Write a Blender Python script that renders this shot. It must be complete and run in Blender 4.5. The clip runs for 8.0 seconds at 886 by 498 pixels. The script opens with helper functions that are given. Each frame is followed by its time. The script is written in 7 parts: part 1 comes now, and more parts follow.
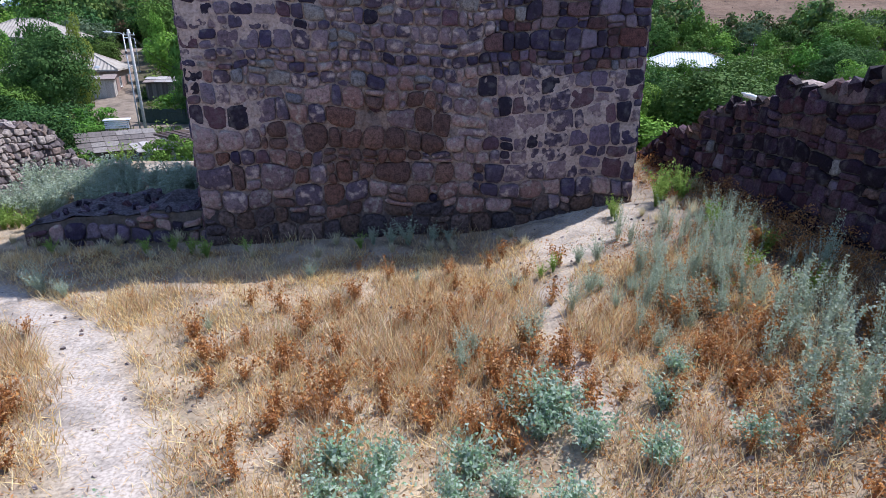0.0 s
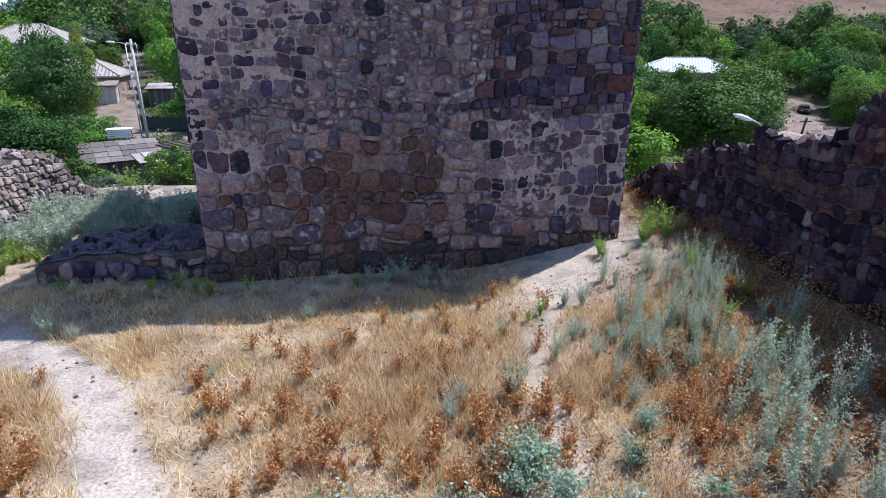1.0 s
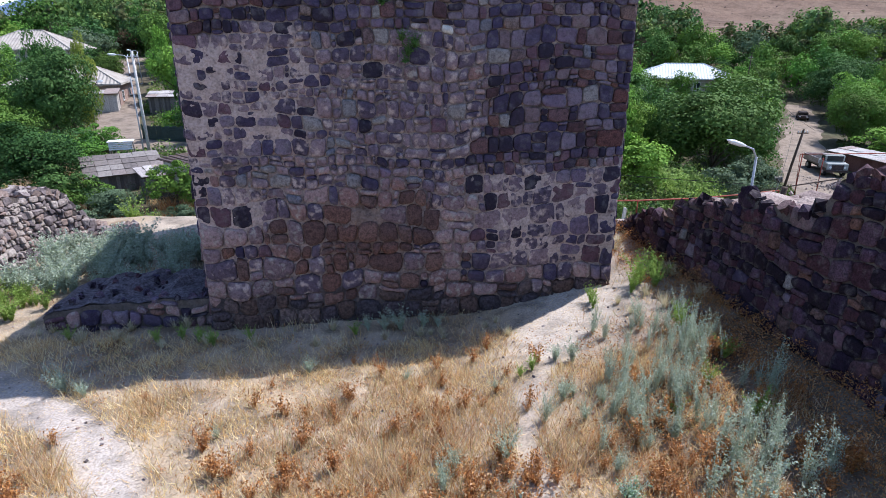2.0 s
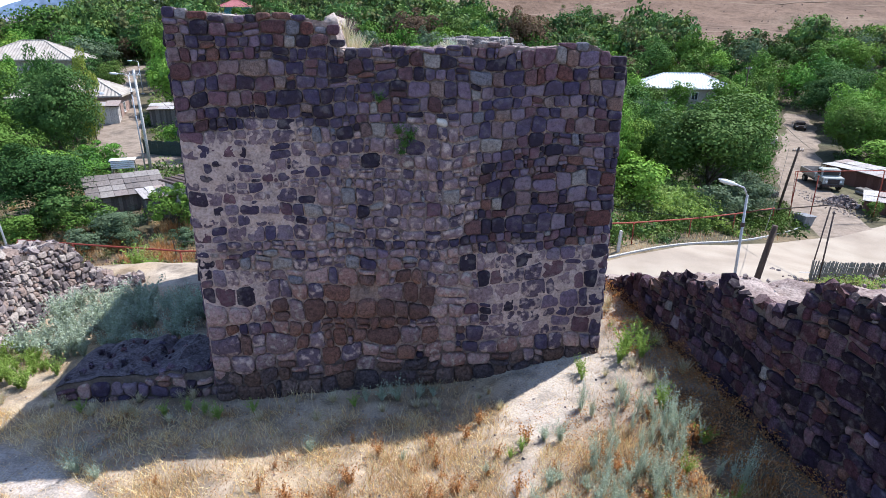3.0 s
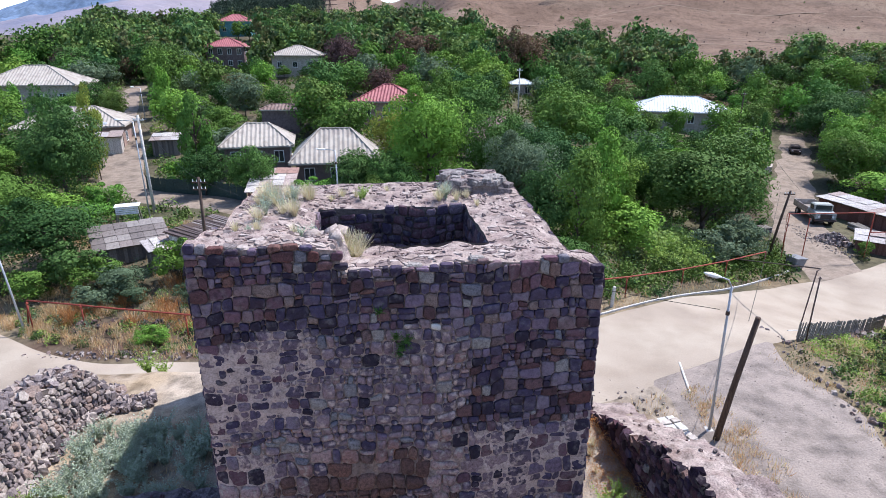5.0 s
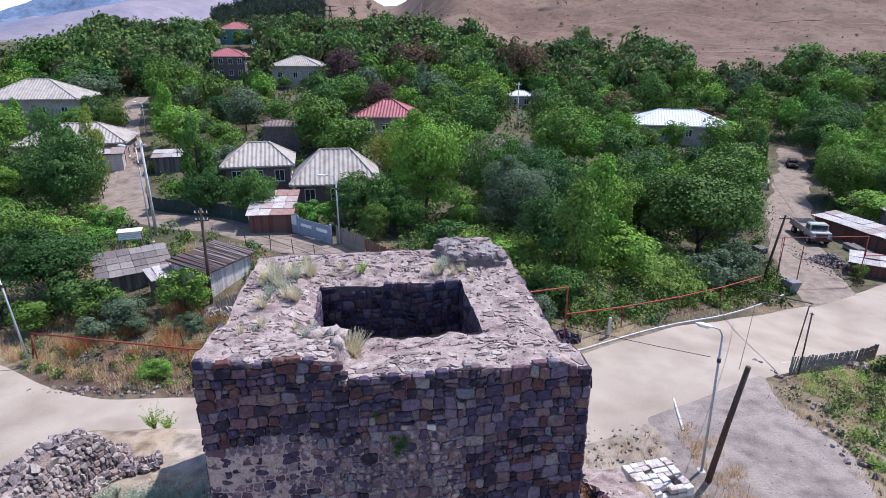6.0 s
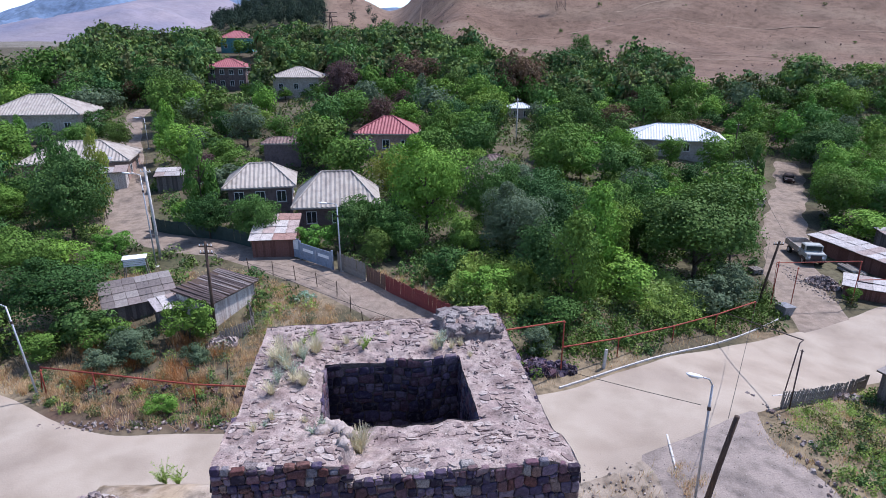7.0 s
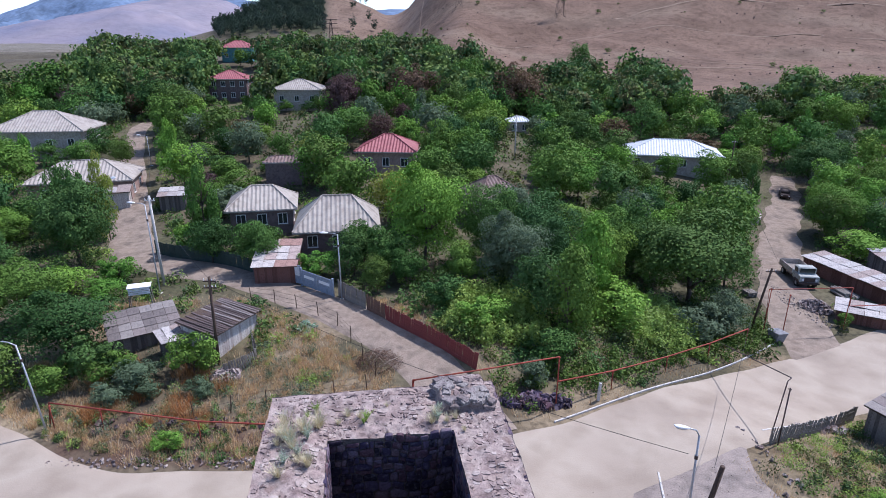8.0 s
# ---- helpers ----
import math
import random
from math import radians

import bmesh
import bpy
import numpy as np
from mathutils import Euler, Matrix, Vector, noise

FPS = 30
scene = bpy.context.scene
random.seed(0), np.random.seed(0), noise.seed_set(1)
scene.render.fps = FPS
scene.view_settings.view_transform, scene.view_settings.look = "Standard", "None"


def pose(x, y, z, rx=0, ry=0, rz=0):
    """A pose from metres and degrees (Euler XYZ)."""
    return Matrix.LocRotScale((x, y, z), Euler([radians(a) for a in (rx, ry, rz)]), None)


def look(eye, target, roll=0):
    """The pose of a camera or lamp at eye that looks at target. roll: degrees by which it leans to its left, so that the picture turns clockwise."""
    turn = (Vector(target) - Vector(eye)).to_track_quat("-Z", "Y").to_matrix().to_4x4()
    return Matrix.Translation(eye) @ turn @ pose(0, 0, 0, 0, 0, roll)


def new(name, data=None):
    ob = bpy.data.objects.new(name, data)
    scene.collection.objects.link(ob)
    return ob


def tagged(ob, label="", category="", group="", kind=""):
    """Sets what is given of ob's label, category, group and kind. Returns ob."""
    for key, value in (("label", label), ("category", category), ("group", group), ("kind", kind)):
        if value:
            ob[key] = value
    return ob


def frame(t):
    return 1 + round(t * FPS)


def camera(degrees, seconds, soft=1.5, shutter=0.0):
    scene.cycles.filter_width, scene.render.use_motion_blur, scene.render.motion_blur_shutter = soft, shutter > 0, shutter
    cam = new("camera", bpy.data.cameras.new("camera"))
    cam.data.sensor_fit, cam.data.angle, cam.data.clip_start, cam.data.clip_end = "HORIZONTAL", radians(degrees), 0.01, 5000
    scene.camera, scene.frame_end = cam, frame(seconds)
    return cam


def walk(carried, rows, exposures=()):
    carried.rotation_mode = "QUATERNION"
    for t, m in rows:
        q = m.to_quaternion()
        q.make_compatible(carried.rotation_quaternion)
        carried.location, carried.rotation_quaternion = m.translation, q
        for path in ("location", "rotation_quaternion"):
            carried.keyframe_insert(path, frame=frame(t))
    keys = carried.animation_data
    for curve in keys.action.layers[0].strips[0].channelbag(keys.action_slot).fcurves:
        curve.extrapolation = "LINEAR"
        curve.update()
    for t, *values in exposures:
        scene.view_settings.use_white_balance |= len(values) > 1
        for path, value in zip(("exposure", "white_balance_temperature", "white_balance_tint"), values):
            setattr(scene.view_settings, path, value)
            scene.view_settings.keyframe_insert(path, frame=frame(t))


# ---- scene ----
cam = camera(73.5, 8.0, 0.9)
METRES, EYE, TILT, LEAN, TURN = 14.0, 3.30, -19.92, 0.0, 0.0
EXPOSURE = [(0.0, 0.42, 5850, 14), (1.0, 0.46, 5830, 14), (2.5, 0.66, 5950, 12.5), (3.0, 0.78, 6030, 11), (3.5, 0.84, 6100, 11), (4.5, 0.74, 6080, 12), (6.0, 0.46, 5850, 18), (7.0, 0.35, 5780, 18.5), (8.0, 0.29, 5740, 19)]
SUN, SKY = 4.7, 0.18
ROWS = [
    (0.0, 0.0, 0.0, 0.0, -0.0, 0.0, 0.0),
    (0.5, 0.003, -0.0177, 0.0225, 0.07, 0.019, -0.06),
    (1.0, 0.0091, -0.0309, 0.0474, 0.063, 0.057, -0.05),
    (2.5, 0.0171, -0.0717, 0.1578, 0.07, 0.146, -0.07),
    (3.0, 0.0211, -0.0906, 0.2147, 0.051, 0.19, -0.08),
    (3.5, 0.0238, -0.1105, 0.2748, 0.025, 0.234, -0.06),
    (4.0, 0.0276, -0.129, 0.3393, 0.013, 0.304, -0.06),
    (4.5, 0.0273, -0.1467, 0.4072, 0.006, 0.336, -0.06),
    (6.0, 0.0349, -0.2086, 0.627, -0.013, 0.488, -0.13),
    (6.5, 0.0369, -0.2383, 0.7074, -0.025, 0.545, -0.14),
    (7.0, 0.0359, -0.2746, 0.7907, -0.032, 0.583, -0.15),
    (7.5, 0.0378, -0.3153, 0.878, -0.032, 0.627, -0.16),
    (8.0, 0.0448, -0.3527, 0.971, -0.032, 0.69, -0.17),
]
walk(cam, [(t, pose(0, 0, EYE, TILT, LEAN, TURN) @ pose(METRES * x, METRES * y, METRES * z, 90 + pitch, roll, yaw)) for t, x, y, z, yaw, pitch, roll in ROWS], exposures=EXPOSURE)

# ---- light: high sun from behind the tower on the right, clear sky ----
SUN_FROM = Vector((2.9, 2.03, 5.85)).normalized()
world = bpy.data.worlds.new("sky")
scene.world = world
world.use_nodes = True
wn = world.node_tree.nodes
sky = wn.new("ShaderNodeTexSky")
sky.sky_type, sky.sun_disc = "NISHITA", False
sky.sun_elevation = math.asin(SUN_FROM.z)
sky.sun_rotation = math.atan2(SUN_FROM.x, SUN_FROM.y)
sky.altitude = 1200
world.node_tree.links.new(sky.outputs[0], wn["Background"].inputs[0])
wn["Background"].inputs[1].default_value = SKY
sun_data = bpy.data.lights.new("sun", "SUN")
sun_data.energy, sun_data.angle, sun_data.color = SUN, radians(0.53), (1.0, 0.96, 0.90)
sun = new("sun", sun_data)
sun.matrix_world = look(SUN_FROM * 50, (0, 0, 0))


# ---- small tools ----
def S(a, b, v):
    t = np.clip((v - a) / (b - a), 0, 1)
    return t * t * (3 - 2 * t)


class Geo:
    """Collects faces for one mesh."""

    def __init__(self):
        self.v, self.f = [], []

    def add(self, verts, faces):
        k = len(self.v)
        self.v += [tuple(p) for p in verts]
        self.f += [tuple(i + k for i in q) for q in faces]
        return self

    def box(self, x0, y0, z0, x1, y1, z1, m=None):
        c = [Vector((x, y, z)) for z in (z0, z1) for x, y in ((x0, y0), (x1, y0), (x1, y1), (x0, y1))]
        if m is not None:
            c = [m @ p for p in c]
        return self.add(c, [(3, 2, 1, 0), (4, 5, 6, 7), (0, 1, 5, 4), (1, 2, 6, 5), (2, 3, 7, 6), (3, 0, 4, 7)])

    def slab(self, x0, y0, z0, x1, y1, z1, b=0.01, m=None):
        """A box with chamfered upper and lower rims."""
        rings = [(z0, b), (z0 + b, 0), (z1 - b, 0), (z1, b)]
        c = []
        for z, i in rings:
            c += [Vector((x0 + i, y0 + i, z)), Vector((x1 - i, y0 + i, z)), Vector((x1 - i, y1 - i, z)), Vector((x0 + i, y1 - i, z))]
        if m is not None:
            c = [m @ p for p in c]
        fs = [(3, 2, 1, 0), (12, 13, 14, 15)]
        for r in range(3):
            for k in range(4):
                a, d = r * 4 + k, r * 4 + (k + 1) % 4
                fs.append((a, d, d + 4, a + 4))
        return self.add(c, fs)

    def tube(self, pts, r, n=8, r2=None):
        pts = [Vector(p) for p in pts]
        ring = []
        for i, p in enumerate(pts):
            d = (pts[min(i + 1, len(pts) - 1)] - pts[max(i - 1, 0)]).normalized()
            q = d.to_track_quat("Z", "Y").to_matrix()
            rr = r if r2 is None else r + (r2 - r) * i / max(1, len(pts) - 1)
            ring += [p + q @ Vector((rr * math.cos(a), rr * math.sin(a), 0)) for a in [2 * math.pi * k / n for k in range(n)]]
        fs = []
        for i in range(len(pts) - 1):
            for k in range(n):
                a, b = i * n + k, i * n + (k + 1) % n
                fs.append((a, b, b + n, a + n))
        fs += [tuple(range(n - 1, -1, -1)), tuple(range((len(pts) - 1) * n, len(pts) * n))]
        return self.add(ring, fs)

    def mesh(self, name, material=None, smooth=False):
        me = bpy.data.meshes.new(name)
        me.from_pydata(self.v, [], self.f)
        me.update()
        if smooth:
            me.polygons.foreach_set("use_smooth", [True] * len(me.polygons))
        if material:
            me.materials.append(material)
        return me


def quads(name, P, material):
    """A mesh of loose quads from an array of n x 4 x 3."""
    n = len(P)
    me = bpy.data.meshes.new(name)
    me.vertices.add(n * 4)
    me.vertices.foreach_set("co", np.ascontiguousarray(P, np.float32).ravel())
    me.loops.add(n * 4)
    me.loops.foreach_set("vertex_index", np.arange(n * 4, dtype=np.int32))
    me.polygons.add(n)
    me.polygons.foreach_set("loop_start", np.arange(0, n * 4, 4, dtype=np.int32))
    me.update(calc_edges=True)
    me.materials.append(material)
    return me


def sheet(name, X, Y, Z, material, keep=None):
    """A grid mesh from three 2-d arrays."""
    ny, nx = X.shape
    me = bpy.data.meshes.new(name)
    idx = np.arange(nx * ny).reshape(ny, nx)
    F = np.stack([idx[:-1, :-1], idx[:-1, 1:], idx[1:, 1:], idx[1:, :-1]], -1)
    F = F[keep] if keep is not None else F.reshape(-1, 4)
    co = np.stack([X, Y, Z], -1).astype(np.float32)
    me.vertices.add(nx * ny)
    me.vertices.foreach_set("co", co.ravel())
    me.loops.add(F.size)
    me.loops.foreach_set("vertex_index", F.astype(np.int32).ravel())
    me.polygons.add(len(F))
    me.polygons.foreach_set("loop_start", np.arange(0, F.size, 4, dtype=np.int32))
    me.update(calc_edges=True)
    me.polygons.foreach_set("use_smooth", np.ones(len(F), bool))
    me.materials.append(material)
    return me


def part(name, geo, material, parent, label="", smooth=False, at=None):
    me = geo.mesh(name, material, smooth) if isinstance(geo, Geo) else geo
    ob = new(name, me)
    ob.parent = parent
    if at is not None:
        ob.matrix_basis = at
    return tagged(ob, label)


def thing(name, m, label, category, group="", kind=""):
    ob = new(name)
    ob.empty_display_size = 0.2
    ob.matrix_basis = m
    return tagged(ob, label, category, group, kind)


# ---- materials ----
def mat(name, cols, scale=3.0, rough=0.9, bump=0.3, fine=40.0, pick="", metal=0.0, stain=0.35, grain=0.25, attr="", leaf=0.0, lichen=None, broad=0.0, stretch=None, dark=(0.5, 0.5, 0.5)):
    """Colours laid out by a broad noise (or picked piece by piece), stained at a middle scale, grained and bumped at a fine one."""
    m = bpy.data.materials.new(name)
    m.use_nodes = True
    nt = m.node_tree
    N, L = nt.nodes, nt.links
    bsdf = N["Principled BSDF"]
    geo = N.new("ShaderNodeNewGeometry")
    src = geo.outputs["Position"]
    if pick or stretch:
        tc = N.new("ShaderNodeTexCoord")
        src = tc.outputs["Object"]
    if stretch:
        mp = N.new("ShaderNodeMapping")
        mp.inputs["Scale"].default_value = stretch
        L.new(src, mp.inputs["Vector"])
        src = mp.outputs["Vector"]

    def noi(s, detail=3.0):
        n = N.new("ShaderNodeTexNoise")
        n.inputs["Scale"].default_value, n.inputs["Detail"].default_value = s, detail
        L.new(src, n.inputs["Vector"])
        return n.outputs["Fac"]

    def mul(a, fac, c):
        x = N.new("ShaderNodeMix")
        x.data_type, x.blend_type = "RGBA", "MULTIPLY"
        L.new(fac, x.inputs[0])
        L.new(a, x.inputs[6])
        x.inputs[7].default_value = (*c, 1)
        return x.outputs[2]

    def rng(v, a, b, c, d):
        r = N.new("ShaderNodeMapRange")
        for i, q in enumerate((a, b, c, d)):
            r.inputs[1 + i].default_value = q
        L.new(v, r.inputs[0])
        return r.outputs[0]

    if attr:
        at = N.new("ShaderNodeAttribute")
        at.attribute_name = attr
        col = at.outputs["Color"]
    else:
        ramp = N.new("ShaderNodeValToRGB")
        el = ramp.color_ramp.elements
        while len(el) < len(cols):
            el.new(0.5)
        for i, c in enumerate(cols):
            el[i].position = i / len(cols) if pick else (0.3 + 0.4 * i / max(1, len(cols) - 1))
            el[i].color = (*c, 1)
        if pick == "object":
            oi = N.new("ShaderNodeObjectInfo")
            fac = oi.outputs["Random"]
            ramp.color_ramp.interpolation = "LINEAR" if leaf else "CONSTANT"
        elif pick == "island":
            fac = geo.outputs["Random Per Island"]
            ramp.color_ramp.interpolation = "LINEAR" if leaf else "CONSTANT"
        else:
            fac = noi(scale)
        L.new(fac, ramp.inputs[0])
        col = ramp.outputs[0]
    if stain:
        col = mul(col, rng(noi(scale * 2.7, 5.0), 0.45, 0.7, 0.0, stain * 2), dark)
    if broad:
        col = mul(col, rng(noi(broad, 8.0), 0.42, 0.7, 0.0, 0.8), (0.55, 0.52, 0.5))
        col = mul(col, rng(noi(broad * 6, 6.0), 0.5, 0.66, 0.0, 0.7), (0.6, 0.55, 0.5))
    if lichen:
        x = N.new("ShaderNodeMix")
        x.data_type = "RGBA"
        L.new(rng(noi(scale * 1.6, 6.0), 0.52, 0.68, 0.0, lichen[3]), x.inputs[0])
        L.new(col, x.inputs[6])
        x.inputs[7].default_value = (*lichen[:3], 1)
        col = x.outputs[2]
    if grain:
        col = mul(col, rng(noi(fine, 4.0), 0.4, 0.75, 0.0, grain * 2), (0.35, 0.33, 0.32))
    L.new(col, bsdf.inputs["Base Color"])
    bsdf.inputs["Roughness"].default_value = rough
    bsdf.inputs["Metallic"].default_value = metal
    bsdf.inputs["Specular IOR Level"].default_value = 0.08 if leaf else (0.5 if rough < 0.6 else 0.2)
    if bump:
        b = N.new("ShaderNodeBump")
        b.inputs["Strength"].default_value = bump
        b.inputs["Distance"].default_value = 1.0 / fine
        L.new(noi(fine * 0.6, 6.0), b.inputs["Height"])
        L.new(b.outputs[0], bsdf.inputs["Normal"])
    if leaf:
        tr = N.new("ShaderNodeBsdfTranslucent")
        L.new(col, tr.inputs[0])
        mx = N.new("ShaderNodeMixShader")
        mx.inputs[0].default_value = leaf
        L.new(bsdf.outputs[0], mx.inputs[1])
        L.new(tr.outputs[0], mx.inputs[2])
        L.new(mx.outputs[0], N["Material Output"].inputs[0])
    return m


BASALT = [(0.052, 0.037, 0.071), (0.172, 0.119, 0.169), (0.028, 0.020, 0.035), (0.151, 0.079, 0.100), (0.067, 0.050, 0.095), (0.191, 0.140, 0.176), (0.037, 0.026, 0.044), (0.132, 0.070, 0.084), (0.097, 0.071, 0.112), (0.030, 0.021, 0.038), (0.191, 0.126, 0.135), (0.078, 0.056, 0.092), (0.191, 0.140, 0.176), (0.044, 0.029, 0.048), (0.116, 0.060, 0.078), (0.061, 0.045, 0.081)]
PALE = [(0.32, 0.265, 0.25), (0.2, 0.165, 0.165), (0.38, 0.32, 0.29), (0.13, 0.108, 0.112), (0.3, 0.225, 0.195), (0.41, 0.355, 0.32), (0.24, 0.198, 0.195)]
M = dict(
    stone=mat("basalt stone", BASALT, 5.0, 0.8, 0.6, 42.0, "object", stain=0.45, grain=0.3, lichen=(0.27, 0.235, 0.225, 0.3)),
    stones=mat("basalt stones", BASALT, 5.0, 0.8, 0.6, 42.0, "island", stain=0.5, grain=0.5, lichen=(0.26, 0.235, 0.23, 0.4)),
    warm=mat("weathered stone", [(0.326, 0.206, 0.195), (0.248, 0.162, 0.172), (0.371, 0.238, 0.219), (0.270, 0.152, 0.138), (0.202, 0.134, 0.143), (0.338, 0.219, 0.209)], 6.0, 0.9, 0.6, 42.0, "object", stain=0.5, grain=0.3, lichen=(0.42, 0.37, 0.32, 0.7)),
    smear=mat("mortar-smeared stone", [(0.096, 0.070, 0.101), (0.173, 0.119, 0.146), (0.218, 0.153, 0.170), (0.128, 0.091, 0.119), (0.256, 0.175, 0.189)], 5.0, 0.9, 0.6, 42.0, "object", stain=0.5, grain=0.3, lichen=(0.52, 0.39, 0.34, 0.9)),
    redstone=mat("red-brown tuff stone", [(0.14, 0.06, 0.055), (0.115, 0.055, 0.058), (0.17, 0.085, 0.072), (0.10, 0.052, 0.056)], 5.0, 0.85, 0.6, 42.0, "object", stain=0.5, grain=0.5),
    paler=mat("pale grey stone", [(0.23, 0.205, 0.215), (0.18, 0.165, 0.19), (0.28, 0.24, 0.23)], 6.0, 0.85, 0.6, 42.0, "object", stain=0.5, grain=0.4),
    tan=mat("tan basalt", [(0.200, 0.125, 0.110), (0.158, 0.085, 0.088), (0.221, 0.155, 0.143), (0.168, 0.110, 0.110)], 5.0, 0.85, 0.6, 42.0, "object", stain=0.5, grain=0.5),
    # footing cap: rubble with the tower's shade put into its colour
    shaderubble=mat("rubble darkened for shade", [(0.11, 0.09, 0.105), (0.18, 0.145, 0.155), (0.14, 0.115, 0.125)], 5.0, 0.95, 1.0, 24.0, stain=0.6, grain=0.5),
    topslab=mat("flat core stone", [(0.288, 0.247, 0.237), (0.218, 0.181, 0.175), (0.323, 0.289, 0.269)], 4.0, 0.95, 0.9, 24.0, "object", stain=0.5, grain=0.5),
    russet=mat("iron-stained stone", [(0.187, 0.095, 0.076), (0.220, 0.121, 0.099), (0.138, 0.076, 0.066), (0.165, 0.097, 0.085)], 6.0, 0.9, 0.6, 42.0, "object", stain=0.5, grain=0.5),
    lime=mat("lime-crusted stone", [(0.66, 0.6, 0.55), (0.5, 0.45, 0.42)], 9.0, 0.9, 0.5, 40.0, stain=0.2, grain=0.2),
    mortar=mat("lime mortar", [(0.356, 0.278, 0.256), (0.486, 0.379, 0.351), (0.572, 0.454, 0.422)], 2.2, 0.95, 1.0, 26.0, stain=0.5, grain=0.5),
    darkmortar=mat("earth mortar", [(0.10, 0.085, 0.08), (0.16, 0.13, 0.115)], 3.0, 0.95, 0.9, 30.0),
    rubbletop=mat("weathered rubble core", [(0.226, 0.165, 0.151), (0.335, 0.257, 0.232), (0.423, 0.345, 0.306), (0.267, 0.194, 0.169)], 1.6, 0.95, 0.8, 30.0, stain=0.4, grain=0.45),
    palestones=mat("sunlit field stones", PALE, 5.0, 0.9, 0.5, 24.0, "object", stain=0.4),
    palestuff=mat("loose field stones", PALE, 5.0, 0.9, 0.5, 24.0, "island", stain=0.4),
    topstuff=mat("crumbled mortar and stone", [(0.223, 0.166, 0.153), (0.375, 0.302, 0.269), (0.284, 0.218, 0.197), (0.426, 0.356, 0.318), (0.223, 0.168, 0.158), (0.324, 0.249, 0.216)], 5.0, 0.9, 0.5, 24.0, "island", stain=0.3),
    ground=mat("ground", None, 0.8, 0.95, 0.25, 30.0, attr="soil", stain=0.5, grain=0.38, broad=0.06),
    joints=mat("lime and earth mortar with crevice shade", None, 2.2, 0.95, 1.0, 26.0, attr="soil", stain=0.28, grain=0.35),
    warmstuff=mat("weathered footing stones", [(0.170, 0.115, 0.104), (0.111, 0.079, 0.083), (0.212, 0.144, 0.126), (0.136, 0.083, 0.068), (0.085, 0.065, 0.072)], 6.0, 0.9, 1.0, 22.0, "island", stain=0.6, grain=0.5),
    road=mat("dusty concrete road", [(0.27, 0.22, 0.172), (0.335, 0.275, 0.215), (0.375, 0.315, 0.248), (0.3, 0.245, 0.19)], 0.16, 0.9, 0.25, 16.0, stain=0.4, grain=0.12, dark=(0.8, 0.78, 0.76)),
    track=mat("dirt track", [(0.235, 0.18, 0.14), (0.29, 0.23, 0.18), (0.19, 0.15, 0.12)], 0.5, 0.95, 0.6, 12.0, stain=0.3),
    ground_track=mat("worn hill track", [(0.222, 0.154, 0.109), (0.265, 0.19, 0.136)], 0.3, 0.95, 0.4, 8.0),
    chips=mat("loose gravel chips", [(0.27, 0.225, 0.2), (0.34, 0.285, 0.25), (0.42, 0.36, 0.32), (0.23, 0.19, 0.175)], 5.0, 0.95, 0.3, 24.0, "island", stain=0.2),
    gravel=mat("grey gravel", [(0.243, 0.202, 0.176), (0.297, 0.246, 0.211), (0.216, 0.180, 0.158)], 0.4, 0.95, 0.6, 14.0, stain=0.4, grain=0.22),
    kerb=mat("whitewashed kerb", [(0.533, 0.504, 0.467), (0.645, 0.613, 0.574)], 4.0, 0.85, 0.3, 30.0, stain=0.3),
    bark=mat("bark", [(0.09, 0.07, 0.055), (0.15, 0.12, 0.1)], 3.0, 0.95, 0.8, 20.0),
    wood=mat("grey weathered board", [(0.19, 0.165, 0.145), (0.26, 0.23, 0.2), (0.14, 0.12, 0.105)], 4.0, 0.9, 0.5, 30.0, "island", stain=0.4, stretch=(1, 1, 0.3)),
    redfence=mat("dark red painted board", [(0.19, 0.042, 0.04), (0.24, 0.06, 0.055), (0.15, 0.035, 0.035)], 4.0, 0.7, 0.3, 30.0, "island", stain=0.45),
    brownwood=mat("brown board", [(0.15, 0.085, 0.06), (0.19, 0.11, 0.08), (0.11, 0.065, 0.05)], 4.0, 0.85, 0.4, 30.0, "island", stain=0.4),
    twig=mat("dead brushwood", [(0.15, 0.085, 0.055), (0.21, 0.13, 0.09), (0.11, 0.065, 0.05)], 4.0, 0.9, 0.3, 30.0, "island", stain=0.3),
    hayroot=mat("bare pale stick", [(0.42, 0.34, 0.26), (0.5, 0.42, 0.33)], 4.0, 0.9, 0.3, 30.0),
    pole=mat("tarred timber pole", [(0.075, 0.05, 0.04), (0.12, 0.085, 0.065)], 4.0, 0.9, 0.5, 25.0, stretch=(3, 3, 0.4)),
    redpaint=mat("red-brown pipe paint", [(0.27, 0.05, 0.035), (0.35, 0.08, 0.05)], 3.0, 0.6, 0.2, 30.0, stain=0.4),
    darkpaint=mat("dark steel", [(0.06, 0.045, 0.045), (0.1, 0.07, 0.06)], 3.0, 0.6, 0.2, 30.0),
    steel=mat("galvanised steel", [(0.42, 0.43, 0.45), (0.5, 0.51, 0.53)], 4.0, 0.5, 0.1, 30.0, metal=0.3, stain=0.2),
    white=mat("white enamel", [(0.75, 0.75, 0.74), (0.8, 0.8, 0.79)], 4.0, 0.45, 0.05, 30.0, stain=0.1, grain=0.05),
    roofgrey=mat("pale fibre-cement roof", [(0.370, 0.323, 0.275), (0.430, 0.383, 0.331), (0.318, 0.275, 0.241)], 0.5, 0.85, 0.2, 20.0, stain=0.22, grain=0.12),
    roofwhite=mat("pale sheet roof", [(0.68, 0.7, 0.72), (0.76, 0.77, 0.78)], 0.8, 0.6, 0.1, 20.0, stain=0.2),
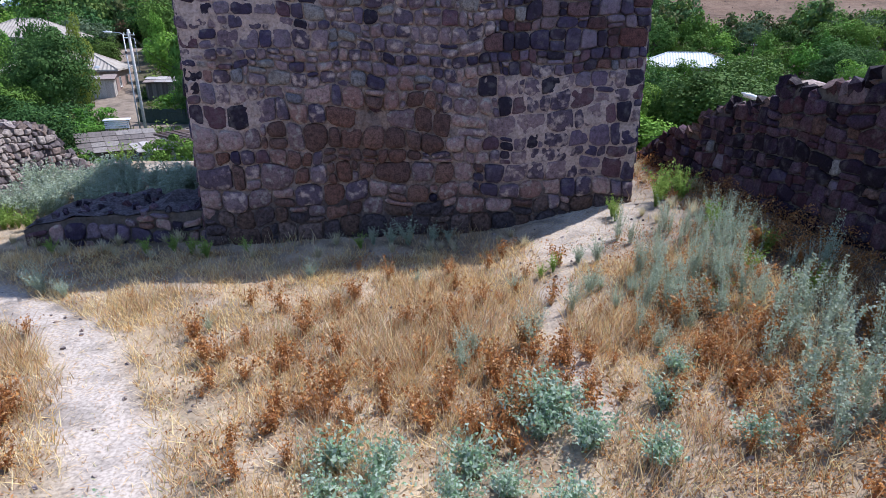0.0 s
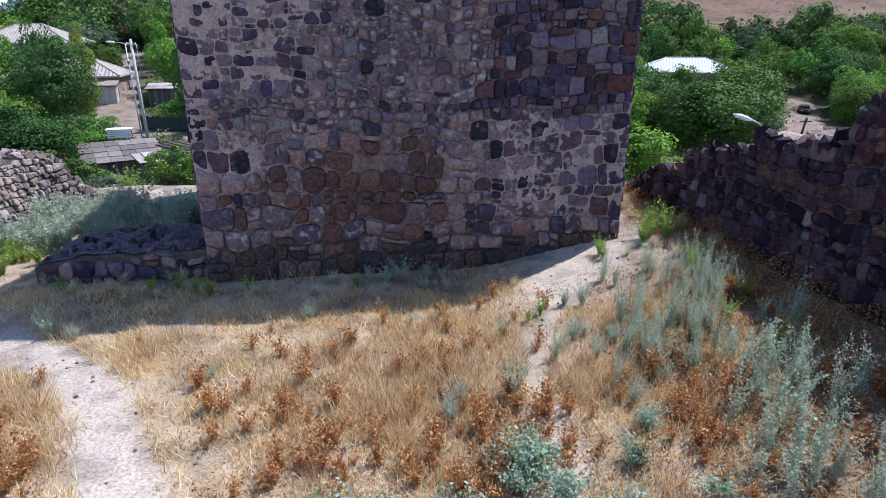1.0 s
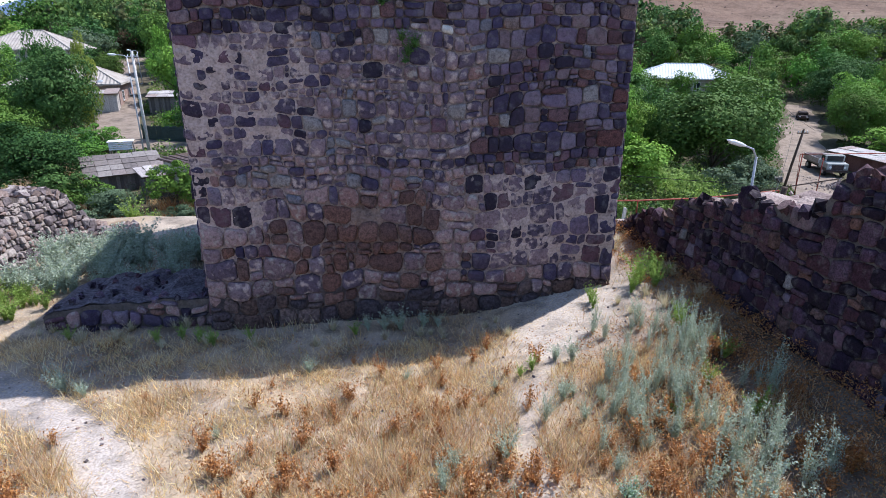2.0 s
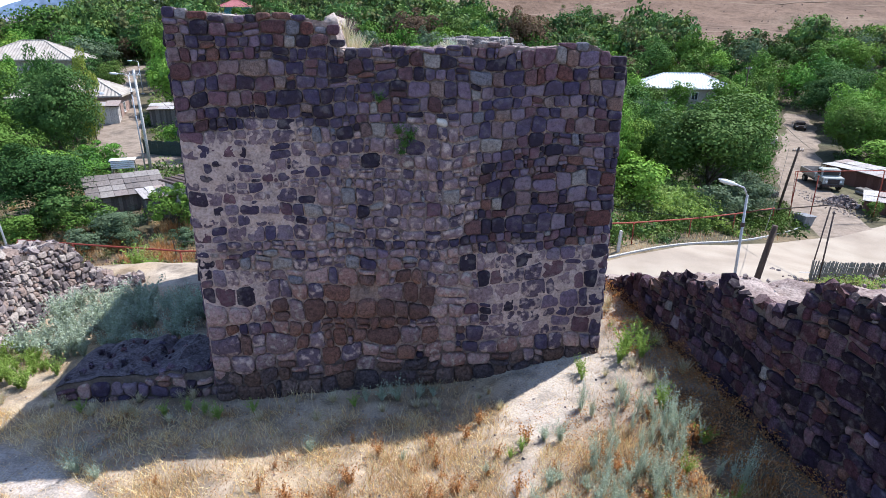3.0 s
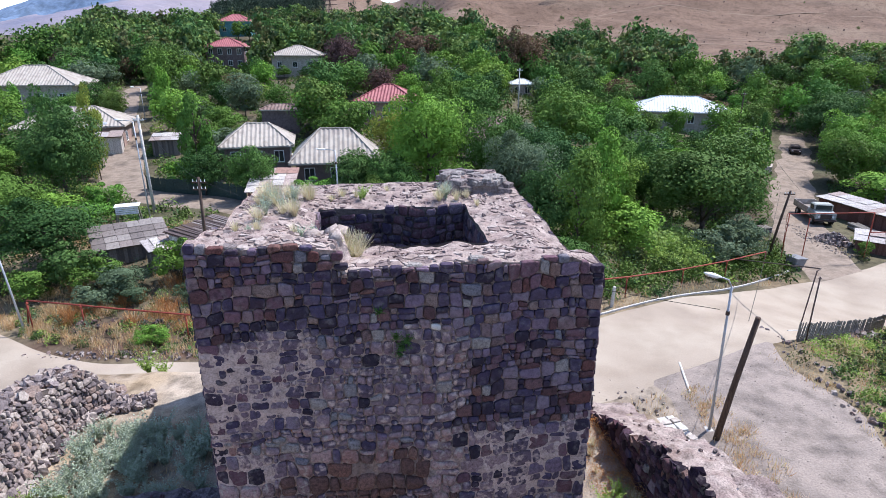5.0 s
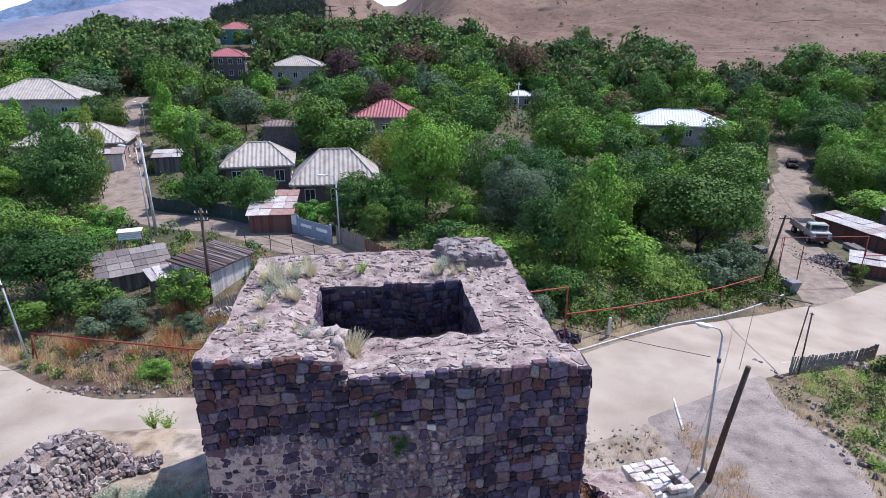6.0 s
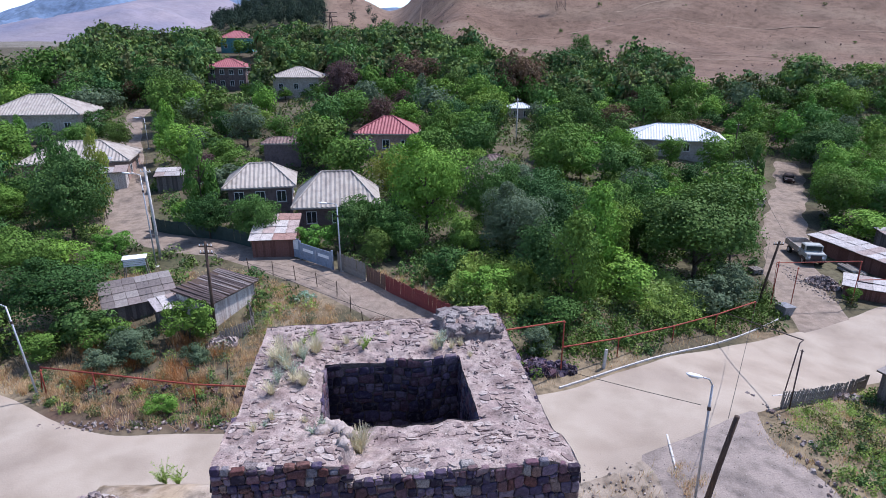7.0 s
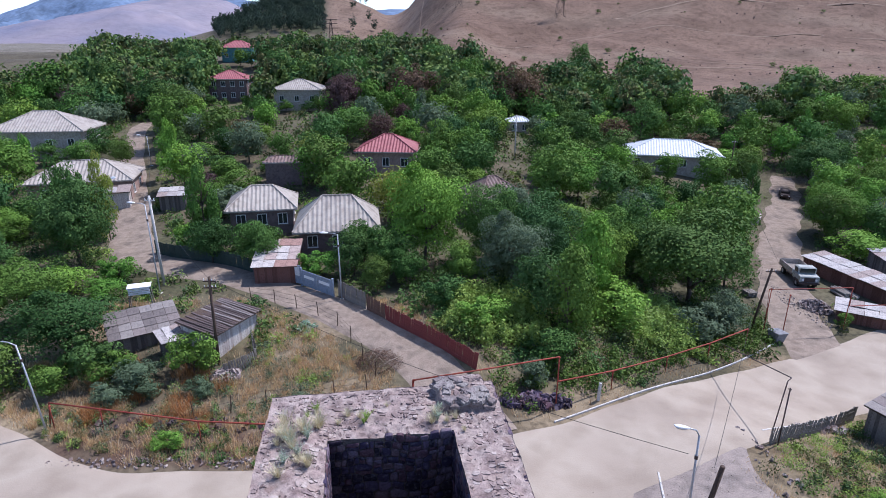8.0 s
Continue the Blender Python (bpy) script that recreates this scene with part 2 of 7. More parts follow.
    roofred=mat("red sheet roof", [(0.31, 0.085, 0.095), (0.39, 0.125, 0.13)], 0.8, 0.6, 0.1, 20.0, stain=0.3),
    roofbrown=mat("rusty brown roof", [(0.2, 0.13, 0.11), (0.27, 0.2, 0.18)], 0.9, 0.8, 0.3, 20.0, stain=0.4),
    plaster=mat("aged plaster wall", [(0.44, 0.38, 0.33), (0.54, 0.47, 0.41)], 1.2, 0.9, 0.3, 20.0, stain=0.35),
    pinkwall=mat("pink tuff wall", [(0.38, 0.26, 0.22), (0.46, 0.32, 0.27)], 1.2, 0.9, 0.4, 16.0, stain=0.35),
    darkwall=mat("dark tuff wall", [(0.16, 0.12, 0.12), (0.22, 0.16, 0.15)], 1.2, 0.9, 0.4, 16.0, stain=0.35),
    bluewall=mat("turquoise painted wall", [(0.12, 0.3, 0.34), (0.16, 0.38, 0.42)], 1.2, 0.8, 0.2, 16.0),
    bluegate=mat("grey-blue painted steel", [(0.22, 0.27, 0.34), (0.28, 0.33, 0.4)], 2.0, 0.55, 0.1, 20.0, stain=0.3),
    greenfence=mat("dark green painted steel", [(0.035, 0.06, 0.055), (0.05, 0.08, 0.07)], 2.0, 0.6, 0.1, 20.0, stain=0.3),
    rubber=mat("tyre rubber", [(0.025, 0.025, 0.025), (0.04, 0.04, 0.04)], 4.0, 0.85, 0.3, 30.0),
    # basalt palette scaled down: the boundary wall's shade is put into the colour
    darkstone=mat("basalt dimmed for shade", [(0.55 * c[0], 0.42 * c[1], 0.46 * c[2]) for c in BASALT], 5.0, 0.85, 0.6, 42.0, "object", stain=0.5, grain=0.5, lichen=(0.2, 0.17, 0.16, 0.35)),
    tin=mat("dull zinc", [(0.2, 0.2, 0.21), (0.27, 0.27, 0.28)], 3.0, 0.6, 0.2, 30.0, stain=0.4),
    cab=mat("faded truck paint", [(0.36, 0.37, 0.34), (0.46, 0.47, 0.44)], 2.0, 0.6, 0.1, 30.0),
    # blue-mauve of the two far ranges is distance haze put into the colour
    mountain=mat("far bare mountain, haze tint put in", [(0.16, 0.165, 0.225), (0.225, 0.2, 0.235), (0.28, 0.24, 0.255)], 0.0025, 1.0, 0.25, 0.03, stain=0.12, grain=0.06, dark=(0.6, 0.75, 0.8)),
    hazeridge=mat("far ridge, haze blue put in", [(0.14, 0.2, 0.3), (0.18, 0.25, 0.36)], 0.003, 1.0, 0.3, 0.03),
)
gl = bpy.data.materials.new("window glass")
gl.use_nodes = True
gb = gl.node_tree.nodes["Principled BSDF"]
gb.inputs["Base Color"].default_value = (0.03, 0.035, 0.04, 1)
gb.inputs["Roughness"].default_value = 0.08
M["glass"] = gl
# leaf hues, picked tree by tree
LEAF = dict(
    green=mat("green leaves", [(0.063, 0.139, 0.032), (0.128, 0.236, 0.038), (0.086, 0.185, 0.042), (0.172, 0.276, 0.045), (0.109, 0.195, 0.036)], 0.7, 0.7, 0, 20.0, "object", leaf=0.15, stain=0.45, grain=0),
    dark=mat("dark green leaves", [(0.047, 0.104, 0.030), (0.087, 0.171, 0.039), (0.055, 0.127, 0.042), (0.102, 0.164, 0.035)], 0.7, 0.7, 0, 20.0, "object", leaf=0.15, stain=0.45, grain=0),
    bright=mat("bright green leaves", [(0.144, 0.293, 0.042), (0.197, 0.342, 0.055), (0.126, 0.272, 0.044)], 0.7, 0.7, 0, 20.0, "object", leaf=0.15, stain=0.35, grain=0),
    grey=mat("grey-green leaves", [(0.105, 0.153, 0.083), (0.138, 0.189, 0.109)], 0.7, 0.7, 0, 20.0, "object", leaf=0.3, stain=0.4, grain=0),
    brown=mat("brownish purple leaves", [(0.135, 0.12, 0.055), (0.15, 0.1, 0.06), (0.10, 0.062, 0.06)], 0.7, 0.7, 0, 20.0, "object", leaf=0.35, stain=0.4, grain=0),
    yellow=mat("yellowing leaves", [(0.340, 0.330, 0.060), (0.250, 0.300, 0.060)], 0.7, 0.7, 0, 20.0, "object", leaf=0.4, stain=0.3, grain=0),
    woods=mat("mixed woodland leaves", [(0.054, 0.110, 0.035), (0.141, 0.242, 0.054), (0.065, 0.138, 0.046), (0.177, 0.246, 0.061), (0.047, 0.094, 0.035), (0.154, 0.148, 0.058), (0.079, 0.168, 0.058), (0.111, 0.198, 0.050)], 0.09, 0.7, 0, 1.2, leaf=0.15, stain=0.4, grain=0),
    pine=mat("dark evergreen needles", [(0.03, 0.05, 0.035), (0.05, 0.075, 0.05), (0.04, 0.06, 0.05)], 0.05, 0.8, 0, 1.0, leaf=0.15, stain=0.3, grain=0),
    sage=mat("silvery sage leaves", [(0.436, 0.499, 0.381), (0.515, 0.573, 0.465), (0.356, 0.424, 0.296)], 3, 0.8, 0, 20.0, "island", leaf=0.4, stain=0.15, grain=0),
    teal=mat("blue-green broad leaves", [(0.36, 0.48, 0.34), (0.44, 0.54, 0.42), (0.48, 0.56, 0.48), (0.28, 0.42, 0.24)], 3, 0.7, 0, 20.0, "island", leaf=0.4, stain=0.1, grain=0),
    bean=mat("pale bean leaves", [(0.306, 0.423, 0.119), (0.383, 0.488, 0.168), (0.255, 0.386, 0.091)], 3, 0.7, 0, 20.0, "island", leaf=0.42, stain=0.2, grain=0),
    lush=mat("fresh green leaves", [(0.230, 0.355, 0.070), (0.334, 0.440, 0.114), (0.272, 0.386, 0.088)], 3, 0.7, 0, 20.0, "island", leaf=0.38, stain=0.2, grain=0),
    straw=mat("dry straw", [(0.739, 0.522, 0.255), (0.829, 0.663, 0.396), (0.627, 0.391, 0.17), (0.762, 0.593, 0.368), (0.56, 0.308, 0.142), (0.851, 0.723, 0.538), (0.493, 0.261, 0.127), (0.515, 0.498, 0.255), (0.381, 0.237, 0.127)], 3, 0.8, 0, 20.0, "island", leaf=0.35, stain=0.1, grain=0),
    gold=mat("golden grass", [(0.876, 0.661, 0.315), (0.9, 0.817, 0.538), (0.719, 0.481, 0.196), (0.9, 0.745, 0.419), (0.618, 0.397, 0.166)], 3, 0.8, 0, 20.0, "island", leaf=0.35, stain=0.1, grain=0),
    hay=mat("pale hay", [(0.651, 0.562, 0.396), (0.735, 0.659, 0.504), (0.578, 0.486, 0.300), (0.525, 0.497, 0.312)], 3, 0.8, 0, 20.0, "island", leaf=0.35, stain=0.1, grain=0),
    rust=mat("rust-brown dry weed", [(0.66, 0.45, 0.25), (0.3, 0.15, 0.08), (0.442, 0.177, 0.058), (0.575, 0.281, 0.096), (0.287, 0.114, 0.048), (0.685, 0.395, 0.163), (0.199, 0.094, 0.048), (0.486, 0.229, 0.077)], 3, 0.8, 0, 20.0, "island", leaf=0.28, stain=0.1, grain=0),
)

# ---- ground: tower mound, village below, hillside and far slopes ----
MX0, MX1, MY1 = -11.2, 5.6, 17.2


def low(x, y):
    z = -5.3 - 4.7 * S(0, 36, x) - 0.5 * S(-20, -32, x)
    z = z - 1.6 * (1 - S(35, 50, y)) * (1 - S(2, 22, x)) + 1.7 * (1 - S(28, 44, y)) * S(8, 24, x)
    k = 1 - 0.75 * S(40, 66, x) * (1 - S(105, 150, y))
    z = z + k * 0.125 * np.sqrt(np.maximum(0, np.minimum(y, 330) - 74) ** 2 + 4) * S(66, 80, y) * (1 - 0.55 * S(150, 330, y))
    z = z - 3.1 * np.exp(-(((y - 158) / 28) ** 2)) * (1 - S(30, 60, x)) + 2.0 * np.exp(-(((y - 222) / 25) ** 2)) * (1 - S(-20, 20, x))
    hill = S(215, 540, y) * S(-0.095, 0.05, x / np.maximum(y, 60))
    z = z + 112 * hill * (0.72 + 0.28 * S(-50, 300, x))
    knoll = np.exp(-((x + 104) / np.where(x < -104, 80.0, 85.0)) ** 2 - ((y - 560) / 150) ** 2)
    return z + 46 * knoll


def plateau(x, y):
    return -0.15 + 0.17 * np.maximum(0, x - 0.6) * S(0, 3, y) - 0.03 * np.maximum(0, -6 - x)


def mound(x, y):
    d = np.maximum(np.maximum(MX0 - x, x - MX1), y - MY1 + 3.6 * S(3.4, 4.2, x))
    bank = np.where(x > MX1, 5.0, 6.5)
    return 1 - S(0, 1, d / bank)


def ground(x, y):
    """The height of the ground at a place or at arrays of places."""
    x, y = np.asarray(x, float), np.asarray(y, float)
    m = mound(x, y)
    z = low(x, y) * (1 - m) + plateau(x, y) * m
    rough = 0.03 * np.sin(2.1 * x + 1.3 * np.sin(1.7 * y)) * np.cos(1.9 * y + 0.7) + 0.02 * np.sin(5.3 * x + 2 * np.cos(3.1 * y)) * np.sin(4.7 * y)
    far = S(200, 300, y) * (1.2 * np.sin(0.07 * x + 2 * np.sin(0.05 * y)) + 0.6 * np.sin(0.19 * x + 0.13 * y) * np.cos(0.17 * y))
    return z + rough * S(0.3, 1.0, m) + far


def gz(x, y):
    return float(ground(x, y))


def spread(*runs):
    out = []
    for a, b, step in runs:
        out += list(np.arange(a, b, step))
    return np.array(out + [runs[-1][1]])


def near_line(x, y, pts):
    """The distance from places to a line of points, for arrays."""
    d = np.full(np.shape(x), 1e9)
    for (ax, ay), (bx, by) in zip(pts[:-1], pts[1:]):
        t = np.clip(((x - ax) * (bx - ax) + (y - ay) * (by - ay)) / ((bx - ax) ** 2 + (by - ay) ** 2), 0, 1)
        d = np.minimum(d, np.hypot(x - ax - t * (bx - ax), y - ay - t * (by - ay)))
    return d


PATH_A = [(-2.2, 2.0), (-2.6, 3.7), (-3.2, 4.7), (-3.9, 5.8), (-4.8, 6.6), (-5.9, 7.3), (-7.5, 8.1), (-9.0, 9.0)]
PATH_B = [(1.4, 4.4), (1.4, 5.2), (1.3, 6.3), (1.45, 7.4), (2.1, 8.5), (3.2, 9.7), (4.5, 11.2), (4.6, 14)]
MAIN = [(-90, 60), (-60, 47), (-40, 36.8), (-28.5, 30.2), (-21.5, 26.7), (-15, 26.0), (-7, 26.4), (0, 27.4), (9, 30.6), (17, 34.6), (27, 40.8), (38, 46.5), (60, 57), (95, 72)]
LANE = [(3.5, 33), (1.2, 38), (-1.2, 42), (-5.8, 46.6), (-10.6, 50.2), (-15.5, 53.6), (-21, 57.5), (-27.6, 60.5), (-34.5, 65), (-39.2, 72), (-43, 80), (-50, 95), (-56, 108), (-64, 127), (-66, 136)]
SIDE = [(36.5, 47), (37.5, 55), (44, 71), (52, 86), (63, 105), (69, 118)]
SPUR = [(14.5, 33), (16.2, 25), (16.5, 14), (16.0, 0), (15, -15)]


def soil_colour(x, y):
    """Bare earth, straw litter, garden soil and hillside, place by place, with wall shade put in."""
    x, y = np.asarray(x, float), np.asarray(y, float)
    col = np.zeros(x.shape + (3,))

    def lay(c, w):
        col[...] = col * (1 - w[..., None]) + np.array(c) * w[..., None]

    lay((0.16, 0.13, 0.085), np.ones(x.shape))
    n = 0.5 + 0.5 * np.sin(0.31 * x + 1.7 * np.sin(0.23 * y)) * np.cos(0.27 * y + 0.4 * np.sin(0.4 * x))
    lay((0.09, 0.105, 0.045), 0.7 * n * S(34, 44, y) * (1 - S(190, 225, y)))
    lay((0.30, 0.235, 0.15), S(0.5, 0.9, n) * (1 - S(48, 54, y)) * S(28, 32, y))
    lay((0.225, 0.145, 0.10), S(190, 235, y) * S(-30, 10, x + 0.1 * (y - 230)))
    streak = 0.5 + 0.5 * np.sin(0.11 * (y + 0.25 * x) + 1.5 * np.sin(0.03 * x))
    lay((0.27, 0.2, 0.14), 0.5 * S(0.6, 1, streak) * S(200, 240, y) * S(-30, 10, x))
    lay((0.135, 0.115, 0.075), S(190, 235, y) * (1 - S(-40, 0, x + 0.1 * (y - 230))))
    lay((0.045, 0.06, 0.025), S(385, 420, y) * (1 - S(-0.195, -0.175, x / np.maximum(y, 1))) * S(-0.355, -0.315, x / np.maximum(y, 1)))
    r = x / np.maximum(y, 1)
    lay((0.26, 0.18, 0.13), S(375, 430, y) * S(-0.19, -0.17, r) * (1 - S(-0.06, -0.02, r)))
    lay((0.24, 0.215, 0.17), S(420, 520, y) * (1 - S(-0.42, -0.37, r)))
    lay((0.225, 0.145, 0.10), S(142, 158, y) * S(0.36, 0.4, r) * (1 - S(0.49, 0.53, r)))
    lay((0.36, 0.30, 0.235), S(4, 7, x) * (1 - S(17, 20, x)) * S(10, 14, y) * (1 - S(30, 34, y)))
    lay((0.32, 0.25, 0.155), 0.7 * S(18, 21, x) * (1 - S(40, 46, x)) * S(12, 16, y) * (1 - S(38, 42, y)))
    m = mound(x, y)
    lay((0.44, 0.36, 0.275), S(0.02, 0.4, m))
    k = 0.5 + 0.5 * np.sin(1.3 * x + 2 * np.sin(0.9 * y)) * np.cos(1.1 * y + np.sin(1.7 * x))
    lay((0.51, 0.40, 0.27), 0.8 * S(0.3, 0.8, k) * S(0.6, 1, m))
    lay((0.42, 0.35, 0.26), S(0.7, 0.95, 1 - k) * S(0.6, 1, m) * 0.6)
    q = 0.5 + 0.5 * np.sin(4.3 * x + 2.1 * np.sin(3.3 * y)) * np.sin(3.9 * y + 2.3 * np.sin(2.9 * x))
    lay((0.29, 0.205, 0.125), 0.6 * S(0.45, 0.8, q) * S(0.6, 1, m))
    w = 0.12 * np.sin(3.1 * y + x)
    for line, half, k in ((PATH_A, 0.36, 0.9), (PATH_B, 0.2, 0.5)):
        lay((0.52, 0.455, 0.40), (1 - S(half * 0.5, half * 1.5, near_line(x, y, line) + w)) * S(0.8, 1, m) * k)
    # boundary wall's shade put into the soil colour beside it
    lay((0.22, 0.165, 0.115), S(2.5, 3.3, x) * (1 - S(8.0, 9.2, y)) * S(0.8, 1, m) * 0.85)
    lay((0.56, 0.49, 0.42), S(0.9, 2.2, x + 0.3 * np.sin(3 * y)) * (1 - S(4.3, 4.9, x)) * S(7.7, 8.7, y + 0.25 * np.sin(4 * x) - 0.25 * (x - 2)) * S(0.8, 1, m) * 0.92)
    lay((0.50, 0.42, 0.335), S(-9.0, -8.0, x) * (1 - S(-4.6, -4.0, x)) * S(15.2, 15.8, y) * S(0.5, 0.9, m) * 0.9)
    bank = S(-26, -23, x) * (1 - S(-9, -7, x)) * S(29.4, 30.2, y) * (1 - S(33.5, 36, y))
    lay((0.13, 0.085, 0.06), bank * (0.6 + 0.55 * S(0.3, 0.7, 0.5 + 0.5 * np.sin(1.1 * x + np.sin(1.3 * y)) * np.cos(0.9 * y))))
    return col


gx = spread((-1600, -400, 60), (-400, -120, 12), (-120, -34, 2.0), (-34, -13, 0.7), (-13, 7, 0.16), (7, 40, 0.7), (40, 130, 2.0), (130, 400, 12), (400, 1600, 60))
gy = spread((-300, -20, 20), (-20, 1.0, 1.0), (1.0, 20, 0.16), (20, 60, 0.6), (60, 150, 1.6), (150, 320, 4), (320, 700, 9), (700, 2400, 80))
GX, GY = np.meshgrid(gx, gy)
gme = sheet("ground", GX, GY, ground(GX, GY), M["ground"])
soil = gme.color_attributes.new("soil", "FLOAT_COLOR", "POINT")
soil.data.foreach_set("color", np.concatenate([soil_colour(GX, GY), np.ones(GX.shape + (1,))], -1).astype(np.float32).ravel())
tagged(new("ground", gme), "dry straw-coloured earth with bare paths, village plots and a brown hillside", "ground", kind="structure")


def smooth_line(pts, step):
    """Points along a curve through pts."""
    P = np.array(pts, float)
    out = []
    for i in range(len(P) - 1):
        a, b, c, d = P[max(i - 1, 0)], P[i], P[i + 1], P[min(i + 2, len(P) - 1)]
        n = max(2, int(np.hypot(*(c - b)) / step))
        for k in range(n):
            t = k / n
            out.append(0.5 * (2 * b + (c - a) * t + (2 * a - 5 * b + 4 * c - d) * t * t + (3 * b - a - 3 * c + d) * t ** 3))
    return np.array(out + [P[-1]])


def strip(name, pts, half, material, lift, label, category, step=0.8, wob=0.25):
    L = smooth_line(pts, step)
    T = np.gradient(L, axis=0)
    T /= np.hypot(T[:, 0], T[:, 1])[:, None]
    Nn = np.stack([-T[:, 1], T[:, 0]], 1)
    i = np.arange(len(L))
    h = np.interp(i, np.linspace(0, len(L) - 1, len(half)), half) if isinstance(half, (list, tuple)) else np.full(len(L), half)
    k = np.linspace(-1, 1, 13)
    wl = 1 + wob * 0.3 * (np.sin(i * 0.7) + np.sin(i * 0.31 + 1)) / h
    off = k[None] * (h * wl)[:, None]
    X, Y = L[:, :1] + Nn[:, :1] * off, L[:, 1:] + Nn[:, 1:] * off
    Z = ground(X, Y) + lift - 0.12 * S(0.9, 1.0, np.abs(k))[None]
    ob = new(name, sheet(name, X, Y, Z, material))
    return tagged(ob, label, category, kind="structure")


strip("road", MAIN, [3.3, 3.3, 3.3, 3.4, 4.1, 4.3, 4.3, 4.3, 4.3], M["road"], 0.09, "wide pale dusty concrete road curving below the tower", "road")
strip("lane", LANE, [2.6, 2.4, 2.3, 2.6, 2.8, 2.3, 2.0, 1.9, 1.8], M["track"], 0.075, "dusty dirt lane winding uphill between the houses", "road")
strip("side_road", SIDE, [3.4, 2.9, 2.8, 2.6, 2.4], M["track"], 0.06, "rough dirt side road between gardens", "road", wob=0.9)
strip("gravel_spur", SPUR, [5.2, 4.6, 4.0, 4.0], M["gravel"], 0.05, "grey gravel track along the foot of the mound", "road", wob=2.2)

# ---- masonry ----
def rubble(s0, s1, z0, z1, size, rnd, gap=0.01, fixed=(), wob=0.16):
    """Roughly squared rubble in wavering courses; neighbours share their joints. Gives centre, outline and the name of the fixed stone that falls on it."""
    ph = rnd.uniform(0, 90)
    z, out = z0, []

    def bed(s, z, h):
        return z + h * (0.8 * noise.noise((s * 0.55, z * 0.45, ph)) + 0.4 * noise.noise((s * 1.7, z * 2.0, ph + 5)) + wob * noise.noise((s * 6.0, z * 7.0, ph + 9)))

    def inset(q):
        c = q.mean(0)
        r = q - c
        return c, c + r * np.clip(1 - gap / 2 / np.maximum(np.abs(r), 0.02), 0.4, 1)

    h = size(z)
    while z < z1:
        up = size(z) * rnd.uniform(0.72, 1.25)
        s, lean = s0, (0.0, 0.0)
        while s < s1 - 0.02:
            w = up * rnd.choice((0.7, 0.85, 1.0, 1.1, 1.3, 1.6)) * rnd.uniform(0.88, 1.12)
            e = s + w if s + w < s1 - 0.14 else s1
            nxt = (rnd.uniform(-1, 1) * wob * 0.5 * up, rnd.uniform(-1, 1) * wob * 0.5 * up) if e < s1 else (0.0, 0.0)
            lo = [(s + lean[0], bed(s + lean[0], z, h)), ((s + e) / 2, bed((s + e) / 2, z, h)), (e + nxt[0], bed(e + nxt[0], z, h))]
            hi = [(e + nxt[1], bed(e + nxt[1], z + up, up)), ((s + e) / 2, bed((s + e) / 2, z + up, up)), (s + lean[1], bed(s + lean[1], z + up, up))]
            cells = [lo + hi]
            r = rnd.random()
            if r < 0.16:
                t = rnd.uniform(0.3, 0.7)
                m0, m1 = [tuple(np.array(p) * (1 - t) + np.array(q) * t) for p, q in ((lo[0], hi[2]), (lo[2], hi[0]))]
                cells = [lo + [m1, m0], [m0, m1] + hi]
            elif r < 0.26 and w > 0.8 * up:
                t = rnd.uniform(0.62, 0.75)
                m0, m1 = [tuple(np.array(p) * (1 - t) + np.array(q) * t) for p, q in ((lo[0], lo[2]), (hi[2], hi[0]))]
                mid_ = tuple((np.array(m0) + np.array(m1)) / 2)
                cells = [[lo[0], m0, m1, hi[2]], [m0, lo[2], tuple((np.array(lo[2]) + np.array(hi[0])) / 2), mid_], [mid_, tuple((np.array(lo[2]) + np.array(hi[0])) / 2), hi[0], m1]]
            for q in cells:
                c, q = inset(np.array(q))
                ext = q.max(0) - q.min(0)
                if ext.min() > 0.05:
                    out.append((c, q))
            s, lean = e, nxt
        z, h = z + up, up
    names = {}
    for f in fixed:
        names[min(range(len(out)), key=lambda i: abs(out[i][0][0] - f[0]) + abs(out[i][0][1] - f[1]) - 0.12 * min(1.0, float(np.ptp(out[i][1][:, 0])) / f[3]))] = f[2]
    return [(c, q, names.get(i, "")) for i, (c, q) in enumerate(out)]


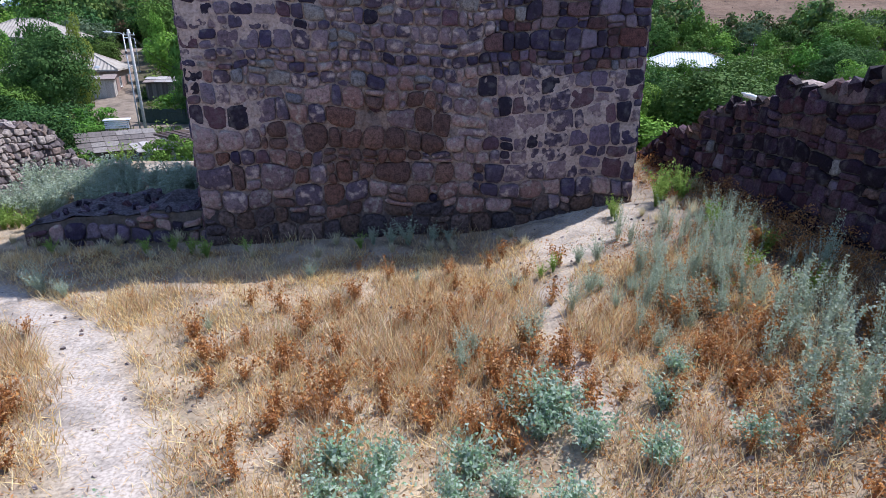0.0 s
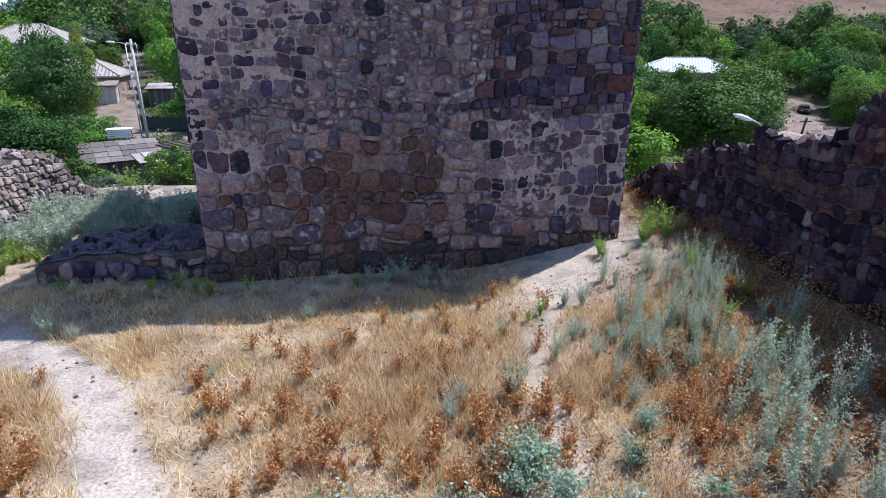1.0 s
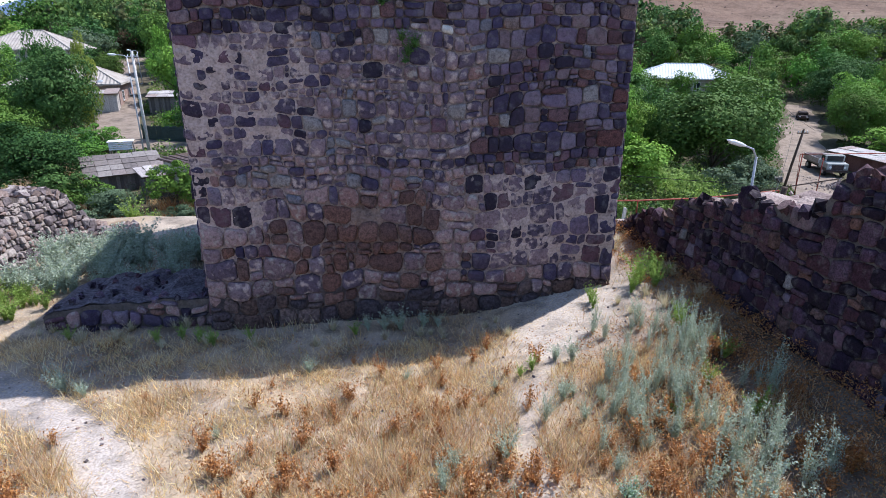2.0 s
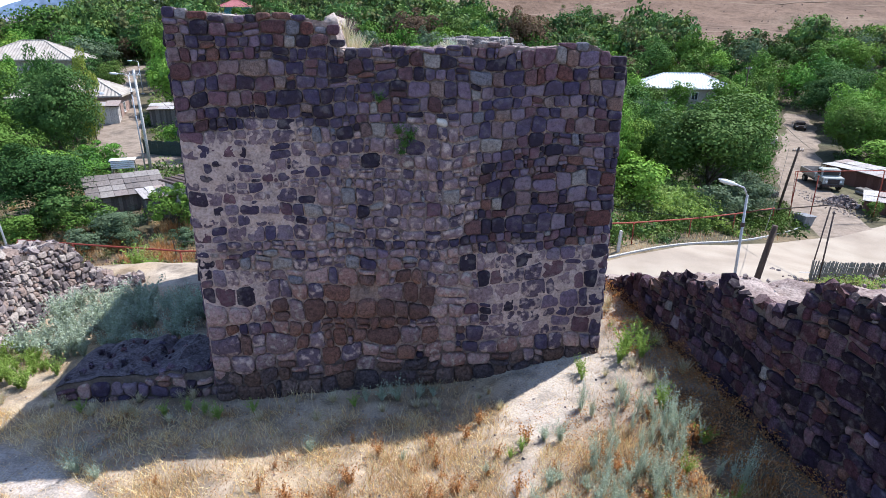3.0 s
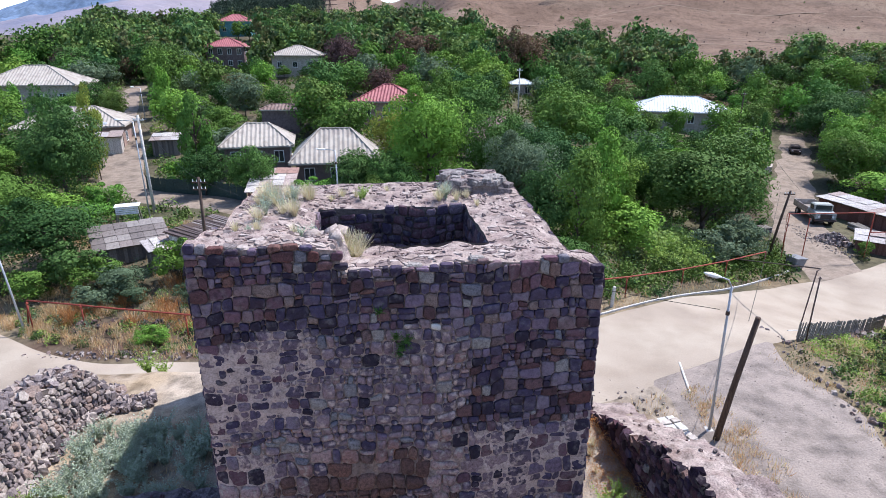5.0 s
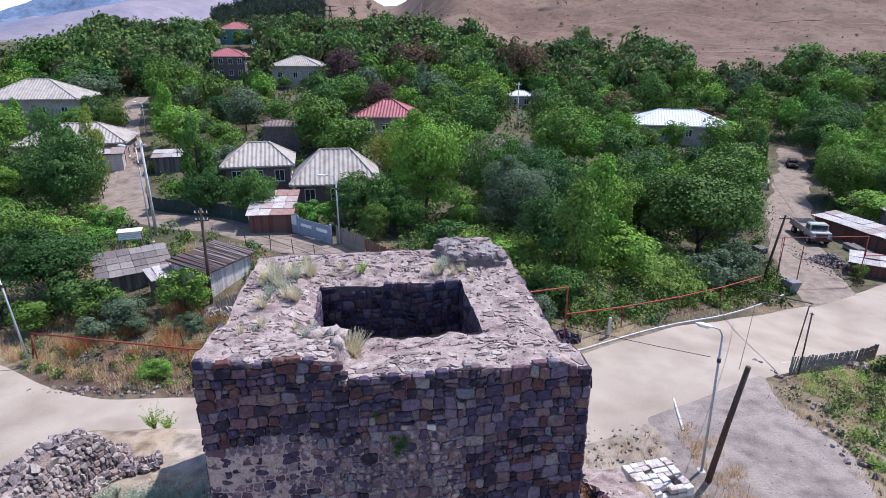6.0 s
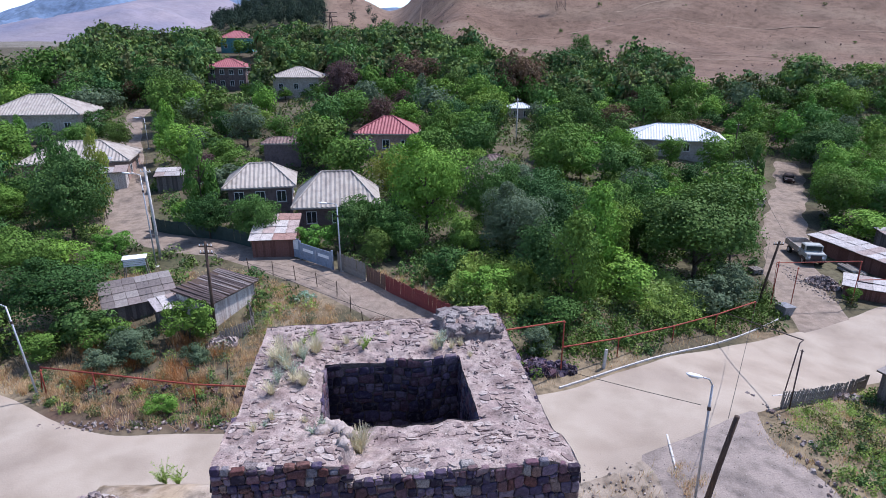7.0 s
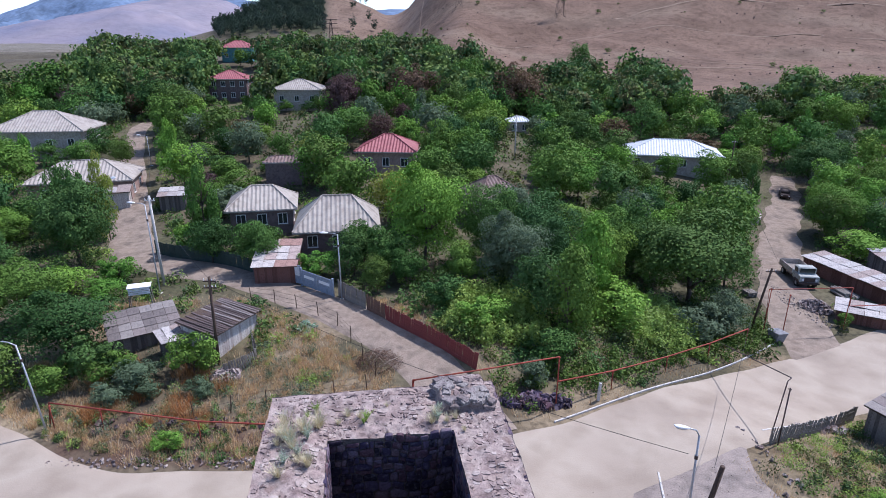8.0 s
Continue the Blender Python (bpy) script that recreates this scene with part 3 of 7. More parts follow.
def stone_geo(geo, centre, poly, to3, rnd, proud=0.04, round_=0.04, dome=0.25, n=14):
    """One field stone: rounded, uneven outline and a bulging, tilted face."""
    pts = []
    k = len(poly)
    for i in range(k):
        a, b, c = poly[i - 1], poly[i], poly[(i + 1) % k]
        la, lc = np.hypot(*(a - b)), np.hypot(*(c - b))
        if la < 1e-4 or lc < 1e-4:
            continue
        r = round_ * rnd.uniform(0.5, 1.4)
        p, q = b + (a - b) / la * min(r, 0.42 * la), b + (c - b) / lc * min(r, 0.42 * lc)
        pts += [p, 0.25 * p + 0.5 * b + 0.25 * q, q]
    if len(pts) < 3:
        return geo
    pts = np.array(pts + pts[:1])
    run_ = np.concatenate([[0], np.cumsum(np.hypot(*np.diff(pts, axis=0).T))])
    at = np.linspace(0, run_[-1], n + 1)[:-1]
    ring = np.stack([np.interp(at, run_, pts[:, 0]), np.interp(at, run_, pts[:, 1])], 1)
    rel = ring - centre
    rel *= np.array([rnd.uniform(0.935, 1.0) for _ in range(n)])[:, None]
    tilt = (rnd.uniform(-0.09, 0.09), rnd.uniform(-0.12, 0.05))
    ph = rnd.uniform(0, 99)
    V = []
    for sc, d in ((1.0, -0.09), (0.995, proud * 0.55), (0.955, proud * 0.9), (0.8, proud * (1 + 0.4 * dome)), (0.42, proud * (1 + dome))):
        for j in range(n):
            p = centre + rel[j] * sc
            e = 0.0 if d < 0 else tilt[0] * rel[j][0] * sc + tilt[1] * rel[j][1] * sc + 0.02 * noise.noise((p[0] * 6, p[1] * 6, ph)) + 0.012 * noise.noise((p[0] * 15, p[1] * 15, ph))
            V.append(to3(p[0], p[1], d + e))
    V.append(to3(centre[0], centre[1], proud * (1 + dome) + rnd.uniform(-0.008, 0.008)))
    F = [(r * n + j, r * n + (j + 1) % n, (r + 1) * n + (j + 1) % n, (r + 1) * n + j) for r in range(4) for j in range(n)]
    F += [(4 * n + j, 4 * n + (j + 1) % n, 5 * n) for j in range(n)]
    return geo.add(V, F)


def core(name, to3, s0, s1, top, base, thick, material, parent, step=0.22, rnd=None, cap=None):
    """The mortar core of a wall: a closed body with a broken top."""
    rnd = rnd or random.Random(5)
    n = int((s1 - s0) / step)
    rows = 4
    V, F = [], []
    width = rows + 5
    for i in range(n + 1):
        s = s0 + (s1 - s0) * i / n
        t, b = top(s), base(s)
        V.append(to3(s, b, 0))
        V.append(to3(s, (b + t) / 2, rnd.uniform(-0.02, 0.0)))
        for k in range(rows + 1):
            V.append(to3(s, t + (rnd.uniform(-0.07, 0.07) if 0 < k else -0.02), -thick * k / rows))
        V.append(to3(s, (b + t) / 2, -thick))
        V.append(to3(s, b, -thick))
    for i in range(n):
        for k in range(width - 1):
            a = i * width + k
            F.append((a, a + 1, a + width + 1, a + width))
    F.append(tuple(range(width - 1, -1, -1)))
    F.append(tuple(range(n * width, (n + 1) * width)))
    if cap:
        C = [tuple(Vector(V[i * width + 2 + k]) + Vector((0, 0, 0.012 + rnd.uniform(0, 0.02)))) for i in range(n + 1) for k in range(rows + 1)]
        part("wall_top", Geo().add(C, [(i * (rows + 1) + k, i * (rows + 1) + k + 1, (i + 1) * (rows + 1) + k + 1, (i + 1) * (rows + 1) + k) for i in range(n) for k in range(rows)]), cap, parent, "pale crumbling mortar top")
    return part(name, Geo().add(V, F), material, parent)


def pebbles(n, place, sizes, rnd):
    """Loose stones as one geometry; place() gives a point."""
    g = Geo()
    for _ in range(n):
        p = Vector(place())
        r = rnd.uniform(*sizes)
        q = Euler((rnd.uniform(0, 6), rnd.uniform(0, 6), rnd.uniform(0, 6))).to_matrix()
        vs = []
        for lat in (-0.5, 0.45):
            for k in range(5):
                a = 1.256 * k + lat
                vs.append(p + q @ Vector((r * math.cos(a) * rnd.uniform(0.7, 1.1), r * math.sin(a) * rnd.uniform(0.6, 1.0), r * lat * rnd.uniform(0.9, 1.3))))
        vs += [p + q @ Vector((0, 0, -0.6 * r)), p + q @ Vector((0.1 * r, 0, 0.58 * r))]
        fs = [(k, (k + 1) % 5, 5 + (k + 1) % 5, 5 + k) for k in range(5)] + [((k + 1) % 5, k, 10) for k in range(5)] + [(5 + k, 5 + (k + 1) % 5, 11) for k in range(5)]
        g.add(vs, fs)
    return g


# ---- the ruined tower ----
TW, TD = 7.75, 8.0
TOWER = pose(-4.12, 9.79, 0, 0, 0, 8.2)
tower = thing("ruined_tower", TOWER, "square ruined basalt tower with a broken top and an open pit", "tower")
PIT = (1.98, 5.95, 2.3, 5.42)


def tower_top(u, v):
    """Height of the broken wall top."""
    u, v = np.asarray(u, float), np.asarray(v, float)
    z = 6.34 - 0.36 * S(0.3, 2.2, v) + 0.0 * u
    z = z + (0.58 - 0.05 * u) * (1 - S(2.62, 2.74, u + 0.12 * np.sin(5 * v))) * (1 - S(1.2, 3.0, v))
    z = z + 0.35 * (1 - S(1.3, 2.3, u)) * S(0.8, 2.5, v) * (1 - S(5.0, 7.0, v))
    z = z + 0.12 * S(5.2, 6.6, v) + 0.34 * S(5.6, 5.75, u) * S(6.3, 6.5, v) * (1 - S(7.3, 7.45, u))
    z = z - 0.16 * S(7.0, 7.6, u) * (1 - S(3, 4, v)) + 0.04 * S(3.6, 4.4, u) * (1 - S(0.5, 2.0, v))
    z = z + 0.035 * np.sin(3.7 * u + 1.3) * np.cos(2.9 * v) + 0.03 * np.sin(7.1 * u + 3 * np.sin(v)) * np.sin(6.3 * v)
    return z


uu = np.arange(0, TW + 0.001, TW / 130)
vv = np.arange(0, TD + 0.001, TD / 130)
U, Vv = np.meshgrid(uu, vv)
noise_top = np.array([[noise.fractal((a * 2.8, b * 2.8, 3.0), 0.9, 2.1, 5) for a in uu] for b in vv])
fine_top = np.array([[noise.fractal((a * 9.0, b * 9.0, 7.0), 0.8, 2.0, 3) for a in uu] for b in vv])
ZT = tower_top(U, Vv) + 0.03 * noise_top + 0.022 * fine_top
cu, cv = (U[:-1, :-1] + U[1:, 1:]) / 2, (Vv[:-1, :-1] + Vv[1:, 1:]) / 2
keep = ~((cu > PIT[0]) & (cu < PIT[1]) & (cv > PIT[2]) & (cv < PIT[3]))
part("wall_top", sheet("wall_top", U, Vv, ZT, M["rubbletop"], keep), M["rubbletop"], tower, "rough grey rubble and mortar top")


def top_at(u, v):
    return float(tower_top(u, v))


FACES = dict(front=(lambda s, z, d: (s, -d, z), TW, lambda s: top_at(s, 0), -1.2),
             west=(lambda s, z, d: (-d, s, z), TD, lambda s: top_at(0, s), -3.0),
             east=(lambda s, z, d: (TW + d, s, z), TD, lambda s: top_at(TW, s), -3.0),
             back=(lambda s, z, d: (s, TD + d, z), TW, lambda s: top_at(s, TD), -5.0))
for side, (to3, wide, top, z0) in FACES.items():
    if side == "front":
        continue
    n = 60
    g = Geo()
    for i in range(n + 1):
        s = wide * i / n
        t = top(s) + 0.02
        for k in range(13):
            z = z0 + (t - z0) * k / 12
            g.v.append(to3(s, z, 0.012 * noise.noise((s * 1.3, z * 1.3, 1.0)) if 0 < k < 12 and 0 < i < n else 0.0))
    g.f = [(i * 13 + k, (i + 1) * 13 + k, (i + 1) * 13 + k + 1, i * 13 + k + 1) for i in range(n) for k in range(12)]
    part("mortar_face", g, M["mortar"], tower, smooth=True)


def zones(s, z):
    """How far the front is tight dark coursing (above, and on the right), flush mortar (left edge and low right) and boulders (foot)."""
    e = 0.22 * np.sin(2.3 * z + 1.0) + 0.13 * np.sin(5.1 * z)
    tight = np.maximum(S(4.95, 5.25, z + 0.15 * np.sin(2.3 * s + 1)), S(4.75, 5.25, s + e) * S(2.55, 2.85, z + 0.1 * np.sin(4 * s)))
    flush = np.maximum((1 - S(0.7, 1.5, s + 1.5 * e + 0.12 * z)) * S(1.5, 2.0, z), S(4.6, 5.4, s + e) * S(0.75, 1.0, z))
    flush = np.maximum(flush, 0.8 * (1 - S(1.6, 2.6, s + e)) * S(2.9, 3.4, z))
    foot = (1 - S(1.9, 2.6, z + 0.3 * np.sin(1.3 * s))) * (1 - flush)
    return tight, flush * (1 - tight), foot * (1 - tight)


# the front's mortar bed: sunk between the tight stones, smeared over the rest
to3, wide, top, z0 = FACES["front"]
ns, nz = 232, 210
A, K = np.meshgrid(np.linspace(0, TW, ns), np.linspace(0, 1, nz))
tops = np.array([top(float(v)) for v in A[0]]) + 0.02
Zf = -1.2 + (tops[None] + 1.2) * K
T1, F1, B1 = zones(A, Zf)
coarse = np.array([[noise.fractal((A[j, i] * 2.6, Zf[j, i] * 2.9, 4.0), 0.8, 2.1, 4) for i in range(ns)] for j in range(nz)])
finer = np.array([[noise.fractal((A[j, i] * 9.0, Zf[j, i] * 10.0, 8.0), 0.7, 2.1, 3) for i in range(ns)] for j in range(nz)])
mid = np.clip(1 - T1 - F1 - B1, 0, 1)
deep = T1 * (-0.018 + 0.02 * coarse) + F1 * (0.03 + 0.016 * (1 - S(0.9, 1.6, A)) * S(2.3, 2.6, Zf) + 0.02 * coarse) + B1 * (0.012 + 0.05 * coarse) + mid * (0.012 + 0.05 * coarse) + 0.013 * finer
deep -= 0.14 * np.exp(-((A - 3.0) / 0.15) ** 2 - ((Zf - 2.14) / 0.19) ** 2)
deep *= S(0, 0.05, A) * S(0, 0.05, TW - A) * S(0, 0.02, 1 - K)
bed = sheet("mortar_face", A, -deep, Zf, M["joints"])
# k: earth joints, crevice shade put into the mortar colour, darker foot
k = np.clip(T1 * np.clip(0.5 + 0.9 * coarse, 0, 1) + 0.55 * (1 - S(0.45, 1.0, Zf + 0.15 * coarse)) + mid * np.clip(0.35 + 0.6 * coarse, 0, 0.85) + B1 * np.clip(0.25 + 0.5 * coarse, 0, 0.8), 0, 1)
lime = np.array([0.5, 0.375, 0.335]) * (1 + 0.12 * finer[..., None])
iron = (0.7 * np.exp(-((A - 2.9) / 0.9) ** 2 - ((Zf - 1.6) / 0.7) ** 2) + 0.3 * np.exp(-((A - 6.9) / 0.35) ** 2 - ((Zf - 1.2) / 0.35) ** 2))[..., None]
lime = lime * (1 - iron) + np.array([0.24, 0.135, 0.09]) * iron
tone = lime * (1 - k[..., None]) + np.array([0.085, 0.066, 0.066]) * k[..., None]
tint = bed.color_attributes.new("soil", "FLOAT_COLOR", "POINT")
tint.data.foreach_set("color", np.concatenate([np.clip(tone, 0, 1), np.ones(tone.shape[:2] + (1,))], -1).astype(np.float32).ravel())
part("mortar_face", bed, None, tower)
g = Geo()
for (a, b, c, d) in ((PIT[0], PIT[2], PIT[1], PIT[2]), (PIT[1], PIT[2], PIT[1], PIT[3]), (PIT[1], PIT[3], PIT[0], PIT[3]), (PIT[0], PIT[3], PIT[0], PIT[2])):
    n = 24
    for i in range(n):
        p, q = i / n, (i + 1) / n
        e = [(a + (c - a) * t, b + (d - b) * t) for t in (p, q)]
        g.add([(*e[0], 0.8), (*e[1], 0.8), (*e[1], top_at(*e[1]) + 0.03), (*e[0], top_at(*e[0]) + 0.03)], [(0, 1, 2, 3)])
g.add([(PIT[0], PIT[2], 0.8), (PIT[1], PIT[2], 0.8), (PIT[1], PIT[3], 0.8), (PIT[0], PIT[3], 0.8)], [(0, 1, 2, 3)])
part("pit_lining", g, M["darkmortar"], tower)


def front_style(s, z, rnd):
    """Proudness, corner rounding, dome and material of a stone on the front, by the kind of masonry."""
    tight, flush, foot = (float(v) for v in zones(s, z))
    r = rnd.random()
    iron = math.exp(-((s - 2.9) / 1.1) ** 2 - ((z - 1.6) / 0.8) ** 2)
    if tight > 0.5:
        return rnd.uniform(0.025, 0.06), 0.04, 0.12, "stone" if r < 0.8 else ("tan" if r < 0.86 else ("redstone" if r < 0.95 else "paler"))
    if flush > 0.5:
        return (rnd.uniform(0.032, 0.055), 0.05, 0.1, "stone" if r < 0.45 else "smear") if r < 0.72 else (rnd.uniform(0.02, 0.04), 0.06, 0.3, "smear")
    if foot > 0.4:
        if rnd.random() < iron:
            return rnd.uniform(0.05, 0.09), 0.09, 0.45, "russet"
        return rnd.uniform(0.04, 0.085), 0.09, 0.45, "warm" if r < 0.5 else ("smear" if r < 0.75 else ("stone" if r < 0.9 else "russet"))
    return rnd.uniform(0.03, 0.075), 0.055, 0.35, "smear" if r < 0.66 else ("stone" if r < 0.76 else ("warm" if r < 0.94 else "paler"))


rnd = random.Random(11)
size = lambda z: 0.33 if z < 1.0 else (0.31 if z < 2.5 else (0.225 if z < 5.0 else 0.245))
# stones that stand out: place along the front, height, width, height of the stone, material
FIXED = [(1.03, 6.65, "redstone", 0.4, 0.36), (0.78, 6.23, "redstone", 0.42, 0.3), (1.77, 6.65, "redstone", 0.4, 0.35), (2.26, 6.53, "tan", 0.42, 0.38), (2.0, 6.41, "paler", 0.2, 0.2), (1.68, 5.88, "tan", 0.28, 0.25), (0.8, 5.91, "stone", 0.45, 0.42), (0.15, 5.86, "redstone", 0.4, 0.25), (3.34, 6.2, "tan", 0.42, 0.28), (4.51, 5.09, "lime", 0.58, 0.3), (4.31, 5.34, "redstone", 0.7, 0.22), (5.57, 5.22, "tan", 0.45, 0.4), (6.8, 4.16, "tan", 0.28, 0.22), (6.05, 6.03, "tan", 0.3, 0.3), (6.78, 6.13, "tan", 0.35, 0.32), (0.13, 2.33, "stone", 0.26, 0.32), (0.43, 2.3, "stone", 0.28, 0.34), (2.48, 1.99, "russet", 0.55, 0.42), (3.03, 1.98, "darkstone", 0.26, 0.34), (2.7, 1.53, "russet", 0.5, 0.25), (2.47, 1.15, "russet", 0.55, 0.4), (3.87, 2.38, "stone", 0.6, 0.36), (4.79, 2.77, "warm", 0.6, 0.4), (5.24, 2.84, "warm", 0.3, 0.48), (5.67, 2.82, "stone", 0.48, 0.48), (5.1, 1.62, "stone", 0.32, 0.17), (7.44, 2.69, "warm", 0.6, 0.24)]
to3, wide, top, z0 = FACES["front"]
rest = Geo()
for c, poly, tag in rubble(0, TW, -0.5, 7.0, size, rnd, 0.007, FIXED, 0.24):
    t = top(float(c[0])) + rnd.uniform(0.0, 0.06)
    if poly[:, 1].min() > t - 0.08:
        continue
    poly = np.stack([poly[:, 0], np.minimum(poly[:, 1], t)], 1)
    c = poly.mean(0)
    proud, round_, dome, ma = front_style(float(c[0]), float(c[1]), rnd)
    if tag:
        ma, proud = tag, {"darkstone": -0.06, "stone": 0.055}.get(tag, 0.06)
    if c[1] < 0.35:
        stone_geo(rest, c, poly, to3, rnd, proud, round_, dome)
    else:
        part("stone", stone_geo(Geo(), c, poly, to3, rnd, proud, round_, dome), M[ma], tower, {"lime": "pale lime-crusted stone", "darkstone": "near-black sunken stone"}.get(tag, ""), smooth=True)
part("foot_masonry", rest, M["warmstuff"], tower, smooth=True)["kind"] = "stuff"



for side in ("west", "east"):
    to3, wide, top, z0 = FACES[side]
    g = Geo()
    for c, poly, _ in rubble(0, wide, -1.5, 6.6, lambda z: 0.34, rnd):
        t = top(float(c[0]))
        if c[1] < t - 0.05:
            stone_geo(g, c, np.stack([poly[:, 0], np.minimum(poly[:, 1], t)], 1), to3, rnd, 0.03, n=9)
    part("side_masonry", g, M["stones"], tower, smooth=True)["kind"] = "stuff"
for to3, wide in ((lambda s, z, d: (PIT[0] + s, PIT[3] - d, z), PIT[1] - PIT[0]), (lambda s, z, d: (PIT[0] + d, PIT[2] + s, z), PIT[3] - PIT[2]), (lambda s, z, d: (PIT[1] - d, PIT[2] + s, z), PIT[3] - PIT[2])):
    g = Geo()
    for c, poly, _ in rubble(0, wide, 2.5, 6.2, lambda z: 0.3, rnd):
        if c[1] < 6.0:
            stone_geo(g, c, np.stack([poly[:, 0], np.minimum(poly[:, 1], 6.08)], 1), to3, rnd, 0.04, n=9)
    part("pit_masonry", g, M["stones"], tower, smooth=True)["kind"] = "stuff"


def on_top():
    while True:
        u, v = rnd.uniform(0.1, TW - 0.1), rnd.uniform(0.1, TD - 0.1)
        if not (PIT[0] - 0.05 < u < PIT[1] + 0.05 and PIT[2] - 0.05 < v < PIT[3] + 0.05):
            return u, v, top_at(u, v) + rnd.uniform(-0.035, 0.01)


g = Geo()
for c, poly, _ in rubble(0.05, TW - 0.05, 0.08, TD - 0.08, lambda z: 0.2, rnd, 0.02, (), 0.6):
    u, v = float(c[0]), float(c[1])
    if v < TD - 0.12 and not (PIT[0] - 0.12 < u < PIT[1] + 0.12 and PIT[2] - 0.12 < v < PIT[3] + 0.12) and noise.noise((u * 1.1, v * 1.1, 2.0)) + rnd.uniform(-0.4, 0.4) > 0.12:
        stone_geo(g, c, poly, lambda s, z, d: (s, min(z, TD), top_at(s, z) + d + 0.01), rnd, rnd.uniform(0.004, 0.024), 0.03, 0.1, 9)
part("core_masonry", g, M["topstuff"], tower, "broken flat stones of the wall core")["kind"] = "stuff"
part("loose_rubble", pebbles(1300, on_top, (0.01, 0.04), rnd), M["topstuff"], tower, "loose stones and crumbled mortar")["kind"] = "stuff"


def low_top():
    """Half-sunk stones, thicker along the pit's rim and the outer edges."""
    while True:
        u, v, z = on_top()
        rim = min(abs(u - PIT[0]), abs(u - PIT[1])) < 0.35 and PIT[2] - 0.4 < v < PIT[3] + 0.4 or min(abs(v - PIT[2]), abs(v - PIT[3])) < 0.35 and PIT[0] - 0.4 < u < PIT[1] + 0.4
        if rim or rnd.random() < 0.25 + 0.5 * (v > 5.5) + 0.5 * (u < 2.3 and v > 1):
            return u, v, z - 0.03


part("sunken_rubble", pebbles(520, low_top, (0.04, 0.11), rnd), M["topstuff"], tower, "half-sunk stones of the wall core")["kind"] = "stuff"
# boulders at the broken step, slabs on the back lump
for u, v, r in [(2.5, 1.5, 0.26), (2.4, 1.9, 0.32), (2.2, 2.2, 0.24), (2.68, 1.15, 0.2), (2.6, 0.75, 0.18), (2.1, 1.5, 0.2)]:
    bz = top_at(u, v)
    part("boulder", pebbles(1, lambda: (u, v, bz + 0.02), (r, r + 0.01), rnd), M["topstuff"], tower, "pale mortared boulder", True)
for i in range(30):
    u, v = rnd.uniform(5.6, 7.5), rnd.uniform(6.3, 7.8)
    part("slab", Geo().slab(-0.2, -0.14, -0.1, 0.2, 0.14, 0.05, 0.02), M["topslab"], tower, at=pose(u, v, top_at(u, v) + 0.02, rnd.uniform(-7, 7), rnd.uniform(-7, 7), rnd.uniform(0, 180)))
# capping stones on the rim of the raised corner and the back lump
for i in range(26):
    s = 0.15 + i * 0.3
    for v, chance in ((0.16, 0.12),):
        if rnd.random() < chance:
            z = top_at(s, v)
            part("cap_stone", Geo().slab(-0.15, -0.12, -0.16, 0.15, 0.12, 0.05, 0.03), M["topslab"], tower, at=pose(s, v, z + 0.01, rnd.uniform(-8, 8), rnd.uniform(-8, 8), rnd.uniform(-20, 20)))


# ---- walls on the mound ----
def stepped(knots):
    ys, zs = zip(*knots)
    return lambda s: float(np.interp(s, ys, zs)) + 0.025 * math.sin(9.1 * s) + 0.025 * math.sin(23 * s + 1)


wall_e = thing("boundary_wall", pose(0, 0, 0), "dark basalt boundary wall with a stepped broken top, shade in its colour", "stone wall")
# near end below s = 4.9 is raised, out of view, to cast shade
e_top = stepped([(-6, 4.9), (4.4, 4.5), (4.9, 3.75), (5.9, 3.52), (6.55, 3.5), (7.1, 3.42), (7.42, 3.25), (7.5, 2.8), (8.7, 2.55), (9.34, 2.65), (9.42, 2.25), (10.4, 2.15), (11.0, 2.0), (11.35, 1.8), (11.48, 1.58), (12.4, 1.38), (12.7, 1.15), (13.85, 0.68), (14.1, 0.55), (18, 0.0)])
e_to3 = lambda s, z, d: (5.35 - 0.13 * (s - 7.9) - d, s, z)
core("wall_core", e_to3, -6, 14.9, e_top, lambda s: -1.6, 1.3, M["darkmortar"], wall_e, cap=M["rubbletop"])
g = Geo()
for c, poly, _ in rubble(-6, 14.8, -0.2, 4.9, lambda z: 0.23, rnd, 0.01, (), 0.26):
    t = e_top(float(c[0]))
    if c[1] < t - 0.05 and c[1] > gz(4.9, c[0]) - 0.15:
        poly = np.stack([poly[:, 0], np.minimum(poly[:, 1], t + 0.03)], 1)
        if 4.5 < c[0] < 14.5:
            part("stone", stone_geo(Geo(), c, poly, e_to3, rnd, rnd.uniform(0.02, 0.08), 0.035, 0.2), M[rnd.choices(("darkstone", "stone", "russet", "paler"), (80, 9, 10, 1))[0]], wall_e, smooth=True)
        elif c[0] > 1.0:
            stone_geo(g, c, poly, e_to3, rnd, 0.05, n=9)
part("far_stones", g, M["stones"], wall_e)["kind"] = "stuff"
part("top_rubble", pebbles(170, lambda: (lambda s: (5.4 - 0.13 * (s - 7.9) + rnd.uniform(0, 1.2), s, e_top(s) + rnd.uniform(-0.04, 0.05)))(rnd.uniform(2, 14.7)), (0.015, 0.06), rnd), M["topstuff"], wall_e)["kind"] = "stuff"

for i in range(75):
    s = 3.0 + 0.17 * i + rnd.uniform(-0.06, 0.06)
    r = rnd.uniform(0.09, 0.17)
    p = e_to3(s, e_top(s) + rnd.uniform(-0.08, 0.02), -rnd.uniform(0.0, 0.07))
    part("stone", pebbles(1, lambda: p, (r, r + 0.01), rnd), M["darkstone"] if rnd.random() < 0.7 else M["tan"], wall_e)

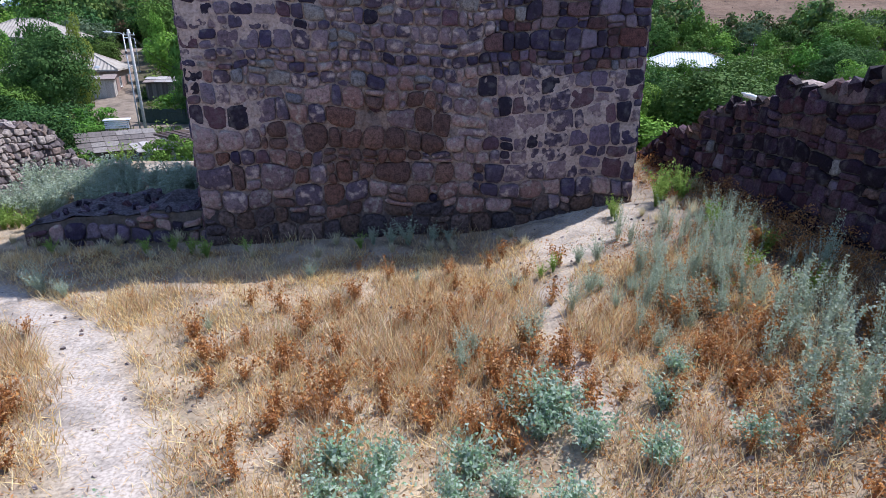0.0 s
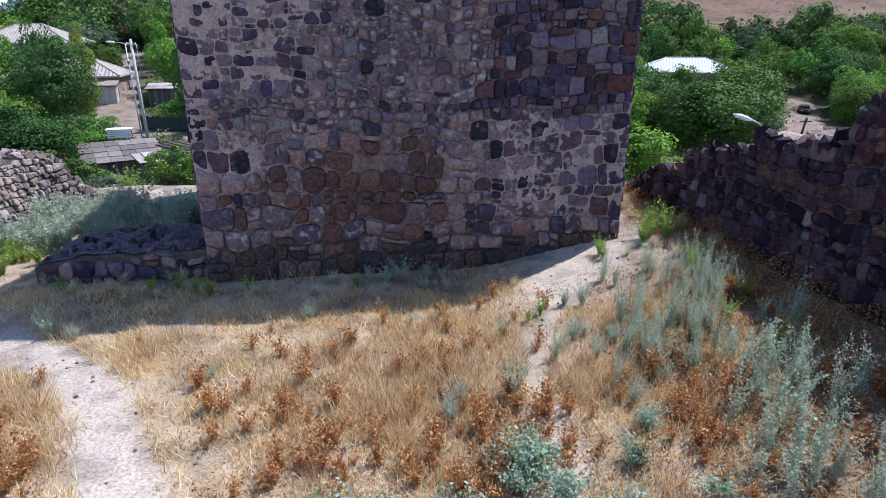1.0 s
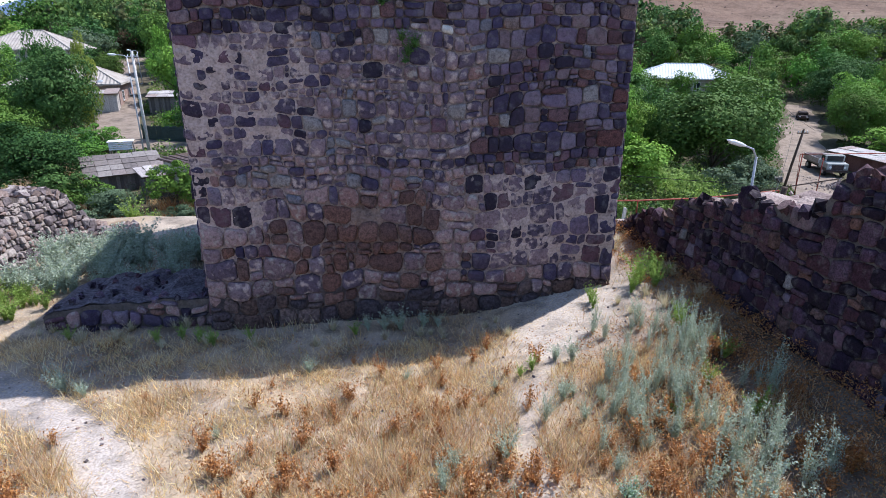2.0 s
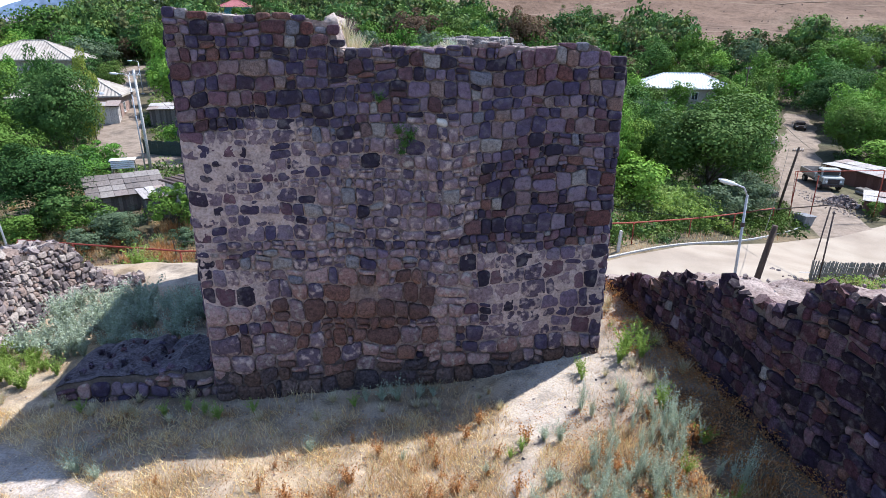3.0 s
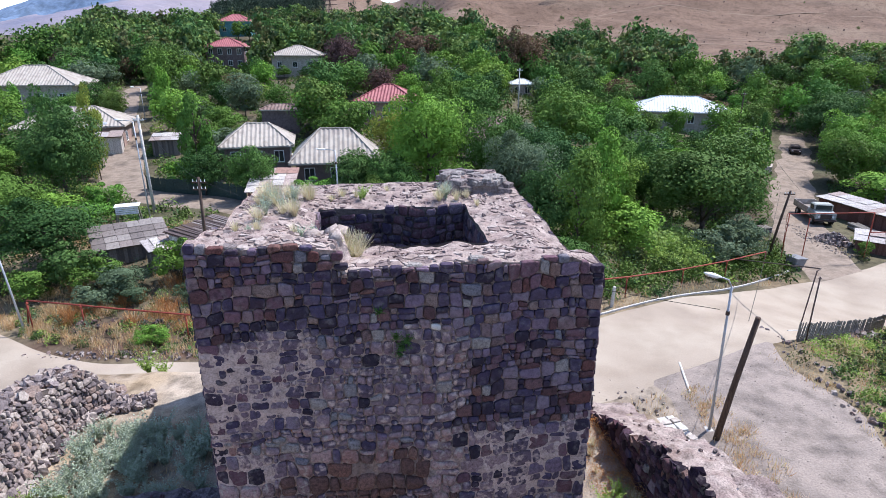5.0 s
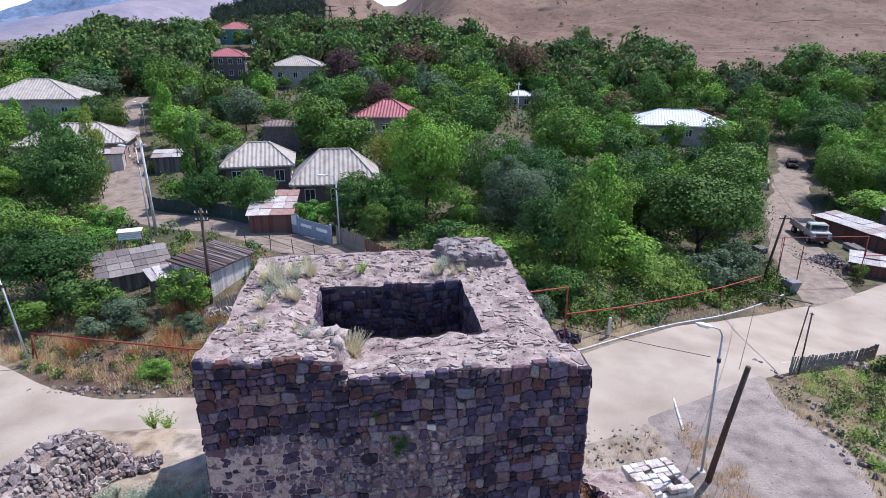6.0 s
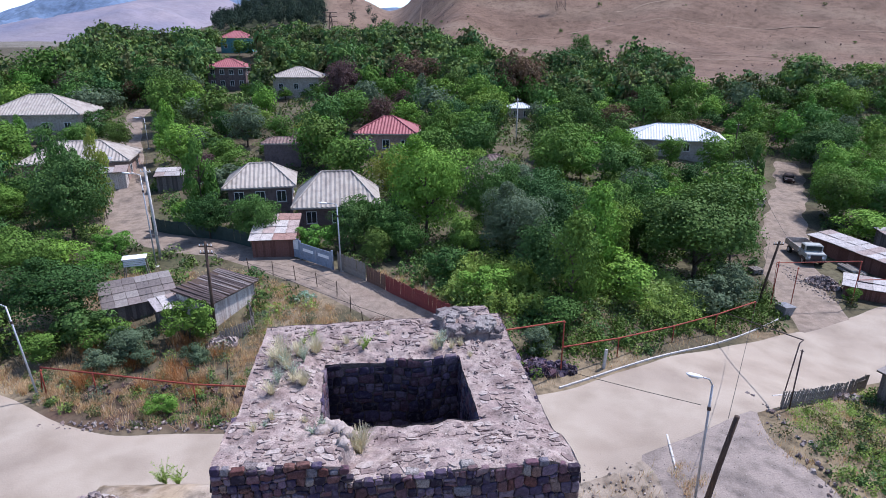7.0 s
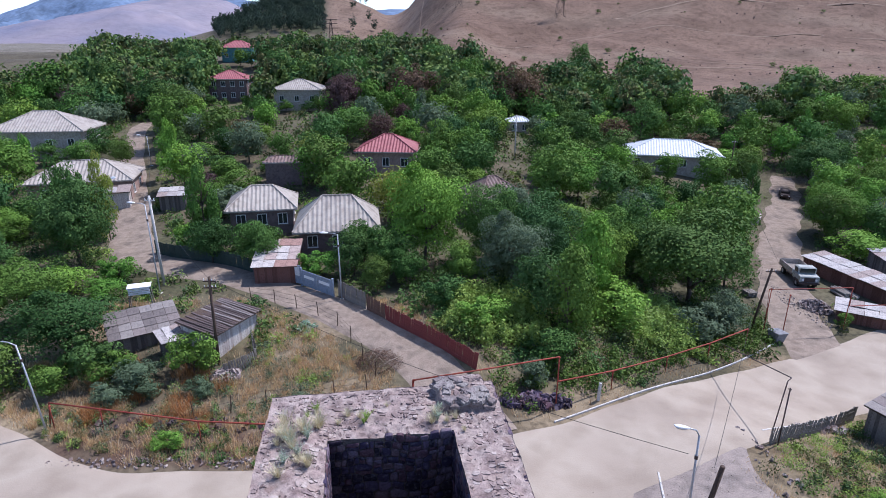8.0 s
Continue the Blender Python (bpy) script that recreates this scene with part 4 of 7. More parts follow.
wall_w = thing("boundary_wall", pose(0, 0, 0), "tumbled grey fieldstone wall, sunlit, falling away to the road", "stone wall")
w_line = [(-8.9, 6.0), (-9.5, 9.0), (-9.95, 11.4), (-10.3, 13.4), (-10.3, 14.7), (-9.95, 15.5), (-9.4, 16.0), (-8.6, 16.25)]
WL = smooth_line(w_line, 0.3)
WLs = np.concatenate([[0], np.cumsum(np.hypot(*np.diff(WL, axis=0).T))])


def w_to3(s, z, d):
    x, y = np.interp(s, WLs, WL[:, 0]), np.interp(s, WLs, WL[:, 1])
    x2, y2 = np.interp(s + 0.2, WLs, WL[:, 0]), np.interp(s + 0.2, WLs, WL[:, 1])
    x1, y1 = np.interp(s - 0.2, WLs, WL[:, 0]), np.interp(s - 0.2, WLs, WL[:, 1])
    k = math.hypot(x2 - x1, y2 - y1) or 1
    lean = 0.22 * z
    return (x + (y2 - y1) / k * (d - lean), y - (x2 - x1) / k * (d - lean), z)


w_len = float(WLs[-1])
w_top = stepped([(0, 1.5), (4.0, 1.6), (4.5, 1.6), (5.0, 1.6), (5.5, 1.6), (6.0, 1.6), (6.5, 1.6), (7.0, 1.6), (7.5, 1.45), (8.0, 1.3), (8.5, 1.15), (9.0, 1.05), (9.5, 0.95), (10.0, 0.05), (10.5, -0.5), (11.0, -0.65)])
core("wall_core", w_to3, 0, w_len, w_top, lambda s: -2.2, 1.0, M["darkmortar"], wall_w, cap=M["rubbletop"])
for c, poly, _ in rubble(0, w_len, -0.9, 1.7, lambda z: 0.165, rnd, 0.014, (), 0.5):
    t = w_top(float(c[0]))
    if c[1] < t - 0.03:
        part("stone", stone_geo(Geo(), c, np.stack([poly[:, 0], np.minimum(poly[:, 1], t + 0.05)], 1), w_to3, rnd, rnd.uniform(0.02, 0.13), 0.025, 0.15), M["palestones"], wall_w)


def w_tumble():
    s = rnd.uniform(5, w_len) if rnd.random() < 0.5 else rnd.uniform(8.5, w_len)
    d = rnd.uniform(-1.0, 0.7)
    x, y, z = w_to3(s, w_top(s), d)
    z = z + 0.04 if d < 0 else gz(x, y) + 0.08
    return x, y, z


part("tumbled_stones", pebbles(620, w_tumble, (0.04, 0.2), rnd), M["palestuff"], wall_w)["kind"] = "stuff"

footing = thing("footing_wall", pose(0, 0, 0), "low stub of an old basalt wall in the tower's shade", "stone wall")
f_to3 = lambda s, z, d: (-7.25 + s, 9.75 + 0.05 * s - d, z)
f_top = stepped([(0, 0.1), (0.4, 0.28), (1.6, 0.38), (3.3, 0.45)])
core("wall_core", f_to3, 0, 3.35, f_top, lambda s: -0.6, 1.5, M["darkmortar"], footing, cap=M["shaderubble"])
for c, poly, _ in rubble(0, 3.3, -0.3, 0.5, lambda z: 0.22, rnd, 0.02, (), 0.35):
    t = f_top(float(c[0]))
    if c[1] < t - 0.04:
        part("stone", stone_geo(Geo(), c, np.stack([poly[:, 0], np.minimum(poly[:, 1], t)], 1), f_to3, rnd, rnd.uniform(0.03, 0.08), 0.06, 0.4), M[rnd.choices(("stone", "warm", "russet"), (60, 28, 12))[0]], footing, smooth=True)
part("top_rubble", pebbles(50, lambda: (lambda s: (-7.2 + s, 9.85 + rnd.uniform(0, 1.4), f_top(s) + 0.02))(rnd.uniform(0.1, 3.2)), (0.03, 0.1), rnd), M["stones"], footing)["kind"] = "stuff"

# ---- trees ----
nr = np.random.RandomState(4)


def leaf_cloud(n, shape, leaf, rs):
    """Leaves round many clumps of a crown, as n x 4 x 3; the tree is about 1 high and 1 wide."""
    if shape == "tall":
        zc = rs.uniform(0.12, 0.97, 26)
        rad = 0.36 * np.sin(np.pi * np.clip(zc, 0.08, 0.97) ** 0.8) + 0.04
        a = rs.uniform(0, 6.283, 26)
        C = np.stack([rad * 0.6 * np.cos(a), rad * 0.6 * np.sin(a), zc], 1)
        R = 0.10 + 0.06 * rs.rand(26)
    else:
        k = dict(round=46, wide=60, bush=26)[shape]
        d = rs.normal(size=(k, 3))
        d /= np.linalg.norm(d, axis=1)[:, None]
        d *= rs.uniform(0.35, 1.08, k)[:, None]
        lo, hi, w = dict(round=(0.10, 0.98, 0.46), wide=(0.13, 0.98, 0.5), bush=(0.02, 0.95, 0.5))[shape]
        C = d * np.array([w * 0.78, w * 0.78, (hi - lo) / 2 * 0.8]) + np.array([0, 0, (lo + hi) / 2])
        R = rs.uniform(0.06, 0.19, k)
    i = rs.randint(0, len(C), n)
    d = rs.normal(size=(n, 3))
    d /= np.linalg.norm(d, axis=1)[:, None]
    d[:, 2] = np.where((d[:, 2] < -0.25) & (rs.rand(n) < 0.4), -d[:, 2], d[:, 2])
    P = C[i] + d * (R[i] * (0.6 + 0.48 * rs.rand(n) ** 0.5))[:, None] * np.array([1.1, 1.1, 0.8])
    out = P - np.array([0, 0, 0.45])
    nrm = d * 0.9 + 1.2 * out / (np.linalg.norm(out, axis=1)[:, None] + 1e-6) + rs.normal(size=(n, 3)) * 0.95 + np.array([0, 0, 0.2])
    return leaf_quads(P, nrm, leaf * rs.uniform(0.6, 1.3, n), rs)


def leaf_quads(P, nrm, size, rs, long=1.5):
    n = len(P)
    nrm = nrm / np.linalg.norm(nrm, axis=1)[:, None]
    t = np.cross(nrm, rs.normal(size=(n, 3)))
    t /= np.linalg.norm(t, axis=1)[:, None] + 1e-9
    b = np.cross(nrm, t)
    s = np.asarray(size)[:, None]
    fold = nrm * s * 0.25
    return np.stack([P - t * s * long * 0.5, P + b * s * 0.5 + fold, P + t * s * long * 0.5, P - b * s * 0.5 + fold], 1)


def trunk_geo(shape, rs):
    g = Geo()
    hi = dict(round=0.62, wide=0.6, tall=0.85, bush=0.5)[shape]
    r = 0.024
    g.tube([(0, 0, -0.06), (0.01, 0, 0.12), (-0.01, 0.012, hi * 0.5), (0.01, -0.01, hi)], r, 7, r * 0.35)
    for _ in range(7):
        a, z0 = rs.uniform(0, 6.28), rs.uniform(0.14, 0.45) * hi / 0.6
        l = rs.uniform(0.16, 0.34)
        g.tube([(0, 0, z0), (l * 0.5 * math.cos(a), l * 0.5 * math.sin(a), z0 + l * 0.45), (l * math.cos(a), l * math.sin(a), z0 + l * 0.8)], r * 0.45, 5, r * 0.12)
    return g


CROWNS, TRUNKS = {}, {}
for shape in ("round", "wide", "tall", "bush"):
    for v in range(3):
        rs = np.random.RandomState(100 + v)
        CROWNS[shape, v, "big"] = quads("crown", leaf_cloud(dict(round=15000, wide=18000, tall=7000, bush=8000)[shape], shape, 0.0165, rs), LEAF["green"])
        CROWNS[shape, v, "near"] = quads("crown", leaf_cloud(dict(round=8500, wide=11000, tall=5000, bush=4500)[shape], shape, 0.023 if shape != "bush" else 0.03, rs), LEAF["green"])
        CROWNS[shape, v, "mid"] = quads("crown", leaf_cloud(3600, shape, 0.031, rs), LEAF["green"])
        CROWNS[shape, v, "far"] = quads("crown", leaf_cloud(1500, shape, 0.045, rs), LEAF["green"])
        TRUNKS[shape, v] = trunk_geo(shape, rs).mesh("trunk", M["bark"], True)

TREE_TEXT = dict(green="leafy green garden tree", dark="dense dark green walnut tree", bright="bright green fruit tree", grey="grey-green silverberry tree",
                 brown="brownish purple-leaved plum tree", yellow="slender yellowing poplar")


def tree(x, y, h, w, shape="round", hue="green", far=False, label="", sink=0.0):
    name = "bush" if shape == "bush" else "tree"
    v = int(nr.randint(3))
    m = pose(x, y, gz(x, y) - sink, 0, 0, nr.uniform(0, 360)) @ Matrix.Diagonal((w, w * nr.uniform(0.9, 1.1), h, 1))
    text = label or (TREE_TEXT[hue] if name == "tree" else TREE_TEXT[hue].replace("tree", "bush")) + (" among the houses" if far else " by the road")
    t = thing(name, m, text, name, "garden trees" if name == "tree" else "bushes")
    part("trunk", TRUNKS[shape, v], None, t)
    c = part("crown", CROWNS[shape, v, ("big" if w >= 8 else "near") if not far else ("mid" if y < 112 or w >= 9 else "far")], None, t)
    c.material_slots[0].link = "OBJECT"
    c.material_slots[0].material = LEAF[hue]
    return t

# ---- named trees near the roads ----
ROAD_TREES = [
    (11.2, 45.5, 8.4, 6.6, "tall", "green"), (-29.5, 42.5, 6.2, 8.5, "round", "dark"), (4.2, 46.5, 3.6, 5.2, "bush", "bright"), (9.3, 42.3, 3.2, 4.6, "bush", "dark"),
    (-18.5, 40.2, 4.0, 4.2, "bush", "green"), (-22.0, 38.6, 2.6, 4.0, "bush", "grey"), (-24.5, 39.5, 2.8, 4.0, "bush", "green"), (-26.5, 40.2, 4.0, 5.0, "bush", "dark"),
    (-23.2, 36.6, 2.0, 3.0, "bush", "grey"), (-17.2, 37.6, 1.5, 2.6, "bush", "grey"), (-20.6, 37.4, 1.4, 2.2, "bush", "grey"), (-9.5, 36.0, 1.6, 2.2, "bush", "grey"), (-33, 38.5, 4.6, 6.0, "bush", "dark"), (-28.5, 38.4, 2.8, 4.0, "bush", "green"),
    (25.5, 26.5, 1.6, 2.4, "bush", "bright"), (29.5, 30.0, 2.2, 3.0, "bush", "green"), (-16.9, 31.6, 1.5, 2.2, "bush", "bright"), (7.5, 39.2, 2.2, 2.8, "bush", "grey"),
]
LANE_TREES = [
    (-1.2, 60.8, 12.0, 9.8, "round", "bright"), (-39.6, 61.5, 10.5, 9.2, "round", "dark"), (-42.8, 66.5, 12.4, 5.4, "round", "dark"), (-53.5, 99.5, 6.0, 5.2, "round", "dark"), (-60.5, 100.0, 4.6, 6.0, "round", "green"), (-66.5, 101.0, 4.4, 5.5, "bush", "dark"), (-24.8, 61.5, 5.8, 5.0, "round", "dark"), (-18.6, 58.8, 6.3, 5.6, "round", "dark"),
    (-40.6, 70, 11.0, 4.0, "tall", "yellow"), (-36.0, 47, 7.0, 8.0, "round", "green"), (-46, 55, 7.0, 9.0, "wide", "dark"), (-51, 66, 5.4, 8.0, "wide", "green"),
    (-12.0, 57.0, 3.6, 4.6, "bush", "bright"), (-5.8, 53.4, 3.8, 3.8, "round", "dark"), (-3.0, 55.4, 4.2, 4.4, "round", "green"), (-8.6, 57.6, 5.4, 5.2, "round", "dark"), (-5.0, 58.0, 6.0, 5.6, "round", "dark"), (0.8, 50.2, 3.6, 4.4, "bush", "dark"), (2.6, 55.0, 5.0, 5.0, "round", "green"),
    (-32.5, 56.5, 3.6, 4.0, "bush", "bright"), (-21.8, 66.0, 4.0, 4.5, "bush", "green"), (-29.5, 67, 3.4, 5.0, "bush", "bright"), (-8.0, 61.5, 5.0, 5.0, "round", "green"),
    (-36.5, 54.2, 3.2, 6.0, "bush", "bright"), (-32.0, 52.6, 2.4, 4.4, "bush", "bright"), (-47.5, 76, 6.0, 6.0, "round", "green"), (-53, 74, 4.6, 5.0, "round", "dark"),
]
GARDEN_TREES = [
    (27.4, 59.5, 11.0, 15.0, "wide", "dark"), (7.4, 54.5, 8.8, 8.0, "round", "grey"), (6.0, 61.5, 10.0, 8.5, "round", "dark"), (57.8, 84, 8.6, 9.8, "wide", "green"), (69.8, 109, 11.0, 13.0, "wide", "dark"), (25.6, 50.6, 4.4, 6.5, "bush", "grey"),
    (28.8, 53.4, 4.4, 5.5, "round", "grey"), (14.6, 52.5, 9.5, 6.5, "tall", "bright"), (12.6, 49.5, 7.0, 5.0, "round", "green"), (16.5, 50, 5.2, 7.0, "bush", "bright"),
    (18.0, 60, 7.0, 7.0, "round", "green"), (9.5, 48.5, 7.0, 6.5, "round", "dark"), (11.5, 60, 9.0, 9.0, "wide", "dark"), (19.0, 66, 8.5, 8.5, "round", "green"),
    (9.0, 70, 8.5, 8.0, "round", "grey"), (24.5, 66, 8.0, 8.0, "round", "dark"), (34.5, 66, 7.0, 7.0, "round", "green"), (61.8, 79, 3.0, 7.5, "bush", "bright"),
    (42.0, 55.4, 1.7, 2.0, "bush", "green"),
]
for spec in ROAD_TREES + LANE_TREES + GARDEN_TREES:
    tree(*spec)

# ---- houses ----
HOUSES = []


def roof_plane(g, a, b, c, d, pitch=0.5, amp=0.055):
    """A corrugated roof plane with eave a-b and ridge d-c (c and d may meet)."""
    a, b, c, d = (Vector(p) for p in (a, b, c, d))
    up = (b - a).cross(d - a).normalized()
    if up.z < 0:
        up = -up
    n = max(4, int((b - a).length / pitch) * 2)
    e = (b - a).normalized()
    slope = (d - a) - e * (d - a).dot(e)
    L = (b - a).length
    sd, sc = (d - a).dot(e), (c - a).dot(e)
    rows = []
    for i in range(n + 1):
        s = L * i / n
        if s < sd:
            k = s / sd if sd > 1e-6 else 1
        elif s > sc:
            k = (L - s) / (L - sc) if L - sc > 1e-6 else 1
        else:
            k = 1
        z = up * (amp * (1 if i % 2 else -1))
        p = a + e * s + z
        rows += [p, p + slope * k]
    g.add(rows, [(2 * i, 2 * i + 2, 2 * i + 3, 2 * i + 1) for i in range(n)])
    g.add([a - up * 0.06, b - up * 0.06, c - up * 0.06, d - up * 0.06], [(3, 2, 1, 0)])


def window(parent, m, w, h, frame_mat=None):
    win = part("window", Geo().slab(-w / 2 - 0.08, -0.05, -0.08, w / 2 + 0.08, 0.0, 0.0, 0.01).slab(-w / 2 - 0.08, -0.05, h, w / 2 + 0.08, 0.0, h + 0.08, 0.01)
               .slab(-w / 2 - 0.08, -0.05, 0, -w / 2, 0, h, 0.01).slab(w / 2, -0.05, 0, w / 2 + 0.08, 0, h, 0.01).slab(-0.03, -0.04, 0, 0.03, 0, h, 0.005), frame_mat or M["white"], parent, at=m)
    part("pane", Geo().box(-w / 2, -0.025, 0, w / 2, -0.012, h), M["glass"], win)
    part("sill", Geo().slab(-w / 2 - 0.14, -0.14, -0.13, w / 2 + 0.14, 0.0, -0.085, 0.01), M["kerb"], win)


def house(x, y, z, turn, w, d, h, rise, wall, roof, label, over=0.55, ridge=0.35, windows=3, storeys=1, stone_base=False, side_windows=2):
    """A house of w (front) by d with a hipped roof; its front faces -y before it is turned."""
    HOUSES.append((x, y, math.hypot(w, d) / 2 + 1.0))
    t = thing("house", pose(x, y, z, 0, 0, turn), label, "house", "village houses")
    x0, x1, y0, y1 = -w / 2, w / 2, -d / 2, d / 2
    for a in ((x0, y0, x1, y0 + 0.35), (x0, y1 - 0.35, x1, y1), (x0, y0 + 0.35, x0 + 0.35, y1 - 0.35), (x1 - 0.35, y0 + 0.35, x1, y1 - 0.35)):
        part("wall", Geo().slab(a[0], a[1], -2.5, a[2], a[3], h, 0.005), wall, t)
    o = over
    g = Geo()
    rx = ridge * w / 2
    A, B, C, D = (x0 - o, y0 - o, h), (x1 + o, y0 - o, h), (x1 + o, y1 + o, h), (x0 - o, y1 + o, h)
    R0, R1 = (-rx, 0, h + rise), (rx, 0, h + rise)
    roof_plane(g, A, B, R1, R0)
    roof_plane(g, B, C, R1, R1)
    roof_plane(g, C, D, R0, R1)
    roof_plane(g, D, A, R0, R0)
    rf = part("roof", g, roof, t)
    g = Geo()
    for p, q in ((A, R0), (D, R0), (B, R1), (C, R1), (R0, R1)):
        g.tube([Vector(p) + Vector((0, 0, 0.05)), Vector(q) + Vector((0, 0, 0.05))], 0.09, 6)
    part("ridge_cap", g, roof, rf)
    g = Geo()
    for p, q in ((A, B), (B, C), (C, D), (D, A)):
        p, q = Vector(p), Vector(q)
        a = math.atan2(q.y - p.y, q.x - p.x)
        g.slab(0, -0.02, -0.2, (q - p).length, 0.03, -0.03, 0.005, Matrix.Translation(p) @ pose(0, 0, 0, 0, 0, math.degrees(a)))
    part("fascia", g, M["plaster"] if roof is not M["roofwhite"] else M["white"], rf)
    for s in range(storeys):
        zz = s * 2.9 + 0.95
        for i in range(windows):
            window(t, pose(x0 + w * (i + 0.5) / windows, y0 - 0.002, zz), 1.0, 1.25)
        for i in range(side_windows):
            yy = y0 + d * (i + 0.5) / side_windows
            window(t, pose(x0 - 0.002, yy, zz, 0, 0, -90), 0.9, 1.2)
            window(t, pose(x1 + 0.002, yy, zz, 0, 0, 90), 0.9, 1.2)
    return t


house(-11.8, 67.6, -5.1, 8, 8.4, 7.6, 2.9, 3.0, M["darkwall"], M["roofgrey"], "single-storey house with a hipped grey corrugated roof", 0.7, 0.4)
house(-22.3, 73.4, -4.5, 12, 7.4, 6.5, 2.9, 2.2, M["darkwall"], M["roofgrey"], "low dark house with a grey hipped roof behind trees", 0.6, 0.35)
house(-52.8, 87.6, -4.6, 15, 13.4, 8.5, 3.3, 2.3, M["pinkwall"], M["roofgrey"], "pinkish tuff house with a low grey hipped roof beside the lane", 0.5, 0.4)
house(-71.5, 109.5, -0.9, 8, 14.5, 9.0, 3.7, 3.0, M["plaster"], M["roofgrey"], "long plastered house with a broad weathered hipped roof", 0.8, 0.25, 4)
house(-8.4, 99.0, -2.2, -4, 9.0, 7.0, 3.3, 2.3, M["pinkwall"], M["roofred"], "pink-walled house with a red hipped roof and a small gable", 0.6, 0.15, 3)
house(45.0, 115.5, -5.2, -15, 16.5, 9.0, 3.0, 2.3, M["plaster"], M["roofwhite"], "white-roofed house with a veranda", 0.8, 0.4, 4)
house(17.8, 138, -2.0, 4, 4.6, 4.0, 2.9, 0.9, M["plaster"], M["roofwhite"], "small white-roofed outbuilding among trees", 0.4, 0.3, 2)
house(-57.2, 168, 2.6, 4, 9.8, 8.0, 5.7, 2.1, M["darkwall"], M["roofred"], "two-storey dark tuff house with a red hipped roof", 0.5, 0.1, 4, 2)
house(-36.2, 158, 2.6, -2, 11.5, 8.0, 3.8, 2.3, M["plaster"], M["roofgrey"], "plastered house with a pale grey hipped roof", 0.7, 0.12, 3)
house(-70.8, 219, 11.6, 3, 10.0, 8.0, 4.2, 2.3, M["bluewall"], M["roofred"], "turquoise-walled house with a bright red hipped roof", 0.5, 0.2, 3)
house(7.2, 78.5, -4.6, 25, 6.0, 5.5, 3.2, 2.2, M["plaster"], M["roofbrown"], "small house with a rusty brown roof among trees", 0.5, 0.2, 2)
house(-24.0, 92.0, -3.4, 5, 5.5, 4.0, 3.8, 0.6, M["darkwall"], M["roofbrown"], "old shed with a rusty patched roof", 0.3, 0.5, 0, 1, False, 0)
house(98, 122, -6.2, -20, 9.0, 7.0, 3.4, 1.6, M["pinkwall"], M["roofred"], "red-roofed house at the end of the side road", 0.5, 0.3, 3)

# ---- garden trees between the houses, and woods beyond ----
fr = random.Random(21)
for spec in [(-96, 150, 13.5, 14, "wide", "green"), (-83, 156, 12.5, 12, "wide", "dark"), (-72, 150, 11, 9, "round", "green"), (-104, 140, 10, 11, "wide", "dark"), (-70, 176, 12, 10, "round", "dark"), (-45, 176, 12, 11, "round", "dark"),
             (7, 158, 12.5, 11, "round", "green"), (18.8, 149, 15, 15, "wide", "brown"), (37, 178, 13.5, 12, "wide", "dark"), (-6.5, 149, 12, 14, "wide", "brown"), (58, 172, 10, 9, "round", "dark"), (-24, 172, 12, 10, "wide", "green"), (-2, 178, 12, 10, "round", "green"),
             (53, 236, 12, 11, "round", "dark"), (102, 172, 11, 14, "wide", "green"), (118, 168, 9, 12, "wide", "green"), (-62, 142, 7, 4, "tall", "dark"), (-37, 110, 6, 7, "round", "brown"), (-18, 90, 8, 9, "wide", "bright"), (20, 94, 9, 9, "round", "green"), (41.0, 105, 6.0, 6.0, "round", "green"), (-66.5, 206, 6.5, 7.0, "round", "green"), (-62.0, 203, 6.0, 6.5, "round", "dark"), (-38.5, 151, 3.4, 5.0, "bush", "green"), (-33.0, 151.5, 3.0, 4.6, "bush", "dark"), (-30.5, 153, 4.2, 5.0, "round", "green"), (-51.0, 160, 3.2, 4.5, "bush", "green"), (-60.5, 160, 3.6, 4.5, "bush", "dark")]:
    tree(*spec, True)


def free(x, y, r):
    for line, half in ((LANE, 2.8), (SIDE, 3.4), (MAIN, 5.5)):
        if float(near_line(np.array(x), np.array(y), line)) < half + r * 0.55:
            return False
    for hx, hy, hr in HOUSES:
        if math.hypot(x - hx, y - hy) < hr + r * 0.4:
            return False
        # keep the front of each house in sight
        if y < hy and hy - y < (55 if hy > 130 else 15) and abs(x - hx * (y + 6) / (hy + 6)) < hr * 0.62 + r * 0.62:
            return False
    return True


HOUSES += [(-25.6, 45.6, 4.0), (-17.9, 43.8, 4.0), (-16.4, 57.6, 4.0), (-37.8, 82.5, 3.0), (50.2, 66.5, 8.5), (45.4, 56.3, 4.0), (57.5, 69, 4.0)]
placed = []
tries = 0
while len(placed) < 310 and tries < 6000:
    tries += 1
    y = 66 + 84 * fr.random() ** 0.8
    x = fr.uniform(-0.80, 0.80) * y
    w = fr.uniform(5.0, 10.0)
    if not free(x, y, w / 2) or any((x - a) ** 2 + (y - b) ** 2 < (0.32 * (w + c)) ** 2 for a, b, c in placed):
        continue
    placed.append((x, y, w))
    hue = fr.choices(("green", "dark", "bright", "grey", "brown", "yellow"), (36, 32, 14, 10, 6, 2))[0]
    shape = fr.choices(("round", "wide", "tall", "bush"), (52, 28, 6, 14))[0]
    h = {"round": 1.05, "wide": 0.9, "tall": 1.3, "bush": 0.6}[shape] * w * fr.uniform(0.85, 1.15)
    tree(x, y, min(h, 10.5), w if shape != "tall" else w * 0.6, shape, hue, True)

